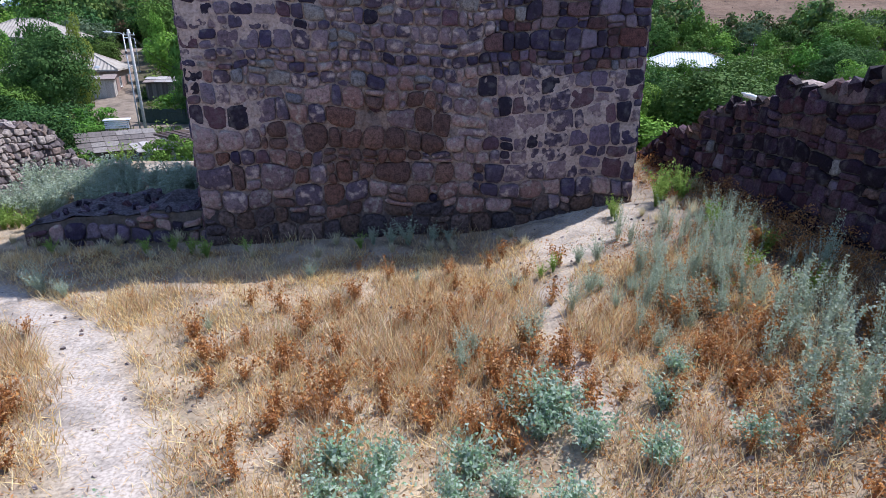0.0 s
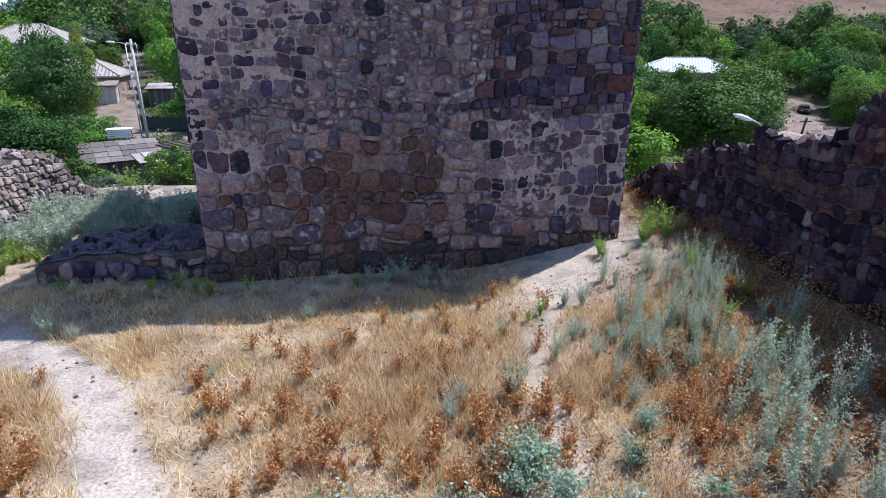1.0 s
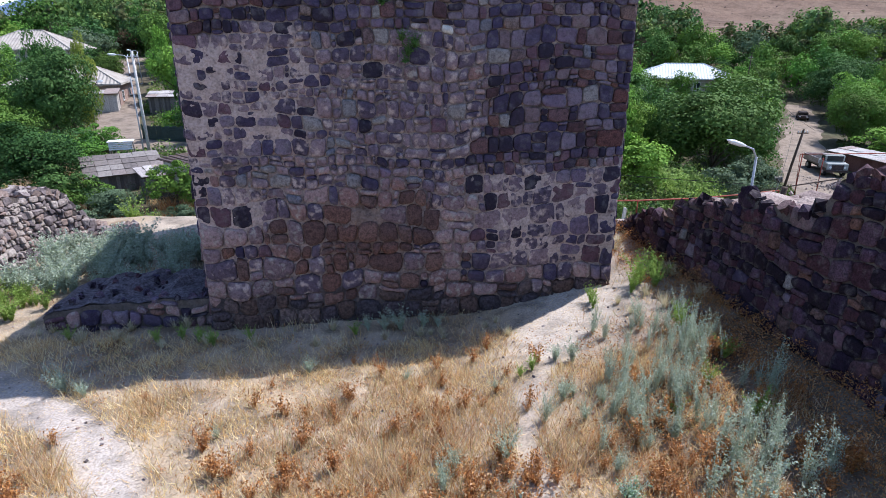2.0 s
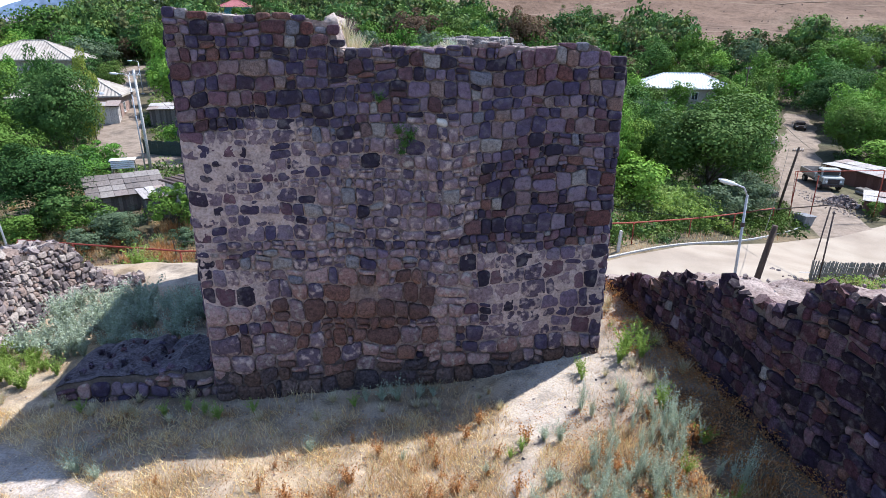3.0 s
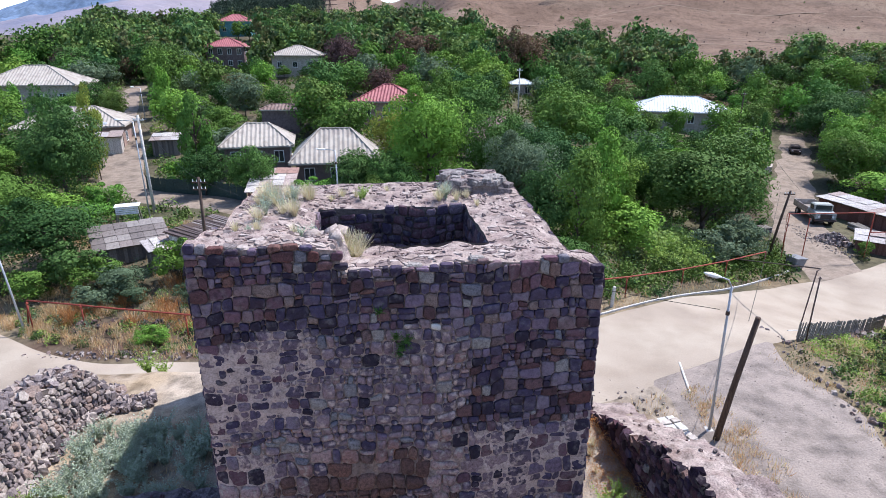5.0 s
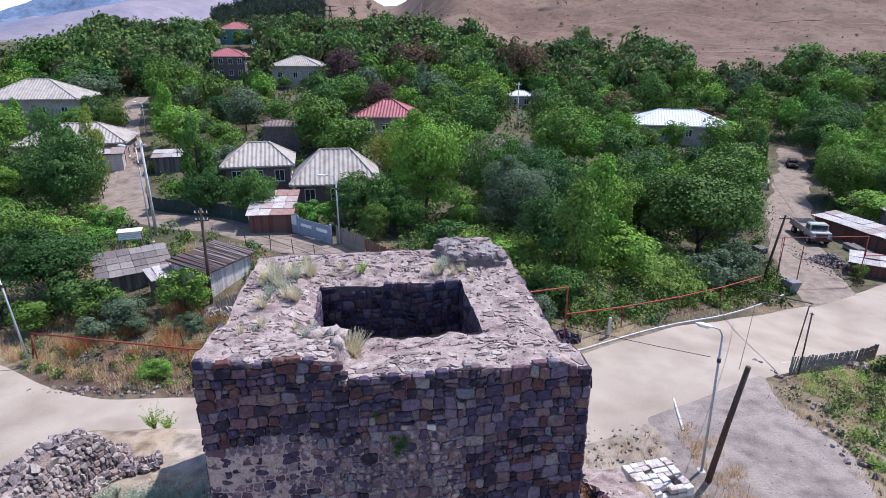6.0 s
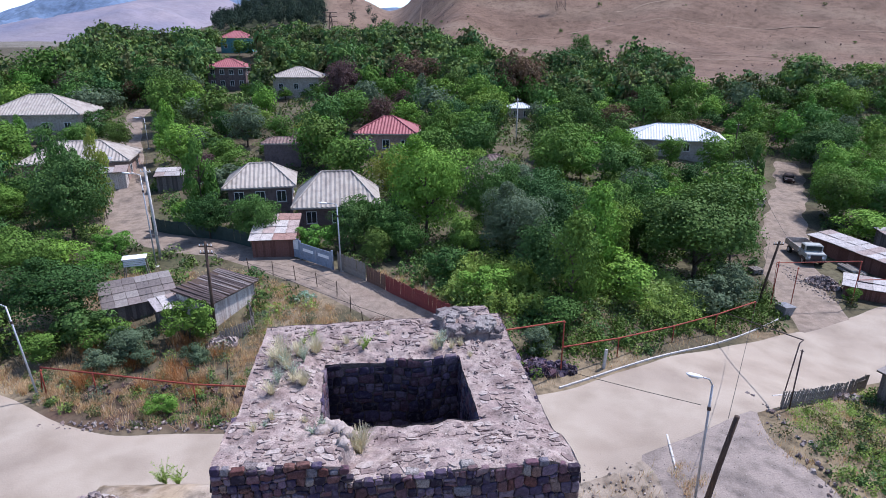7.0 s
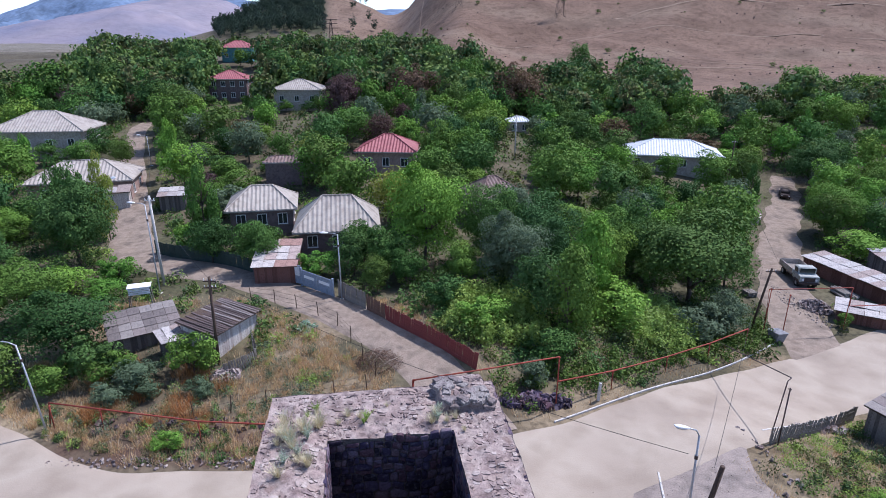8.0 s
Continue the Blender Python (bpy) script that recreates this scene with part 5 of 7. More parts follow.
rs = np.random.RandomState(9)
bits, trunks = [], Geo()
base = {(s, v): leaf_cloud(600, s, 0.068, rs) for s in ("round", "wide", "bush") for v in range(3)}
count = 0
while count < 560:
    y = 145 + 95 * rs.rand() ** 0.9
    x = rs.uniform(-0.85, 0.85) * y
    limit = np.interp(x / y, (-0.85, -0.66, -0.59, -0.5, -0.03, 0.035, 0.11, 0.2, 0.3, 0.34, 0.4, 0.48, 0.53, 0.6, 0.85), (150, 160, 190, 236, 236, 197, 180, 192, 192, 195, 152, 148, 164, 178, 168))
    w = rs.uniform(5, 9) + (2.0 if y < 200 and x < 90 else 0)
    if y > limit or not free(x, y, w / 2):
        continue
    h = w * rs.uniform(0.85, 1.3)
    P = base[("round", "wide", "bush")[rs.randint(3)], rs.randint(3)]
    a = rs.uniform(0, 6.28)
    R = np.array([[math.cos(a), -math.sin(a), 0], [math.sin(a), math.cos(a), 0], [0, 0, 1]])
    bits.append((P @ R.T) * np.array([w, w, h]) + np.array([x, y, gz(x, y)]))
    trunks.tube([(x, y, gz(x, y) - 0.2), (x, y, gz(x, y) + h * 0.5)], 0.16, 5, 0.08)
    count += 1
# dark conifer wood on the far knoll and scrub along the hill's foot
pines = []
for _ in range(520):
    y = rs.uniform(395, 590)
    x = y * (rs.uniform(-0.36, -0.185) if rs.rand() < 0.98 else rs.uniform(-0.185, -0.1))
    w = rs.uniform(5, 9)
    P = base["round", rs.randint(3)][::3] * 1.15
    pines.append(P * np.array([w * 0.8, w * 0.8, w * 1.25]) + np.array([x, y, gz(x, y) - 1]))
woods = new("far_woods", quads("far_woods", np.concatenate(bits), LEAF["woods"]))
tagged(woods, "mixed green woods on the slope behind the village", "trees", kind="stuff")
part("trunks", trunks, M["bark"], woods)
tagged(new("knoll_wood", quads("knoll_wood", np.concatenate(pines), LEAF["pine"])), "dark evergreen wood on the far knoll", "trees", kind="stuff")


# ---- kerbs and roadside ----
def rail_points(pts, step):
    L = smooth_line(pts, 0.1)
    s = np.concatenate([[0], np.cumsum(np.hypot(*np.diff(L, axis=0).T))])
    n = int(s[-1] / step)
    q = np.arange(n + 1) * step
    return [(float(np.interp(v, s, L[:, 0])), float(np.interp(v, s, L[:, 1]))) for v in q]


def run(name, pts, step, label, category, make, group=""):
    """A thing made of pieces set end to end along a line."""
    P = rail_points(pts, step)
    t = thing(name, pose(0, 0, 0), label, category, group)
    for i, (a, b) in enumerate(zip(P[:-1], P[1:])):
        ang = math.degrees(math.atan2(b[1] - a[1], b[0] - a[0]))
        za, zb = gz(*a), gz(*b)
        make(t, i, pose(a[0], a[1], za, 0, 0, ang) @ pose(0, 0, 0, 0, -math.degrees(math.atan2(zb - za, step)), 0), math.hypot(b[0] - a[0], b[1] - a[1]))
    return t


kerb_mesh = Geo().slab(0.012, -0.06, -0.2, 0.988, 0.06, 0.13, 0.025).mesh("kerb_stone", M["kerb"])
for pts in ([(8.4, 34.9), (13.9, 37.9), (19.5, 41.4), (25.4, 45.6), (33.4, 51.9)], [(22.6, 34.4), (27, 36.6), (31.4, 38.9)], [(13.2, 26.6), (13.8, 29.8)]):
    run("kerb", pts, 1.0, "whitewashed concrete kerb along the road edge", "kerb", lambda t, i, m, l: part("kerb_stone", kerb_mesh, None, t, at=m), "kerbs")

t = thing("concrete_post", pose(12.1, 37.6, gz(12.1, 37.6), 0, 3, 0), "short grey concrete marker post beside the kerb", "post")
part("shaft", Geo().slab(-0.09, -0.09, -0.2, 0.09, 0.09, 1.5, 0.02), M["kerb"], t)


# ---- gas pipes on posts ----
def pipe_run(line, posts, label, material=M["redpaint"], r=0.055):
    t = thing("gas_pipe", pose(0, 0, 0), label, "pipe", "gas pipes")
    part("pipe", Geo().tube(line, r, 8), material, t, smooth=True)
    for (x, y, z) in posts:
        b = gz(x, y)
        p = part("post", Geo().tube([(x, y, b - 0.3), (x, y, z + 0.02)], 0.045, 8), material, t, smooth=True)
        part("bracket", Geo().slab(x - 0.08, y - 0.08, z - 0.1, x + 0.08, y + 0.08, z - 0.05, 0.01), material, p)
    return t


pipe_run([(-26.0, 34.0, -7.4), (-25.8, 34.2, -5.2), (-20, 33.2, -5.25), (-15, 32.2, -5.2), (-8, 31.6, -5.1), (-1.4, 33.4, -4.9), (-1.3, 33.5, -2.95), (3.5, 35.0, -3.0), (8.8, 36.6, -2.95), (8.85, 36.65, -4.95), (13.5, 39.2, -5.6), (19, 42.8, -6.4), (24, 46.2, -7.0), (29.5, 50.4, -7.7)],
         [(-25.6, 33.9, -5.2), (-22, 33.5, -5.22), (-15, 32.2, -5.2), (-9, 31.7, -5.1), (-1.25, 33.6, -2.95), (-1.6, 33.2, -4.9), (8.8, 36.6, -2.95), (13.5, 39.2, -5.6), (19, 42.8, -6.4), (24, 46.2, -7.0), (29.5, 50.4, -7.7)], "red-brown gas pipe carried on posts beside the road")
pipe_run([(22.3, 32.9, -7.0), (22.9, 33.3, -2.8), (23.3, 33.6, -2.75), (24.6, 46.1, -6.8)], [(22.7, 32.6, -2.9)], "thin dark gas pipe portal over the road", M["darkpaint"], 0.04)
pipe_run([(33.2, 54.2, -8.2), (32.9, 54.0, -5.2), (37, 54.2, -5.2), (41.5, 54.5, -5.2), (41.6, 54.5, -7.2), (46, 54.8, -7.2)], [(33.3, 54.3, -5.2), (41.5, 54.5, -5.2), (34.6, 53.2, -5.4)], "dark red gas pipe portal across the side road", M["redpaint"], 0.045)


# ---- street lamps and poles ----
def street_lamp(x, y, top, arm, label, lean=(0, 0), r=0.07, wide=False):
    b = gz(x, y)
    t = thing("street_lamp", pose(x, y, b), label, "street lamp", "street lamps")
    h = top - b
    lx, ly = lean
    part("pole", Geo().tube([(0, 0, -0.4), (lx * 0.5, ly * 0.5, h * 0.5), (lx, ly, h)], r, 10, r * 0.7), M["steel"], t, smooth=True)
    part("base_plate", Geo().slab(-0.2, -0.2, -0.05, 0.2, 0.2, 0.06, 0.02), M["kerb"], t)
    ax, ay, az = arm
    a = part("arm", Geo().tube([(lx, ly, h - 0.02), (lx + ax * 0.3, ly + ay * 0.3, h + az * 0.65), (lx + ax, ly + ay, h + az)], r * 0.5, 8), M["steel"], t, smooth=True)
    d = Vector((ax, ay, az * 0.4)).normalized()
    m = Matrix.Translation((lx + ax, ly + ay, h + az)) @ d.to_track_quat("X", "Z").to_matrix().to_4x4()
    head = Geo()
    for k, (s0, w0, z0) in enumerate(((-0.1, 0.05, 0.04), (0.1, 0.12, 0.08), (0.45, 0.15, 0.09), (0.72, 0.08, 0.03))):
        head.v += [tuple(m @ Vector((s0, w0 * math.cos(q), z0 * math.sin(q)))) for q in [2 * math.pi * i / 10 for i in range(10)]]
    head.f = [(k * 10 + i, k * 10 + (i + 1) % 10, k * 10 + 10 + (i + 1) % 10, k * 10 + 10 + i) for k in range(3) for i in range(10)] + [tuple(range(9, -1, -1)), tuple(range(30, 40))]
    hd = part("head", head, M["white"], a, "white lamp head", smooth=True)
    part("lens", Geo().slab(0.12, -0.1, -0.1, 0.6, 0.1, -0.06, 0.02, m), M["kerb"], a)
    part("clamp", Geo().tube([(lx * 0.82, ly * 0.82, h * 0.82), (lx * 0.83, ly * 0.83, h * 0.83 + 0.12)], r * 1.25, 10), M["darkpaint"], t)
    return t


street_lamp(12.95, 23.6, 0.5, (-0.65, -0.1, 0.5), "tall grey steel street lamp with a white head beside the road", (-0.35, -0.4))
street_lamp(-25.75, 33.4, -0.75, (-1.6, 0.1, 0.3), "grey street lamp leaning beside the red pipe", (-1.1, 0.6))
street_lamp(-27.1, 53.6, 3.3, (-1.0, 0.1, 0.15), "tall street lamp at the lane junction", (-0.2, 0.2))
street_lamp(-8.9, 51.5, 1.15, (-0.95, 0.1, 0.1), "grey street lamp beside the painted gate", (-0.1, 0.1), 0.075)
street_lamp(-49.5, 101.0, 2.6, (-1.0, 0, 0.15), "distant street lamp beside the uphill lane")
street_lamp(-60.5, 134.0, 5.6, (-1.0, 0, 0.15), "far street lamp at the top of the lane")


def utility_pole(x, y, top, lean, label, r=0.13, bars=1, material=M["pole"]):
    b = gz(x, y)
    h = top - b
    t = thing("utility_pole", pose(x, y, b), label, "pole", "utility poles")
    part("shaft", Geo().tube([(0, 0, -0.5), (lean[0] * 0.5, lean[1] * 0.5, h * 0.5), (lean[0], lean[1], h)], r, 9, r * 0.75), material, t, smooth=True)
    for k in range(bars):
        z = h * (0.95 - 0.07 * k)
        c = part("crossarm", Geo().slab(lean[0] * 0.95 - 0.5, lean[1] * 0.95 - 0.05, z - 0.05, lean[0] * 0.95 + 0.5, lean[1] * 0.95 + 0.05, z + 0.05, 0.01), material, t)
        for sx in (-0.42, -0.15, 0.15, 0.42):
            part("insulator", Geo().tube([(lean[0] * 0.95 + sx, lean[1] * 0.95, z + 0.05), (lean[0] * 0.95 + sx, lean[1] * 0.95, z + 0.2)], 0.035, 6), M["white"], c)
    return t


utility_pole(12.9, 22.9, -0.5, (0.55, -0.6), "weathered brown timber pole leaning beside the gravel", 0.15, 0)
utility_pole(-17.0, 41.2, 1.1, (0.1, 0.1), "dark timber utility pole beside the wooden shed", 0.13, 2)
utility_pole(31.9, 54.2, -2.9, (0.75, -0.4), "leaning timber utility pole at the side road", 0.13, 1)
utility_pole(-27.6, 55.6, 3.7, (-0.1, 0.0), "grey concrete utility pole at the lane junction", 0.15, 1, M["kerb"])
utility_pole(13.8, 108.5, 5.5, (0.0, 0.0), "grey pole rising among garden trees", 0.12, 1, M["kerb"])
utility_pole(51.0, 103.0, 2.0, (0.1, 0.0), "timber pole beside the side road", 0.12, 1)
utility_pole(-64.0, 158.0, 12.4, (0.2, 0.0), "pale pole on the upper slope", 0.13, 1, M["kerb"])


def wire(a, b, sag, label="thin dark overhead wire"):
    pts = []
    for i in range(15):
        k = i / 14
        pts.append((a[0] + (b[0] - a[0]) * k, a[1] + (b[1] - a[1]) * k, a[2] + (b[2] - a[2]) * k - sag * 4 * k * (1 - k)))
    tagged(new("wire", Geo().tube(pts, 0.014, 5).mesh("wire", M["rubber"])), label, "wire", "overhead wires")


wire((12.3, 23.3, -0.6), (-16.9, 41.3, 0.9), 0.9)
wire((13.25, 22.6, -0.8), (31.6, 53.6, -3.0), 1.0)
wire((-16.9, 41.3, 0.9), (-27.6, 55.6, 3.4), 0.6)
wire((-27.6, 55.6, 3.4), (-49.6, 101.0, 2.4), 1.2)
wire((33.6, 53.7, -3.0), (51.0, 103.0, 1.6), 1.2)


# ---- fences, gate and garden posts along the lane ----
def board_fence(pts, h, label, material, step=0.19, gap=0.02, seed=1):
    r = random.Random(seed)
    meshes = [Geo().slab(0, -0.014, -0.1, step - gap, 0.014, h * f, 0.006).mesh("board", material) for f in (0.96, 1.0, 1.03)]

    def make(t, i, m, l):
        part("board", meshes[r.randrange(3)], None, t, at=m @ pose(0, 0, 0, r.uniform(-2, 2), r.uniform(-1, 1), 0))

    t = run("fence", pts, step, label, "fence", make, "fences")
    P = rail_points(pts, 2.2)
    for a, b in zip(P[:-1], P[1:]):
        for z in (0.35, h - 0.3):
            part("rail", Geo().tube([(a[0], a[1], gz(*a) + z), (b[0], b[1], gz(*b) + z)], 0.035, 4), material, t)
    for a in P:
        part("post", Geo().slab(-0.05, 0.02, -0.2, 0.05, 0.1, h + 0.06, 0.01), material, t, at=pose(a[0], a[1], gz(*a)))
    return t


board_fence([(-9.3, 52.2), (-8.0, 50.9), (-6.3, 49.2)], 1.7, "grey weathered plank fence beside the lane", M["wood"], seed=2)
board_fence([(-6.2, 49.1), (-4.4, 47.4)], 1.5, "brown board fence along the lane", M["brownwood"], 0.22, 0.012, 3)
board_fence([(-4.35, 47.35), (-3.6, 46.6), (-1.2, 44.6), (1.2, 42.6), (3.4, 40.6)], 1.5, "dark red painted board fence along the lane", M["redfence"], 0.22, 0.012, 3)
board_fence([(-33.0, 65.6), (-30, 63.9), (-27.2, 62.9), (-23, 60.6), (-19.3, 58.2)], 1.6, "dark green sheet-metal fence on a low plinth", M["greenfence"], 0.5, 0.004, 4)
board_fence([(22.2, 32.6), (25.5, 34.4), (28.6, 36.2), (32.0, 38.4)], 1.2, "dark weathered picket fence beside the road", M["wood"], 0.16, 0.05, 5)
board_fence([(-15.0, 43.5), (-14.2, 41.5), (-16.2, 39.6)], 1.1, "broken old picket fence leaning beside the shed", M["wood"], 0.2, 0.06, 6)

garden_wall = run("garden_wall", [(38.5, 92.2), (43.5, 90.2), (48.6, 87.4), (50.6, 90.0)], 1.2, "low grey concrete wall round a raised green lawn", "wall",
                  lambda t, i, m, l: part("panel", Geo().slab(0.01, -0.12, -0.6, 1.19, 0.12, 1.05, 0.03), M["plaster"], t, at=m))
gate = thing("gate", pose(-11.6, 53.4, gz(-11.6, 53.4), 0, 0, -38), "grey-blue painted double steel gate with pale panels", "gate")
for s in (-1, 1):
    lf = part("gate_leaf", Geo().slab(min(0.03, s * 2.2), -0.03, 0.1, max(-0.03, s * 2.2), 0.03, 1.75, 0.01), M["bluegate"], gate)
    part("panel", Geo().slab(s * 1.1 - 0.75, -0.045, 1.0, s * 1.1 + 0.75, -0.032, 1.3, 0.004), M["white"], lf, "white painted panel")
    part("handle", Geo().tube([(s * 0.2, -0.04, 1.0), (s * 0.2, -0.09, 1.05), (s * 0.2, -0.04, 1.15)], 0.012, 6), M["darkpaint"], lf)
    part("gate_post", Geo().slab(s * 2.3 - 0.08, -0.08, -0.3, s * 2.3 + 0.08, 0.08, 1.95, 0.01), M["bluegate"], gate)
door = thing("gate", pose(-14.0, 55.4, gz(-14.0, 55.4), 0, 0, -30), "narrow pale blue steel garden door", "gate")
part("gate_leaf", Geo().slab(-0.5, -0.03, 0.05, 0.5, 0.03, 2.0, 0.01), M["bluegate"], door)
part("panel", Geo().slab(-0.4, -0.045, 0.9, 0.4, -0.032, 1.9, 0.004), M["roofwhite"], door, "pale sheet panel")

wf = thing("wire_fence", pose(0, 0, 0), "sagging wire fence on thin timber posts round the garden plot", "fence", "fences")
P = rail_points([(-16.5, 34.8), (-12.0, 36.2), (-8.5, 37.0), (-4.5, 38.2)], 2.4) + rail_points([(-4.5, 39.6), (-8.2, 46.0), (-11.5, 48.6), (-15.2, 50.6), (-18.5, 51.6)], 2.6)
for a in P:
    part("post", Geo().tube([(0, 0, -0.2), (0.03, 0, 0.8), (0.02, 0.03, 1.45)], 0.045, 6, 0.035), M["pole"], wf, at=pose(a[0], a[1], gz(*a), fr.uniform(-4, 4), fr.uniform(-4, 4), fr.uniform(0, 90)))
for a, b in zip(P[:-1], P[1:]):
    if math.hypot(a[0] - b[0], a[1] - b[1]) < 3:
        for z in (0.5, 0.9, 1.35):
            part("strand", Geo().tube([(a[0], a[1], gz(*a) + z), ((a[0] + b[0]) / 2, (a[1] + b[1]) / 2, gz((a[0] + b[0]) / 2, (a[1] + b[1]) / 2) + z - 0.08), (b[0], b[1], gz(*b) + z)], 0.012, 4), M["darkpaint"], wf)


# ---- sheds ----
def shed(x, y, turn, w, d, h0, h1, label, roof, wall, cols=5, rows=3, sag=0.05, seed=1, base=None, gap=0.03):
    """A board shed with a single-pitch roof of loose panels; the low eave h0 is at the front (-y)."""
    r = random.Random(seed)
    b = gz(x, y) if base is None else base
    HOUSES.append((x, y, max(w, d) / 2 + 0.6))
    t = thing("shed", pose(x, y, b, 0, 0, turn), label, "shed", "sheds")
    n = max(4, int(w / 0.22))
    for side, (ax, ay, bx, by) in dict(front=(-w / 2, -d / 2, w / 2, -d / 2), back=(w / 2, d / 2, -w / 2, d / 2), left=(-w / 2, d / 2, -w / 2, -d / 2), right=(w / 2, -d / 2, w / 2, d / 2)).items():
        L = math.hypot(bx - ax, by - ay)
        k = max(4, int(L / 0.24))
        wl = part("wall", Geo().slab(0, 0.03, -0.8, L, 0.09, min(h0, h1) - 0.02, 0.005), M["darkwall"], t, at=pose(ax, ay, 0, 0, 0, math.degrees(math.atan2(by - ay, bx - ax))))
        for i in range(k):
            yy = ay + (by - ay) * (i + 0.5) / k
            hh = h0 + (h1 - h0) * (yy + d / 2) / d - 0.03
            part("board", Geo().slab(L * i / k + 0.006, 0.0, -0.5, L * (i + 1) / k - 0.006, 0.028, hh, 0.004), wall, wl, at=pose(0, 0, 0, r.uniform(-0.5, 0.5), 0, 0))
    o = 0.3
    sl = math.atan2(h1 - h0, d)
    rf = part("roof", Geo().slab(-w / 2 - o, -d / 2 - o, 0.0, w / 2 + o, d / 2 + o, 0.05, 0.005), M["pole"], t, at=pose(0, 0, (h0 + h1) / 2, math.degrees(sl), 0, 0))
    for i in range(cols):
        for j in range(rows):
            cw, cd = (w + 2 * o) / cols, (d + 2 * o) / rows
            part("roof_panel", Geo().slab(-cw / 2 + gap / 2, -cd / 2 - 0.06, 0, cw / 2 - gap / 2, cd / 2 + 0.02, 0.025, 0.004), roof, rf,
                 at=pose(-w / 2 - o + cw * (i + 0.5), -d / 2 - o + cd * (j + 0.5), 0.07 + 0.012 * j + r.uniform(0, sag * 0.5), r.uniform(-1.5, 1.5) - 1.5, r.uniform(-1.5, 1.5), r.uniform(-2, 2)))
    return t


ROOFBOARD = mat("grey-brown roof slabs", [(0.21, 0.18, 0.165), (0.27, 0.24, 0.22), (0.17, 0.145, 0.135), (0.24, 0.2, 0.185)], 4.0, 0.9, 0.5, 25.0, "object", stain=0.4)
TIN = mat("weathered tin sheet", [(0.40, 0.36, 0.34), (0.5, 0.46, 0.43), (0.34, 0.27, 0.24), (0.45, 0.42, 0.4)], 2.0, 0.7, 0.3, 20.0, "object", stain=0.5)
PINKTIN = mat("rust-streaked pale sheet", [(0.46, 0.36, 0.32), (0.55, 0.5, 0.46), (0.36, 0.22, 0.18)], 2.0, 0.75, 0.3, 20.0, "object", stain=0.5)
PALEBOARD = mat("whitewashed board", [(0.64, 0.58, 0.53), (0.7, 0.65, 0.6), (0.52, 0.46, 0.42)], 3.0, 0.9, 0.4, 25.0, "object", stain=0.5)
GREYBOARD = mat("grey shed board", [(0.18, 0.155, 0.14), (0.24, 0.21, 0.19), (0.13, 0.115, 0.105)], 3.0, 0.9, 0.4, 25.0, "object", stain=0.4)
REDBOARD = mat("dark red shed board", [(0.15, 0.07, 0.055), (0.2, 0.1, 0.08)], 3.0, 0.85, 0.4, 25.0, "object", stain=0.4)
shed(-24.5, 44.9, 34, 5.0, 3.2, 1.15, 1.95, "low shed with a patchwork roof of grey slabs", ROOFBOARD, GREYBOARD, 6, 4, seed=3)
DARKROOF = mat("old dark roof boards", [(0.12, 0.09, 0.085), (0.2, 0.165, 0.155), (0.09, 0.068, 0.065), (0.26, 0.225, 0.21)], 4.0, 0.9, 0.5, 25.0, "object", stain=0.5)
shed(-17.9, 44.6, 66, 4.9, 3.5, 1.75, 2.2, "plank shed with a sagging dark board roof and whitewashed walls", DARKROOF, PALEBOARD, 20, 1, 0.14, seed=4, gap=0.1)
shed(-20.9, 42.6, 40, 2.0, 1.5, 1.6, 1.9, "narrow grey plank lean-to with a tin roof", TIN, GREYBOARD, 4, 1, seed=5)
shed(-16.4, 57.6, 5, 4.0, 4.6, 1.9, 3.0, "dark red board shed with rust-streaked pale roof sheets", PINKTIN, REDBOARD, 4, 4, seed=6)
shed(-37.8, 82.5, 15, 3.4, 3.2, 2.0, 2.4, "small stone store with a dark opening and pale roof", TIN, GREYBOARD, 3, 2, seed=7)
shed(50.2, 66.5, -76, 12.0, 3.0, 1.8, 2.1, "long low shed with pale curled sheet roofing", TIN, REDBOARD, 9, 2, 0.12, seed=8)
shed(45.4, 56.3, -33, 6.0, 2.3, 1.25, 1.6, "low shed with loose pale sheets beside the road", TIN, REDBOARD, 5, 2, 0.12, seed=9)
shed(57.5, 69.0, 80, 6.0, 4.5, 3.0, 2.6, "grey shed with a pale flat roof behind the sheds", TIN, GREYBOARD, 4, 2, seed=10)
shed(33.8, 34.8, 30, 5.0, 4.5, 2.2, 2.7, "dark plank shed with a grey roof behind the picket fence", ROOFBOARD, GREYBOARD, 5, 3, seed=11)
shed(-45.8, 82.6, 20, 3.0, 2.4, 2.3, 2.7, "open porch with a pale blue-white sheet roof", TIN, PALEBOARD, 2, 1, seed=12)

# antenna dish on the house by the lane
dish = thing("satellite_dish", pose(-47.3, 84.8, -1.2, 0, 0, 30), "pale satellite dish on the house corner", "satellite dish")
g = Geo()
for k in range(5):
    rr = 0.45 * k / 4 + 0.001
    g.v += [(rr * math.cos(2 * math.pi * i / 14), -0.25 + 0.5 * rr * rr, rr * math.sin(2 * math.pi * i / 14)) for i in range(14)]
g.f = [(k * 14 + i, k * 14 + (i + 1) % 14, k * 14 + 14 + (i + 1) % 14, k * 14 + 14 + i) for k in range(4) for i in range(14)]
part("reflector", g, M["white"], dish, smooth=True)
part("bracket", Geo().tube([(0, -0.2, 0), (0, 0.1, -0.1), (0, 0.1, -1.2)], 0.03, 6), M["steel"], dish)
part("feed_arm", Geo().tube([(0, -0.2, -0.4), (0, -0.7, -0.05)], 0.015, 5), M["steel"], dish)

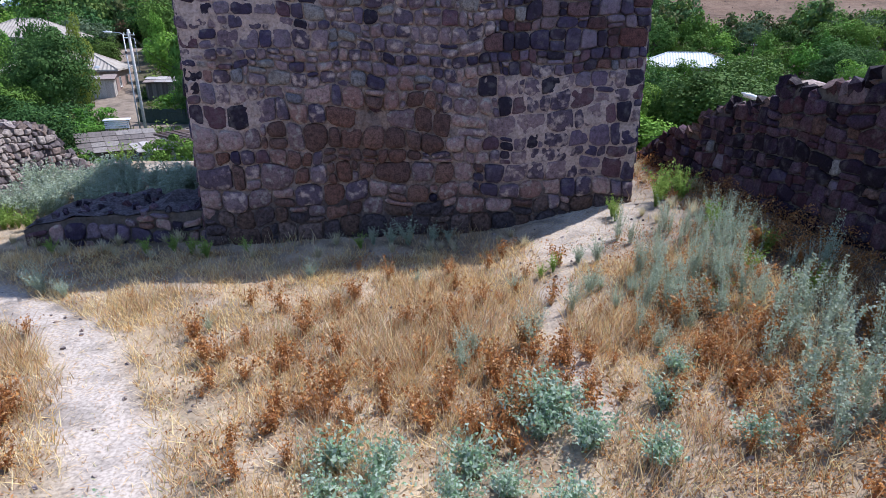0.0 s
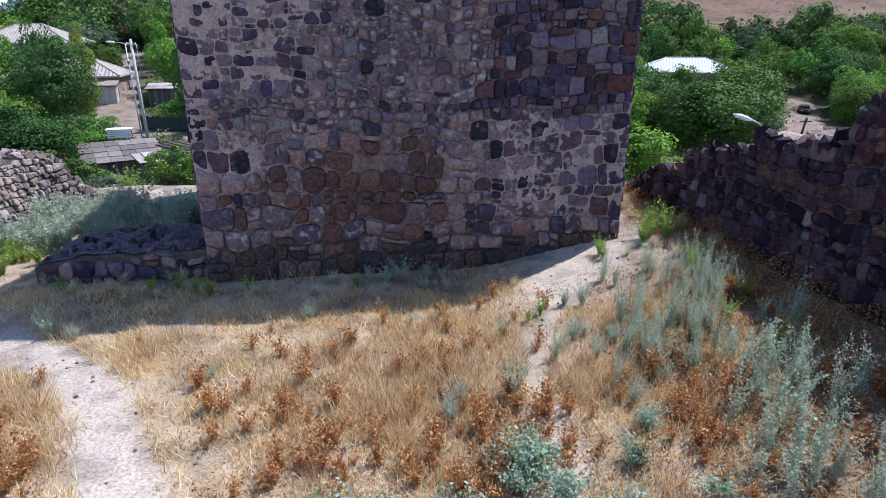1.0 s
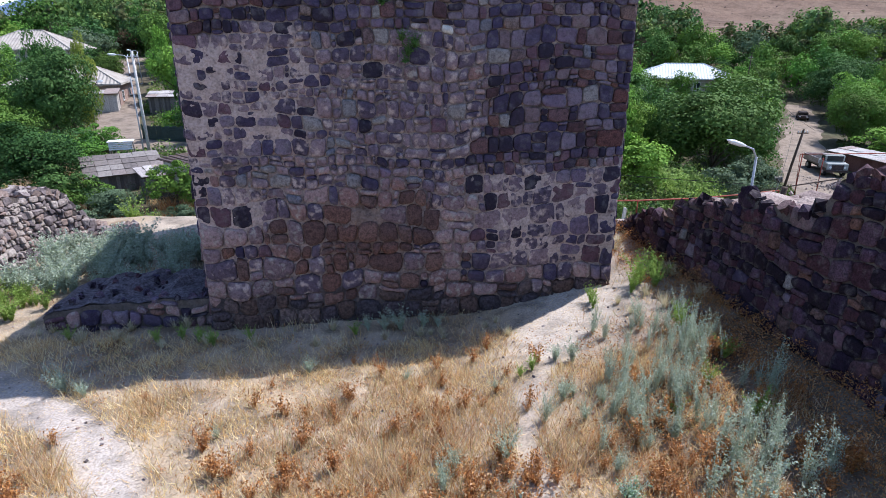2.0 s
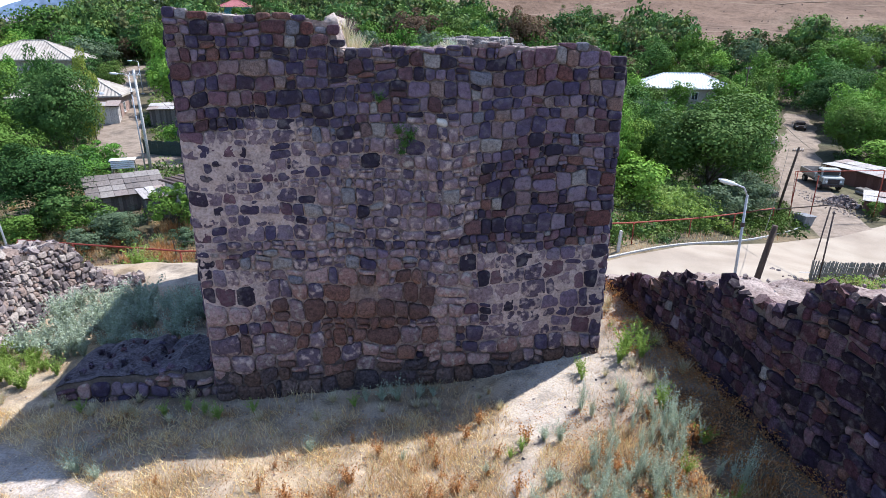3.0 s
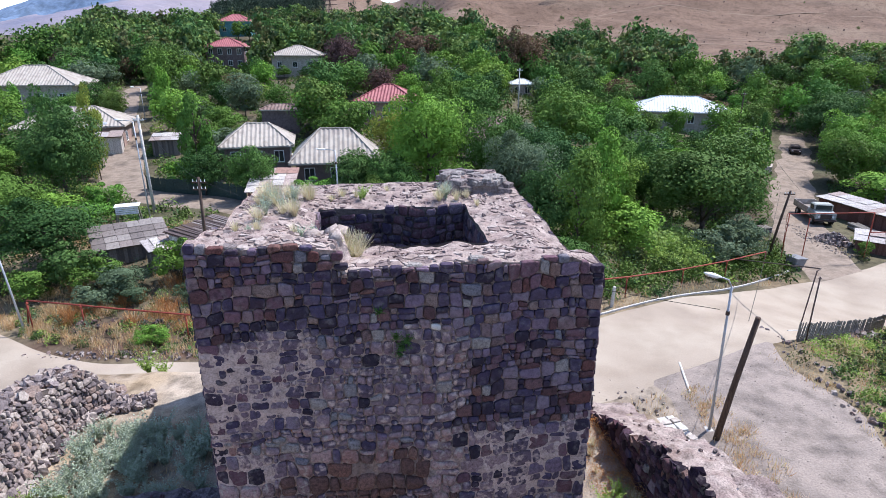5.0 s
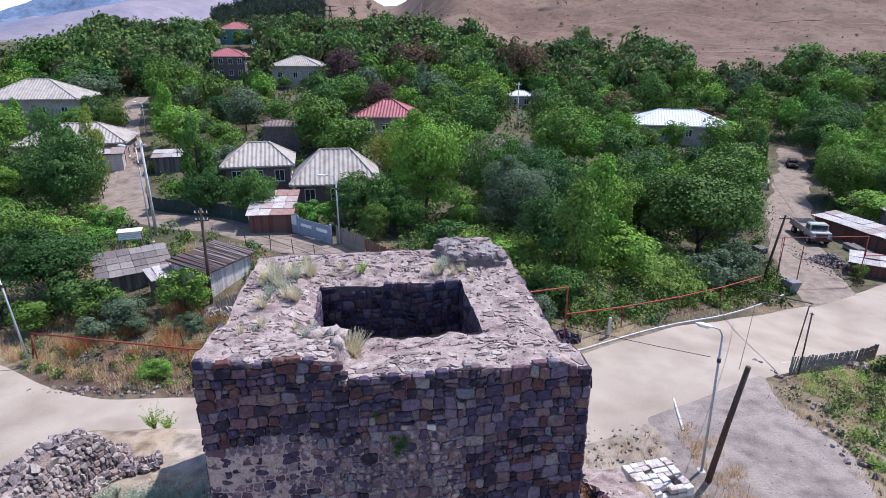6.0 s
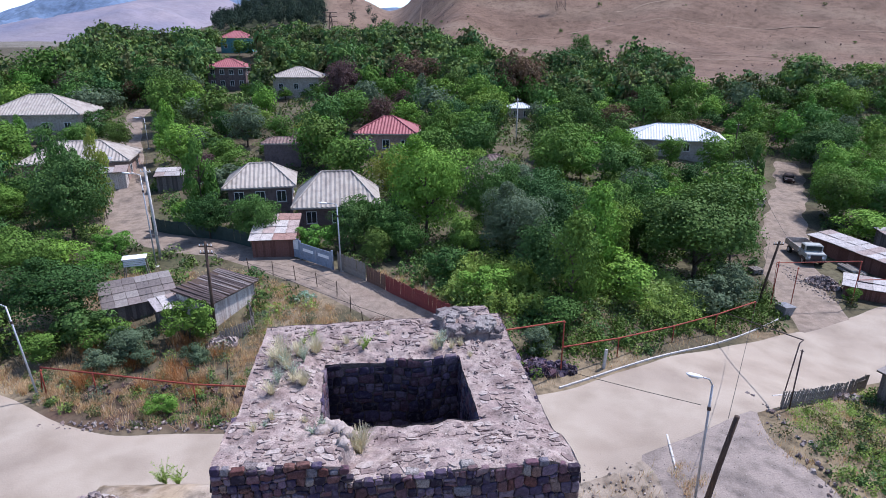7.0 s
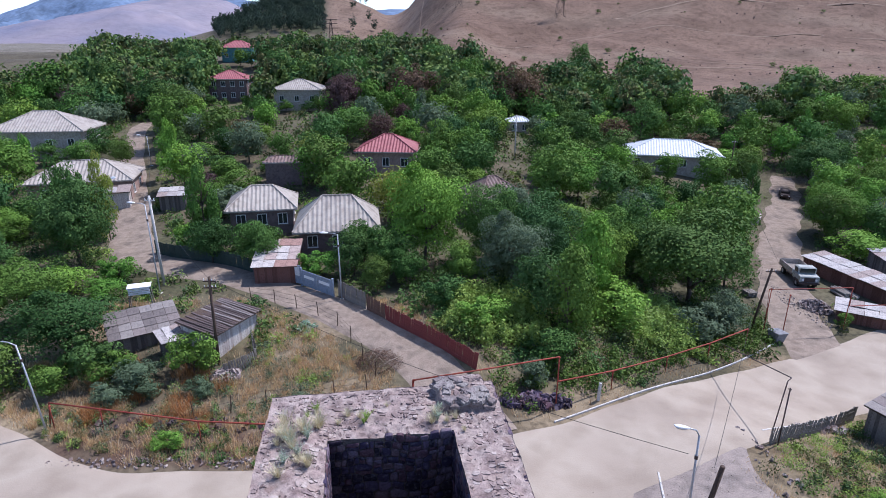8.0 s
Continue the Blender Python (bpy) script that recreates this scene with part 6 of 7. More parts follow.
# ---- vehicles, bin, logs, heaps ----
truck = thing("truck", pose(44.7, 68.4, gz(44.7, 68.4) + 0.02, 0, 0, -8), "old faded grey flatbed truck parked facing the road", "truck")
cabg = Geo().slab(-1.1, -3.0, 0.75, 1.1, -2.2, 1.55, 0.08).slab(-1.1, -2.25, 0.75, 1.1, -0.9, 1.6, 0.05).slab(-1.0, -2.1, 1.58, 1.0, -0.95, 2.35, 0.12)
cb = part("cab", cabg, M["cab"], truck)
part("windscreen", Geo().box(-0.85, -2.13, 1.68, 0.85, -2.09, 2.22), M["glass"], cb)
part("grille", Geo().slab(-0.62, -3.03, 0.82, 0.62, -2.99, 1.38, 0.01), M["darkpaint"], cb, "dark grille")
for s in (-1, 1):
    part("side_window", Geo().box(s * 1.02 - 0.02, -1.9, 1.68, s * 1.02 + 0.02, -1.15, 2.2), M["glass"], cb)
    part("wheel_arch", Geo().slab(s * 1.05 - 0.12, -2.75, 0.62, s * 1.05 + 0.12, -1.65, 1.0, 0.05), M["darkpaint"], cb)
part("bumper", Geo().slab(-1.15, -3.15, 0.55, 1.15, -3.0, 0.8, 0.03), M["darkpaint"], truck)
for s in (-0.75, 0.75):
    part("headlight", Geo().tube([(s, -3.05, 1.1), (s, -3.0, 1.1)], 0.13, 12), M["white"], truck)
bed = part("bed", Geo().slab(-1.2, -0.8, 0.95, 1.2, 3.0, 1.1, 0.02), M["wood"], truck)
for a in ((-1.2, -0.8, -1.14, 3.0), (1.14, -0.8, 1.2, 3.0), (-1.14, -0.8, 1.14, -0.74), (-1.14, 2.94, 1.14, 3.0)):
    part("side_board", Geo().slab(a[0], a[1], 1.1, a[2], a[3], 1.7, 0.01), M["roofwhite"] if a[1] < -0.7 and a[3] < 0 else M["plaster"], bed)
part("chassis", Geo().slab(-0.45, -2.9, 0.5, 0.45, 2.9, 0.75, 0.02), M["darkpaint"], truck)
for sx in (-1.0, 1.0):
    for sy in (-2.2, 1.8):
        wh = part("wheel", Geo().tube([(sx - 0.14, sy, 0.48), (sx + 0.14, sy, 0.48)], 0.48, 18), M["rubber"], truck)
        part("rim", Geo().tube([(sx - 0.15, sy, 0.48), (sx + 0.15, sy, 0.48)], 0.24, 12), M["steel"], wh)

car = thing("car", pose(63.0, 105.5, gz(63, 105.5) + 0.07, 0, 0, -25), "dark car parked in the shade on the side road", "car")
part("body", Geo().slab(-0.82, -2.0, 0.35, 0.82, 2.0, 0.9, 0.1).slab(-0.72, -0.9, 0.88, 0.72, 1.3, 1.42, 0.18), M["darkpaint"], car)
part("windscreen", Geo().box(-0.62, -0.86, 0.98, 0.62, -0.82, 1.3), M["glass"], car)
for sx in (-0.75, 0.75):
    for sy in (-1.3, 1.3):
        part("wheel", Geo().tube([(sx - 0.1, sy, 0.31), (sx + 0.1, sy, 0.31)], 0.31, 14), M["rubber"], car)
    part("headlight", Geo().slab(sx * 0.75 - 0.15, -2.03, 0.62, sx * 0.75 + 0.15, -1.98, 0.76, 0.01), M["white"], car)

van = thing("handcart", pose(-27.2, 50.2, gz(-27.2, 50.2), 0, 0, 20), "white slatted cart box on poles beside the shed", "cart")
for i in range(4):
    part("slat", Geo().slab(-0.9, -0.55, 1.55 + 0.16 * i, 0.9, -0.5, 1.67 + 0.16 * i, 0.01), M["white"], van)
part("top", Geo().slab(-1.0, -0.6, 2.2, 1.0, 0.6, 2.26, 0.01), M["white"], van)
for sx in (-0.8, 0.8):
    for sy in (-0.45, 0.45):
        part("leg", Geo().tube([(sx * 1.3, sy * 1.2, -0.2), (sx, sy, 2.2)], 0.05, 6), M["wood"], van)

bn = thing("rubbish_bin", pose(33.3, 52.0, gz(33.3, 52.0), 0, 6, 20), "grey dented metal rubbish container at the kerb end", "bin")
g = Geo()
for z, a in ((0.12, 0.45), (0.2, 0.5), (1.05, 0.62), (1.1, 0.66)):
    g.v += [(a * sx * 1.1, a * sy, z) for sx, sy in ((-0.9, -1), (0.9, -1), (1, -0.9), (1, 0.9), (0.9, 1), (-0.9, 1), (-1, 0.9), (-1, -0.9))]
g.f = [(r * 8 + i, r * 8 + (i + 1) % 8, r * 8 + 8 + (i + 1) % 8, r * 8 + 8 + i) for r in range(3) for i in range(8)] + [tuple(range(7, -1, -1)), tuple(range(24, 32))]
part("body", g, M["tin"], bn)
part("lid", Geo().slab(-0.72, -0.68, 1.1, 0.72, 0.68, 1.16, 0.03), M["tin"], bn)
for sx in (-0.45, 0.45):
    for sy in (-0.4, 0.4):
        part("wheel", Geo().tube([(sx - 0.03, sy, 0.07), (sx + 0.03, sy, 0.07)], 0.07, 10), M["rubber"], bn)

for i in range(9):
    lg = thing("log", pose(46.6 + 0.36 * (i % 6) + 0.18 * (i // 6), 63.6 + fr.uniform(-0.2, 0.2), gz(46.6, 64) + 0.2 + 0.32 * (i // 6), 0, 0, fr.uniform(-6, 6)), "pale debarked log stacked beside the shed", "log", "log stack")
    part("bark", Geo().tube([(0, -1.2, 0), (0, 1.2, 0)], 0.17, 10), M["wood"], lg)
    part("cut_end", Geo().tube([(0, -1.225, 0), (0, -1.2, 0)], 0.15, 10), M["plaster"], lg)
for i in range(4):
    pl = thing("pallet", pose(36.3, 63.4, gz(36.3, 63.4) + 0.06 + 0.15 * i, 0, 0, 10 + fr.uniform(-8, 8)), "grey wooden pallet in a stack by the road", "pallet", "pallet stack")
    for k in range(5):
        part("slat", Geo().slab(-0.6, -0.58 + 0.25 * k, 0.08, 0.6, -0.42 + 0.25 * k, 0.105, 0.003), M["wood"], pl)
    for k in (-0.52, 0, 0.52):
        part("runner", Geo().slab(k - 0.05, -0.58, -0.02, k + 0.05, 0.58, 0.08, 0.003), M["wood"], pl)


def heap(cx, cy, rx, ry, h, n, sizes, label, material, name="rubble_heap"):
    r = random.Random(int(cx * 7))

    def place():
        a, k = r.uniform(0, 6.28), math.sqrt(r.random())
        x, y = cx + rx * k * math.cos(a), cy + ry * k * math.sin(a)
        return x, y, gz(x, y) + h * (1 - k) * r.uniform(0.7, 1.0) + 0.03
    tagged(new(name, pebbles(n, place, sizes, r).mesh(name, material)), label, "rubble", kind="stuff")


heap(42.0, 60.0, 1.6, 1.9, 1.1, 300, (0.1, 0.26), "heap of grey building stones by the shed", M["palestuff"])
heap(40.4, 60.5, 1.3, 6.0, 0.06, 220, (0.04, 0.14), "loose stones and earth along the side road", M["chips"], "boulders")
heap(7.4, 37.2, 2.6, 0.9, 0.5, 170, (0.1, 0.4), "dark boulders along the foot of the garden", M["stones"], "boulders")
heap(-18, 34.0, 6.5, 1.2, 0.3, 110, (0.06, 0.24), "tumbled stones along the roadside bank", M["warmstuff"], "boulders")
heap(-16.5, 30.3, 8.0, 0.6, 0.05, 260, (0.03, 0.14), "small pale stones along the road edge", M["palestuff"], "boulders")
heap(-3.5, 36.4, 3.0, 1.2, 0.4, 160, (0.08, 0.25), "loose stones at the garden edge", M["palestuff"])
heap(-15.9, 39.8, 1.2, 0.8, 0.5, 60, (0.1, 0.35), "broken pale slabs beside the bush", M["palestuff"])
heap(28.5, 36.0, 3.2, 0.5, 0.4, 90, (0.1, 0.28), "stones along the picket fence", M["palestuff"], "boulders")
heap(9.5, 23.5, 2.5, 5.0, 0.05, 200, (0.03, 0.11), "scattered stones at the foot of the mound", M["chips"], "boulders")

heap(16.3, 20.0, 4.6, 12.0, 0.0, 1500, (0.015, 0.055), "scattered gravel on the grey track", M["chips"], "gravel")
heap(20.9, 26.0, 1.0, 8.5, 0.1, 60, (0.05, 0.22), "pale stones along the earth bank", M["palestuff"], "boulders")

# a heap of cut dry brush with pale sticks at the edge of the garden plot
br = random.Random(8)
brush = thing("brush_pile", pose(-4.4, 41.3, gz(-4.4, 41.3)), "heap of cut brown brushwood with pale bare sticks", "brush pile")
g = Geo()
for _ in range(420):
    a, k = br.uniform(0, 6.28), math.sqrt(br.random())
    x, y = 1.9 * k * math.cos(a), 1.5 * k * math.sin(a)
    z = 1.25 * (1 - k * k) * br.uniform(0.3, 1.0)
    b, e = br.uniform(0, 6.28), br.uniform(-0.2, 0.9)
    l = br.uniform(0.4, 1.0)
    p = Vector((x, y, z))
    d = Vector((math.cos(b), math.sin(b), e)) * l
    g.tube([p - d * 0.5, p + Vector((br.uniform(-0.1, 0.1), br.uniform(-0.1, 0.1), 0.05)), p + d * 0.5], 0.014, 4, 0.006)
part("brushwood", g, M["twig"], brush)["kind"] = "stuff"
for x, y, a, e, l in ((-0.6, -0.6, 40, 38, 2.4), (0.1, -0.9, 20, 20, 1.9), (-0.9, -0.2, 65, 25, 1.6), (0.6, -0.5, 150, 30, 1.5)):
    d = Vector((math.cos(math.radians(a)) * math.cos(math.radians(e)), math.sin(math.radians(a)) * math.cos(math.radians(e)), math.sin(math.radians(e)))) * l
    part("stick", Geo().tube([(x, y, 0.25), Vector((x, y, 0.25)) + d * 0.5 + Vector((0.03, 0.02, 0.04)), Vector((x, y, 0.25)) + d], 0.035, 6, 0.018), M["hayroot"], brush)

# pale concrete block stack below the boundary wall
blk = thing("block_stack", pose(10.3, 22.4, gz(10.3, 22.4), 0, 0, 16), "square stack of pale concrete blocks below the mound", "blocks")
for i in range(6):
    for j in range(7):
        for k in range(4):
            if (k == 3 and fr.random() < 0.93) or (k < 3 and (i in (0, 5) or j == 0)):
                part("block", Geo().slab(-0.19, -0.145, 0, 0.19, 0.145, 0.23, 0.02), M["plaster"] if fr.random() < 0.35 else M["kerb"], blk, at=pose(-1.0 + 0.4 * i + fr.uniform(-0.03, 0.03), -0.95 + 0.31 * j, 0.24 * k - 0.04 + (fr.uniform(-0.03, 0.08) if k == 3 else 0), fr.uniform(-3, 3), fr.uniform(-3, 3), fr.uniform(-9, 9)))


# ---- far pylons and hillside ----
def pylon(x, y, h, label):
    b = gz(x, y)
    t = thing("pylon", pose(x, y, b), label, "pylon", "pylons")
    lv = [0, 0.3, 0.55, 0.75, 0.9, 1.0]
    hw = lambda k: (0.16 * (1 - k) + 0.02) * h * 0.6
    for sx in (-1, 1):
        for sy in (-1, 1):
            part("leg", Geo().tube([(sx * hw(k), sy * hw(k), h * k) for k in lv], 0.12, 4), M["darkpaint"], t)
    g = Geo()
    for a, c in zip(lv[:-1], lv[1:]):
        for s in (-1, 1):
            g.tube([(-hw(a), s * hw(a), h * a), (hw(c), s * hw(c), h * c)], 0.07, 4).tube([(hw(a), s * hw(a), h * a), (-hw(c), s * hw(c), h * c)], 0.07, 4)
    part("bracing", g, M["darkpaint"], t)
    for k in (0.72, 0.86, 0.98):
        part("crossarm", Geo().tube([(-0.22 * h, 0, h * k), (0.22 * h, 0, h * k)], 0.14, 4), M["darkpaint"], t)


pylon(61.0, 330, 22, "dark steel lattice pylon on the brown hillside")
pylon(9.0, 345, 17, "slender pole pylon on the hill's shoulder")
pylon(-58.0, 330, 16, "distant lattice pylon behind the village")

hb = np.random.RandomState(31)
bits = []
for _ in range(54):
    y = hb.uniform(222, 420)
    x = hb.uniform(-10, 0.85 * y)
    w = hb.uniform(1.2, 3.8)
    bits.append(base["bush", hb.randint(3)][::2] * np.array([w, w, w * 0.7]) + np.array([x, y, gz(x, y) - 0.1]))
tagged(new("hill_scrub", quads("hill_scrub", np.concatenate(bits), LEAF["dark"])), "scattered dark scrub bushes on the brown hillside", "scrub", kind="stuff")
hrnd = random.Random(5)


def hill_place():
    y = hrnd.uniform(222, 400)
    x = hrnd.uniform(-10, 0.85 * y)
    return x, y, gz(x, y)


tagged(new("hill_rocks", pebbles(420, hill_place, (0.12, 0.5), hrnd).mesh("hill_rocks", M["warmstuff"])), "scattered dark boulders on the brown hillside", "rocks", kind="stuff")
for pts, h in (([(40, 262), (80, 268), (120, 258), (175, 246), (230, 250)], 0.35), ([(60, 300), (110, 312), (170, 298), (240, 290), (300, 300)], 0.45), ([(-5, 300), (20, 290), (45, 294)], 0.4), ([(20, 250), (70, 255), (115, 247), (160, 236)], 0.5), ([(90, 330), (150, 345), (230, 330), (330, 340)], 0.7)):
    strip("hill_track", pts, h, M["ground_track"], 0.14, "pale worn track across the hillside", "track", 4.0)


def ridge_range(name, y, x0, x1, peaks, depth, material, label, z0=-20, nz=24, seed=1):
    """A far mountain: a relief whose crest follows a few peaks."""
    rs = np.random.RandomState(seed)
    X = np.linspace(x0, x1, 160)
    K = np.linspace(0, 1, nz)
    px, pz = zip(*peaks)
    crest = np.interp(X, px, pz)
    XX, KK = np.meshgrid(X, K)
    n = np.array([[noise.fractal((a * 0.0028 + seed, k * 1.6, seed), 0.9, 2.1, 6) for a in X] for k in K])
    ZZ = z0 + (crest[None] - z0) * KK ** 0.9 + (crest[None] - z0) * 0.3 * n * np.sin(np.pi * np.clip(KK, 0, 1)) + (crest[None] - z0) * 0.05 * n
    YY = y + depth * KK + 0.12 * depth * n
    tagged(new(name, sheet(name, XX, YY, ZZ, material)), label, "mountain", kind="structure")


# both ranges carry their haze in the material colour
ridge_range("mountain_near", 1900, -3200, 300, [(-3200, 20), (-2400, 30), (-1960, 66), (-1700, 108), (-1445, 155), (-1315, 182), (-1140, 200), (-950, 184), (-850, 140), (-780, 88), (-460, 70), (300, 10)], 900, M["mountain"], "bare mountain beyond the valley, haze painted in")
ridge_range("mountain_far", 4000, -4600, 3000, [(-4600, 60), (-3400, 150), (-3265, 185), (-3000, 285), (-2820, 335), (-2200, 375), (-1500, 317), (-1260, 280), (-770, 235), (-350, 245), (600, 225), (3000, 260)], 700, M["hazeridge"], "far mountain ridge, blue haze painted in", seed=3)


# ---- grasses and plants on the mound ----
vr = np.random.RandomState(77)


def in_tower(x, y, pad=0.1):
    dx, dy = x + 4.12, y - 9.85
    u, v = 0.989 * dx + 0.148 * dy, -0.148 * dx + 0.989 * dy
    return (u > -pad) & (u < TW + pad) & (v > -pad) & (v < TD + pad)


def blades(x, y, z, h, w, lean, rs):
    """Grass blades as slender bent quads."""
    n = len(x)
    a = rs.uniform(0, 6.283, n)
    b = rs.uniform(0, 6.283, n)
    P = np.stack([x, y, z], 1)
    side = np.stack([np.cos(a), np.sin(a), np.zeros(n)], 1) * (w / 2)[:, None]
    tip = P + np.stack([np.cos(b) * lean * h, np.sin(b) * lean * h, h], 1)
    return np.stack([P - side, P + side, tip + side * 0.25, tip - side * 0.25], 1)


def patchy(x, y):
    return 0.5 + 0.25 * np.sin(1.9 * x + 2.3 * np.sin(1.1 * y)) * np.cos(1.6 * y) + 0.25 * np.sin(3.7 * x + 1) * np.sin(3.1 * y + 2 * np.sin(x))


n = 210000
x = vr.uniform(-9.5, 5.2, n)
y = 2.6 + 10.5 * vr.rand(n) ** 1.15
d = np.minimum(near_line(x, y, PATH_A) / 0.4, near_line(x, y, PATH_B) / 0.16)
golden = np.exp(-(((x - 0.0) / 1.7) ** 2) - (((y - 6.2) / 1.3) ** 2)) + 0.5 * np.exp(-(((x + 5.4) / 1.2) ** 2) - (((y - 5.2) / 1.5) ** 2))
pick = (vr.rand(n) < (0.05 + 0.8 * S(0.42, 0.75, patchy(x, y)) + golden) * S(0.7, 1.5, d + 0.3 * vr.rand(n))) & ~in_tower(x, y) & ~((x < -3.9) & (x > -7.3) & (y > 9.7) & (y < 11.4)) & ~((x > 1.5) & (y > 8.0 + 0.25 * (x - 2)) & (vr.rand(n) < 0.85)) & ~((y > 8.2 + 0.14 * x) & (x < 2) & (vr.rand(n) < 0.6))
x, y, golden = x[pick], y[pick], golden[pick]
clump = 0.5 + 0.5 * np.sin(9.1 * x + 3 * np.sin(7.3 * y)) * np.sin(8.3 * y + 3 * np.sin(6.1 * x))
h = vr.uniform(0.03, 0.16, len(x)) * (1 + 1.4 * golden) * (0.4 + 1.3 * patchy(x, y)) * (0.4 + 1.3 * clump ** 2)
gme = quads("dry_grass", blades(x, y, ground(x, y) - 0.01, h, vr.uniform(0.005, 0.014, len(x)), vr.uniform(0.1, 0.9, len(x)), vr), LEAF["straw"])
tagged(new("dry_grass", gme), "golden dry grass on the mound", "grass", kind="stuff")
n = 90000
x, y = vr.uniform(-8.5, 4.2, n), 2.8 + 6.6 * vr.rand(n) ** 0.8
d = np.minimum(near_line(x, y, PATH_A) / 0.38, near_line(x, y, PATH_B) / 0.16)
wave = 0.5 + 0.5 * np.sin(2.7 * x + 2 * np.sin(2.2 * y + 1)) * np.sin(2.4 * y + 2 * np.sin(2.1 * x))
pick = (d > 0.9) & ~in_tower(x, y) & ~((x > 1.5) & (y > 8.0 + 0.25 * (x - 2))) & (wave + 0.3 * vr.normal(size=n) > 0.55)
x, y = x[pick], y[pick]
gme = quads("pale_grass", blades(x, y, ground(x, y) - 0.01, vr.uniform(0.04, 0.16, len(x)), vr.uniform(0.006, 0.014, len(x)), vr.uniform(0.3, 1.4, len(x)), vr), LEAF["gold"])
tagged(new("pale_grass", gme), "bright golden grass bent over the mound", "grass", kind="stuff")
n = 70000
x, y = vr.uniform(-9.5, 5.2, n), 2.6 + 10.5 * vr.rand(n) ** 1.15
pick = ~in_tower(x, y) & (vr.rand(n) < 0.35 + 0.5 * patchy(x, y))
x, y = x[pick], y[pick]
flat = leaf_quads(np.stack([x, y, ground(x, y) + 0.012], 1), vr.normal(size=(len(x), 3)) * 0.25 + np.array([0, 0, 1.0]), vr.uniform(0.003, 0.007, len(x)), vr, 16.0)
tagged(new("straw_litter", quads("straw_litter", flat, LEAF["straw"])), "pale straw litter lying on the earth", "straw", kind="stuff")
n = 9000
x, y = vr.uniform(-9.5, 5.2, n), 2.6 + 10.5 * vr.rand(n) ** 1.15
pick = ~in_tower(x, y)
x, y = x[pick], y[pick]
tagged(new("pebbles", pebbles(700, (lambda it: lambda: next(it))(iter([(a, b, gz(a, b)) for a, b in zip(x[:700], y[:700])])), (0.008, 0.035), random.Random(3)).mesh("pebbles", M["palestuff"])), "small pale pebbles on the earth", "pebbles", kind="stuff")

def low_growth(name, n, hue, lo, size, top, label, right=False):
    """Curled leaves hanging in the grass, in ragged patches."""
    x, y = (vr.uniform(2.2, 5.1, n) if right else vr.uniform(-6.5, 5.0, n)), 2.8 + (6.2 if right else 6.6) * vr.rand(n)
    wave = 0.5 + 0.5 * np.sin(4.3 * x + 2.1 * np.sin(3.3 * y)) * np.sin(3.9 * y + 2.3 * np.sin(2.9 * x))
    d = np.minimum(near_line(x, y, PATH_A) / 0.4, near_line(x, y, PATH_B) / 0.16)
    pick = (wave + 0.25 * vr.normal(size=n) > lo) & (d > 1.0) & ~in_tower(x, y)
    x, y, wave = x[pick], y[pick], wave[pick]
    cl = np.sin(17 * x + 4 * np.sin(13 * y)) * np.sin(15 * y + 4 * np.sin(11 * x))
    z = ground(x, y) + 0.01 + top * vr.rand(len(x)) * (0.25 + 0.75 * S(-0.2, 0.8, cl)) * wave
    q = leaf_quads(np.stack([x, y, z], 1), vr.normal(size=(len(x), 3)) + np.array([0, 0, 0.4]), size * vr.uniform(0.5, 1.4, len(x)), vr, 2.2)
    tagged(new(name, quads(name, q, LEAF[hue])), label, "plants", kind="stuff")


low_growth("curled_weeds", 46000, "rust", 0.5, 0.013, 0.2, "curled rust-brown weed leaves in the dry grass")
low_growth("wall_side_weeds", 16000, "rust", 0.25, 0.015, 0.3, "dark brown dead growth along the boundary wall", True)
n = 26000
y = vr.uniform(3.0, 14.5, n)
x = 5.3 - 0.13 * (y - 7.9) - 0.95 * vr.rand(n) ** 1.4
cl = 0.5 + 0.5 * np.sin(5.1 * x + 2 * np.sin(2.7 * y)) * np.sin(3.3 * y)
q = leaf_quads(np.stack([x, y, ground(x, y) + 0.42 * vr.rand(n) * cl], 1), vr.normal(size=(n, 3)) + np.array([0, 0, 0.4]), vr.uniform(0.007, 0.02, n), vr, 2.4)
tagged(new("wall_foot_growth", quads("wall_foot_growth", q, LEAF["rust"])), "dense dead brown growth at the foot of the boundary wall", "plants", kind="stuff")
low_growth("green_sprigs", 9000, "lush", 0.72, 0.011, 0.08, "small green sprigs in the dry grass")

# rough growth on the banks, the garden plot and the verges
n = 60000
x, y = vr.uniform(-34, 30, n), vr.uniform(14, 52, n)
dm = np.minimum(near_line(x, y, MAIN) - np.where(x < -9, 3.6, 4.6), np.minimum(near_line(x, y, LANE) - 2.9, near_line(x, y, SPUR) - 3.4))
pick = (dm > 0) & (mound(x, y) < 0.05) & ~((x < -9) & (y < 36)) & (vr.rand(n) < 0.15 + 0.85 * S(0.35, 0.7, patchy(x * 0.4, y * 0.4)))
x, y = x[pick], y[pick]
h = vr.uniform(0.1, 0.5, len(x))
tagged(new("rough_grass", quads("rough_grass", blades(x, y, ground(x, y) - 0.02, h, vr.uniform(0.02, 0.05, len(x)), vr.uniform(0.1, 0.8, len(x)), vr), LEAF["straw"])), "rough dry grass on the banks and garden plot", "grass", kind="stuff")


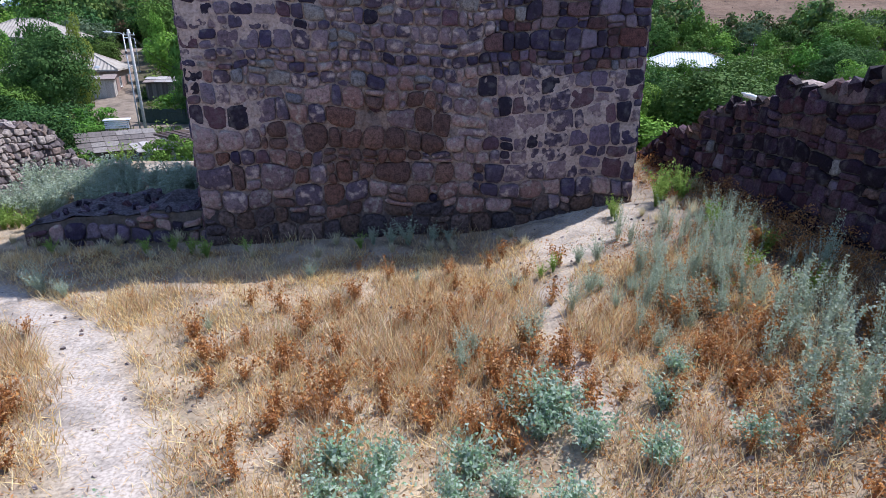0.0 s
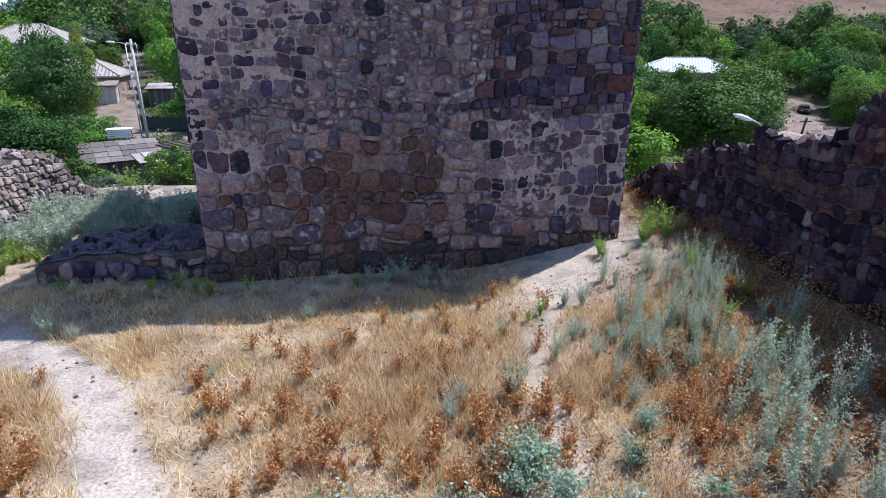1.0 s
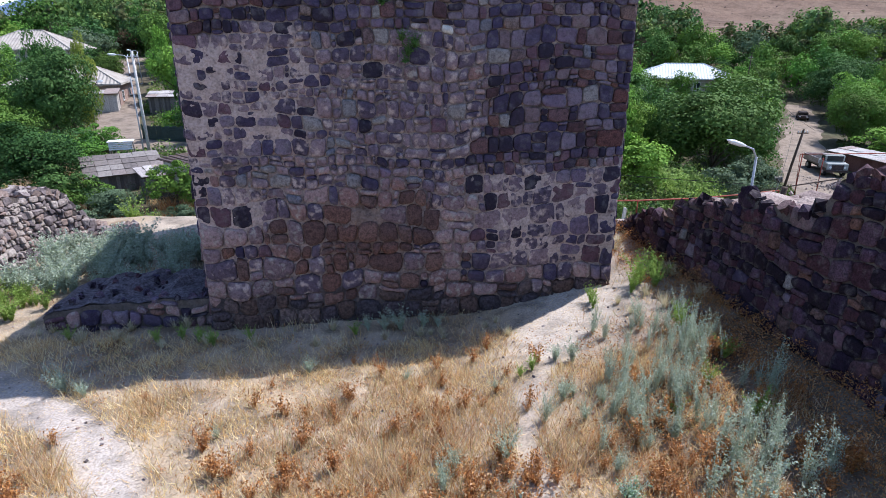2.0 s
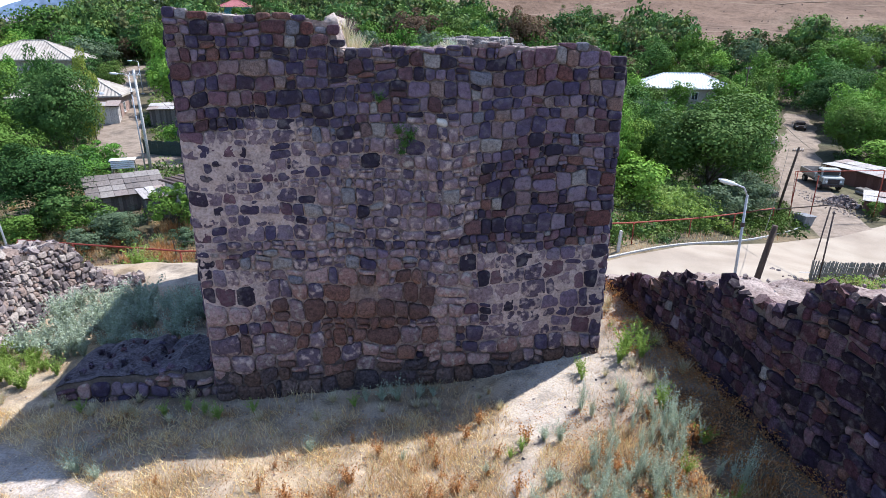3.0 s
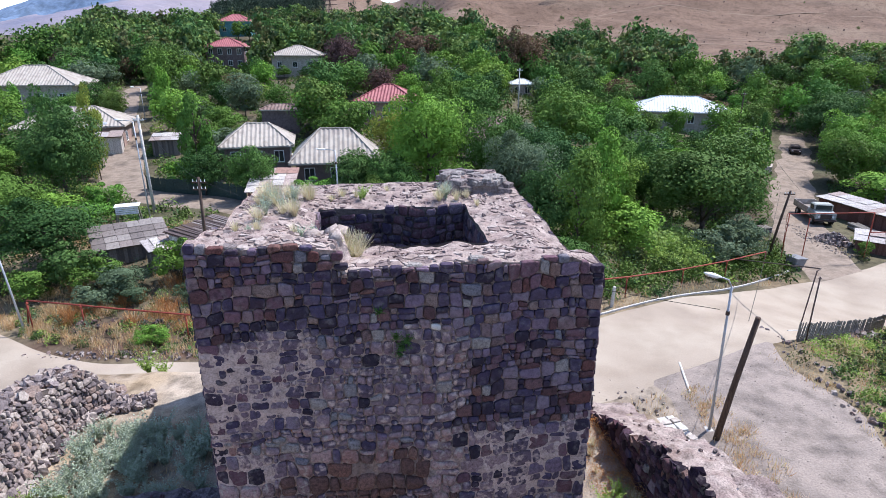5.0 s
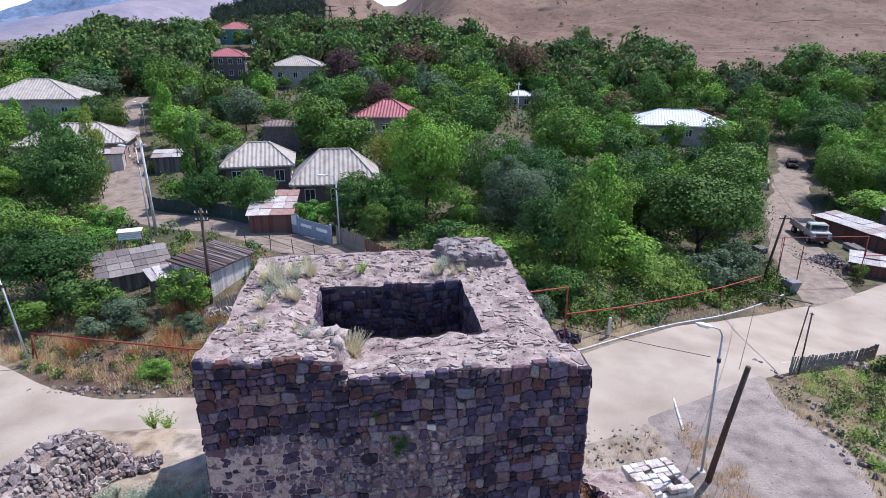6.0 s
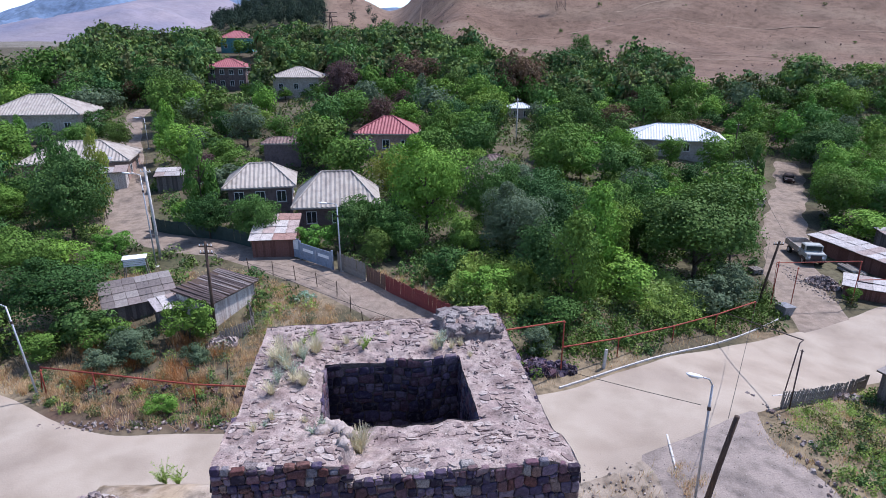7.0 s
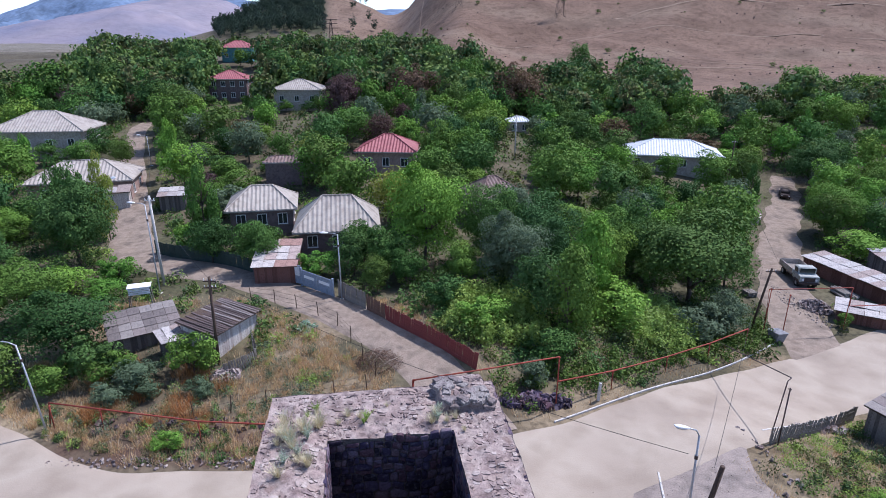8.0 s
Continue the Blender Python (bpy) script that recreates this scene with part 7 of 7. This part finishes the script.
def weeds(name, n, x0, x1, y0, y1, hue, size, top, label, lo=0.45, keep=None, per=60, rad=0.7, blade=False, spur=4.2):
    """Low growth in clumps: n clumps of leaves, kept off roads and buildings."""
    x, y = vr.uniform(x0, x1, n), vr.uniform(y0, y1, n)
    dm = np.minimum(near_line(x, y, MAIN) - np.where(x < -9, 3.6, 4.9), np.minimum(near_line(x, y, LANE) - 2.9, np.minimum(near_line(x, y, SIDE) - 3.4, near_line(x, y, SPUR) - spur)))
    pick = (dm > rad * 0.4) & (patchy(x * 0.45 + 3, y * 0.45) > lo) & (mound(x, y) < 0.04)
    for hx, hy, hr in HOUSES:
        pick &= np.hypot(x - hx, y - hy) > hr - 0.9
    if keep is not None:
        pick &= keep(x, y)
    x, y = x[pick], y[pick]
    c = np.repeat(np.arange(len(x)), per)
    r = rad * vr.uniform(0.5, 1.3, len(x))
    d = vr.normal(size=(len(c), 3))
    d /= np.linalg.norm(d, axis=1)[:, None]
    k = vr.rand(len(c)) ** 0.4
    px, py = x[c] + d[:, 0] * r[c] * k, y[c] + d[:, 1] * r[c] * k
    hgt = top * vr.uniform(0.4, 1.2, len(x))
    z = ground(px, py) + 0.02 + np.abs(d[:, 2]) * k * hgt[c]
    q = leaf_quads(np.stack([px, py, z], 1), d + vr.normal(size=(len(c), 3)) * 0.7 + np.array([0, 0, 0.5]), size * vr.uniform(0.5, 1.4, len(c)), vr, 2.0)
    if blade:
        q = blades(px, py, ground(px, py) - 0.02, hgt[c] * vr.uniform(0.4, 1.1, len(c)), size * vr.uniform(0.3, 0.8, len(c)), vr.uniform(0.1, 0.7, len(c)), vr)
    tagged(new(name, quads(name, q, LEAF[hue])), label, "plants", kind="stuff")


visible = lambda x, y: np.abs(x) < 0.85 * y + 4
weeds("garden_plants", 1500, -60, 60, 44, 84, "woods", 0.17, 1.3, "low green garden growth under the trees", 0.2, visible, 60, 1.1)
weeds("hedge_growth", 2300, -125, 125, 80, 190, "woods", 0.3, 1.6, "green undergrowth between the gardens", 0.2, visible, 26, 1.6)
weeds("slope_shrubs", 420, -80, 30, 108, 200, "woods", 0.3, 2.4, "low shrubs and young trees on the village slope", 0.15, visible, 60, 1.6)
weeds("lush_plants", 420, -50, 58, 44, 100, "lush", 0.16, 0.9, "fresh green garden plants", 0.45, visible, 50, 0.9)
weeds("bean_rows", 130, 18, 24.5, 49.0, 56, "bean", 0.13, 2.4, "pale yellow-green climbing beans in the garden", 0.0, None, 130, 0.7)
weeds("vines", 120, 13, 25, 46.5, 58, "lush", 0.15, 2.0, "bright green vines and maize behind the fence", 0.0, None, 110, 1.0)
weeds("bank_foot", 130, -32, -5, 29.6, 36.5, "woods", 0.08, 0.7, "mixed green weeds at the foot of the bank", 0.0, None, 70, 0.5)
weeds("bank_sprigs", 260, -32, -5, 29.6, 36.5, "straw", 0.05, 0.6, "dry yellow weeds at the foot of the bank", 0.0, None, 70, 0.5, True)
weeds("garden_vines", 190, 1.0, 9.5, 43.5, 53, "lush", 0.14, 2.2, "bright green vines climbing behind the fence", 0.0, lambda x, y: near_line(x, y, LANE) > 4.2, 120, 0.9)
weeds("garden_growth", 330, -2, 17, 39, 60, "woods", 0.12, 1.2, "dark green growth under the garden trees", 0.0, lambda x, y: near_line(x, y, LANE) > 3.6, 70, 0.9)
weeds("plot_grass", 500, -15, -2, 37, 50, "straw", 0.04, 0.4, "dry yellow grass in the garden plot", 0.0, None, 60, 0.5, True)
weeds("plot_green", 60, -14, -3, 41, 50, "lush", 0.07, 0.4, "low green weeds in the garden plot", 0.45, None, 60, 0.6)
weeds("bank_weeds", 95, -26, -15, 33.8, 41, "rust", 0.06, 1.0, "rust-orange dry weeds on the roadside bank", 0.52, None, 130, 0.7, True)
weeds("bank_straw", 600, -34, 2, 31, 51, "straw", 0.06, 0.5, "dry yellow grass clumps on the roadside bank", 0.3, None, 80, 0.6, True)
weeds("bank_scrub", 150, -34, -8, 33, 44, "grey", 0.07, 1.0, "grey-green scrub on the roadside bank", 0.45, None, 120, 0.7)
weeds("bank_green", 110, -34, -8, 31, 46, "lush", 0.08, 0.6, "green weeds on the roadside bank", 0.5, None, 90, 0.7)
weeds("verge_growth", 260, 20.5, 42, 22, 38, "woods", 0.09, 0.9, "dense green plants behind the picket fence", 0.3, None, 80, 0.7)
weeds("verge_plants", 300, 21, 42, 22, 38, "lush", 0.07, 0.7, "green weeds behind the picket fence", 0.25, None, 80, 0.7)
weeds("pole_grass", 60, 13.0, 15.2, 17, 29, "straw", 0.05, 0.4, "dry grass round the leaning pole", 0.0, None, 70, 0.5, True, 1.4)
weeds("verge_straw", 220, 13, 42, 14, 38, "straw", 0.06, 0.35, "dry grass along the gravel verge", 0.3, None, 70, 0.6, True)
weeds("lawn", 420, 38.5, 51.5, 88.5, 99, "lush", 0.09, 0.35, "fresh green lawn and beds behind the low wall", 0.0, lambda x, y: y > 90.5 - 0.55 * (x - 42) + 1.0, 60, 0.8)
weeds("cabbages", 60, -12, -7.5, 45.3, 48.6, "teal", 0.16, 0.3, "blue-green cabbage patch in the garden plot", 0.0, None, 40, 0.35)
# dark hue puts the garden trees' shadow into the leaf colour
weeds("roadside_growth", 620, 3, 36, 35.5, 56, "dark", 0.13, 1.5, "green growth at the foot of the gardens, tree shade in its hue", 0.0, lambda x, y: (near_line(x, y, MAIN) < 9.5) & (near_line(x, y, MAIN) > 6.0), 80, 0.8)


def plant_mesh(kind, seed):
    """Stems with leaves along them."""
    rs = np.random.RandomState(seed)
    out = []
    stems, per, hgt, sprd, lf = dict(sage=(28, 24, 0.62, 0.6, 0.025), worm=(5, 100, 0.95, 0.45, 0.02), broad=(34, 26, 0.34, 0.95, 0.022), sagef=(34, 28, 0.62, 0.6, 0.016), dock=(13, 17, 0.4, 0.75, 0.021), spike=(15, 54, 0.8, 0.3, 0.013), tuft=(150, 0, 0.34, 0.9, 0))[kind]
    for _ in range(stems):
        a, s, h = rs.uniform(0, 6.283), sprd * rs.uniform(0.15, 1.0), hgt * rs.uniform(0.5, 1.1)
        t = np.linspace(0.15, 1, max(per, 2))
        X, Y, Zs = s * h * t ** 1.3 * np.cos(a), s * h * t ** 1.3 * np.sin(a), h * t * (1 - 0.25 * s * t)
        if per:
            P = np.stack([X, Y, Zs], 1) + rs.normal(size=(per, 3)) * (0.03 if kind == "broad" else (0.012 + 0.035 * (1 - t)[:, None] if kind in ("worm", "spike") else 0.018))
            out.append(leaf_quads(P, rs.normal(size=(per, 3)) + np.array([0, 0, 0.6]), lf * rs.uniform(0.6, 1.4, per), rs, 1.7))
        w = 0.004
        tip = np.array([X[-1], Y[-1], Zs[-1]])
        mid = np.array([X[len(t) // 2], Y[len(t) // 2], Zs[len(t) // 2]])
        o = np.array([rs.uniform(-0.03, 0.03), rs.uniform(-0.03, 0.03), -0.03])
        e = np.array([math.cos(a + 1.57) * w, math.sin(a + 1.57) * w, 0])
        out.append(np.array([[o - e, o + e, mid + e * 0.7, mid - e * 0.7], [mid - e * 0.7, mid + e * 0.7, tip + e * 0.3, tip - e * 0.3]]))
    return np.concatenate(out)


PLANTS = {}
for kind, hue in (("sage", "sage"), ("worm", "sage"), ("broad", "teal"), ("dock", "rust"), ("tuft", "hay"), ("sage", "lush"), ("sagef", "sage"), ("spike", "sage"), ("sage", "dark")):
    for v in range(4):
        PLANTS[kind, hue, v] = quads(kind, plant_mesh(kind, 50 + v), LEAF[hue])
PTEXT = dict(sage=("sagebrush", "silvery grey-green sagebrush on the dry mound", "shrub"), worm=("wormwood", "tall pale wormwood stalks beside the wall", "plant"), broad=("weed", "blue-green broad-leaved weed on bare earth", "plant"),
             dock=("dry_weed", "rust-brown dried dock weed in the grass", "plant"), tuft=("grass_tuft", "tuft of pale dry grass", "grass"), lush=("green_shrub", "fresh yellow-green bush at the tower's foot", "shrub"))


def plant(kind, x, y, s=1.0, hue=None, z=None, label=""):
    hue = hue or dict(sage="sage", worm="sage", broad="teal", dock="rust", tuft="hay", sagef="sage", spike="sage")[kind]
    name, text, cat = PTEXT["lush" if hue == "lush" else {"sagef": "sage", "spike": "worm"}.get(kind, kind)]
    ob = new(name, PLANTS[kind, hue, int(vr.randint(4))])
    ob.matrix_basis = pose(x, y, (gz(x, y) if z is None else z) - 0.01, vr.uniform(-6, 6), vr.uniform(-6, 6), vr.uniform(0, 360)) @ Matrix.Diagonal((s, s, s * vr.uniform(0.85, 1.15), 1))
    return tagged(ob, label or text, cat, name.replace("_", " ") + " plants")


for _ in range(52):
    py = vr.uniform(5.9, 9.2)
    plant("spike", 2.1 + (py - 5.9) * 0.22 + vr.rand() * 1.5, py, vr.uniform(0.45, 0.95))
for _ in range(14):
    plant("sagef", vr.uniform(1.9, 3.2), vr.uniform(5.6, 8.4), vr.uniform(0.4, 0.8))
for _ in range(34):
    py = vr.uniform(3.2, 8.5)
    plant("spike", 3.0 + 0.1 * py + vr.rand() * 0.9, py, vr.uniform(0.6, 1.05), label="tall pale wormwood in the boundary wall's shade")
for px, py, s in [(3.2, 4.4, 0.95), (3.35, 4.0, 0.9), (3.05, 3.8, 0.85), (3.4, 4.8, 0.9), (3.45, 5.3, 0.9), (2.95, 4.1, 0.8), (3.1, 5.0, 0.75), (3.5, 5.7, 0.85), (3.25, 4.15, 1.0)]:
    plant("worm", px, py, s)
for px, py, s in [(0.25, 4.0, 1.15), (-0.55, 3.55, 1.2), (-0.95, 3.75, 0.9), (0.1, 3.6, 1.0), (1.05, 4.75, 1.3), (0.85, 4.45, 1.0), (1.25, 4.2, 1.1), (0.98, 4.6, 1.2), (0.95, 3.5, 1.0), (1.75, 3.9, 1.0), (-0.88, 4.05, 1.2), (-0.5, 4.0, 1.1), (0.5, 3.75, 0.9), (2.0, 4.6, 0.8), (0.7, 4.9, 0.8), (2.55, 4.0, 0.9), (2.3, 5.1, 0.8), (-2.6, 3.4, 0.8)]:
    plant("broad", px, py, s)
for px, py, s in [(0.35, 5.9, 0.8), (1.0, 6.0, 0.9), (0.2, 5.5, 0.8), (-2.0, 8.25, 0.62), (-5.7, 7.75, 0.85), (-5.3, 7.6, 0.6), (1.6, 6.7, 0.7), (1.0, 7.6, 0.5), (-0.4, 8.0, 0.4), (2.0, 8.2, 0.6), (-2.9, 6.6, 0.4)]:
    plant("sagef", px, py, s)
for _ in range(210):
    k = vr.randint(6)
    cx, cy, sp = ((-1.3, 5.0, 0.6), (0.5, 5.0, 0.6), (2.6, 5.6, 0.8), (-0.5, 6.0, 2.4), (-1.0, 6.9, 0.9), (-4.6, 4.9, 0.5))[k]
    px, py = cx + vr.normal() * sp, cy + vr.normal() * sp * 0.7
    if -6 < px < 4.8 and 3 < py < 9.2 and float(near_line(np.array(px), np.array(py), PATH_A)) > 0.6:
        plant("dock", px, py, vr.uniform(0.4, 1.15))
for _ in range(60):
    plant("dock", vr.uniform(2.6, 5.0), vr.uniform(3.2, 8.8), vr.uniform(0.7, 1.3))
for px, py in [(-4.9, 5.4), (-5.2, 5.6), (-4.7, 5.1), (-5.6, 6.0), (-5.0, 6.4), (-4.3, 4.2), (-4.6, 4.5), (-4.1, 4.8), (-5.4, 5.0), (-3.0, 6.3), (-2.6, 7.3), (0.7, 8.6), (0.95, 8.9), (-0.8, 8.1), (-2.4, 5.3), (-5.2, 4.2)]:
    plant("dock", px, py, 0.9)
for px, py, s in [(4.05, 10.6, 1.25), (4.25, 10.3, 0.95), (3.8, 10.25, 0.8), (3.0, 10.1, 0.6), (4.4, 10.9, 0.9), (-6.6, 9.4, 0.5), (-4.5, 9.35, 0.5), (-4.2, 9.3, 0.55), (-8.9, 9.8, 0.8), (-8.4, 10.3, 0.7), (-8.9, 11.0, 0.7), (1.4, 7.9, 0.4)]:
    plant("sage", px, py, s, "lush")
for _ in range(20):
    plant("sage", vr.normal() * 0.5 - 8.9, vr.normal() * 0.5 + 11.0, vr.uniform(0.5, 0.9), "lush", label="fresh green herbs beside the fieldstone wall")
for px, py, s in [(4.1, 8.6, 0.8), (4.4, 7.6, 0.7), (3.9, 7.0, 0.6), (4.2, 6.2, 0.7), (3.3, 6.5, 0.5), (-3.3, 9.4, 0.5), (-1.4, 9.55, 0.45), (3.0, 9.9, 0.5), (-3.9, 9.2, 0.6), (-4.9, 9.2, 0.5), (1.6, 8.0, 0.45)]:
    plant("sage", px, py, s, "lush", label="low green herbs in the dry growth")
for px, py, s in [(-0.9, 9.75, 0.7), (-0.6, 9.8, 0.75), (-0.2, 9.85, 0.6), (0.1, 9.9, 0.5), (-1.2, 9.7, 0.5)]:
    plant("sage", px, py, s)
for _ in range(95):
    px, py = vr.uniform(-9.4, -5.0), vr.uniform(11.4, 14.4)
    if not in_tower(np.array(px), np.array(py), 0.3) and px > -9.5 - 0.2 * (py - 11.4):
        plant("sage", px, py, vr.uniform(0.7, 1.4))
for _ in range(40):
    px, py = vr.uniform(-9.0, 5.0), vr.uniform(9.0, 10.2)
    if not in_tower(np.array(px), np.array(py), 0.05):
        plant("tuft", px, py, vr.uniform(0.4, 0.8))
for _ in range(16):
    px, py = vr.uniform(4.0, 5.0), vr.uniform(9.5, 15.0)
    plant("tuft", px, py, vr.uniform(0.5, 0.9))
plant("sage", -9.9, 18.3, 1.5, "lush", label="green shrub on the edge of the mound")
plant("sage", -9.6, 18.6, 1.3, "lush", label="green shrub on the edge of the mound")


def on_tower(kind, u, v, s, hue=None):
    p = TOWER @ Vector((u, v, top_at(u, v) + 0.01))
    plant(kind, p.x, p.y, s, hue, p.z, "dry tuft rooted on the broken tower top" if kind == "tuft" else "small shrub rooted on the broken tower top")


for u, v, s in [(2.85, 1.3, 1.5), (3.0, 1.55, 1.4), (2.8, 1.0, 1.2), (2.95, 1.15, 1.2), (0.7, 3.6, 1.3), (1.5, 4.0, 1.2), (0.5, 5.6, 1.3), (1.7, 5.9, 1.2), (2.6, 6.6, 1.0), (5.3, 5.9, 1.2), (1.2, 4.2, 1.1), (1.0, 4.8, 1.2), (1.3, 5.6, 1.0), (0.9, 2.2, 0.8), (0.6, 1.5, 0.7), (2.3, 6.2, 0.7), (3.0, 6.4, 0.7), (5.5, 6.2, 1.1), (5.8, 5.9, 0.9), (6.1, 6.0, 0.8), (1.7, 2.0, 0.6), (3.9, 6.9, 0.6), (1.6, 6.8, 0.8), (6.3, 5.4, 0.6)]:
    on_tower("tuft", u, v, s)
for _ in range(11):
    on_tower("tuft", vr.uniform(0.4, 1.8), vr.uniform(3.8, 6.2), vr.uniform(0.8, 1.6))
for u, v, s, hue in [(0.8, 4.2, 0.9, "sage"), (1.4, 5.2, 0.8, "sage"), (3.2, 6.3, 0.7, "lush"), (1.6, 6.9, 0.7, "lush"), (5.5, 6.0, 0.8, "sage"), (2.1, 1.9, 0.6, "sage"), (1.2, 4.5, 0.75, "sage"), (0.9, 5.0, 0.8, "sage"), (3.1, 6.1, 0.5, "lush"), (1.3, 6.6, 0.5, "lush"), (5.6, 6.4, 0.6, "sage"), (0.8, 1.8, 0.4, "sage"), (1.9, 1.4, 0.45, "sage")]:
    on_tower("sage", u, v, s, hue)
# dark leaf hue stands in for the shade on these wall plants
for s, z, k in [(3.75, 4.72, 0.6), (3.85, 4.85, 0.55), (3.65, 4.95, 0.5), (3.35, 5.5, 0.4), (3.7, 4.6, 0.4)]:
    p = TOWER @ Vector((s, -0.03, z))
    ob = plant("sage", p.x, p.y, k, "dark", p.z, "small green plant growing from a wall joint, shade in its hue")
    ob.matrix_basis = pose(p.x, p.y, p.z, 55, 0, 8.5) @ Matrix.Diagonal((k, k, k, 1))
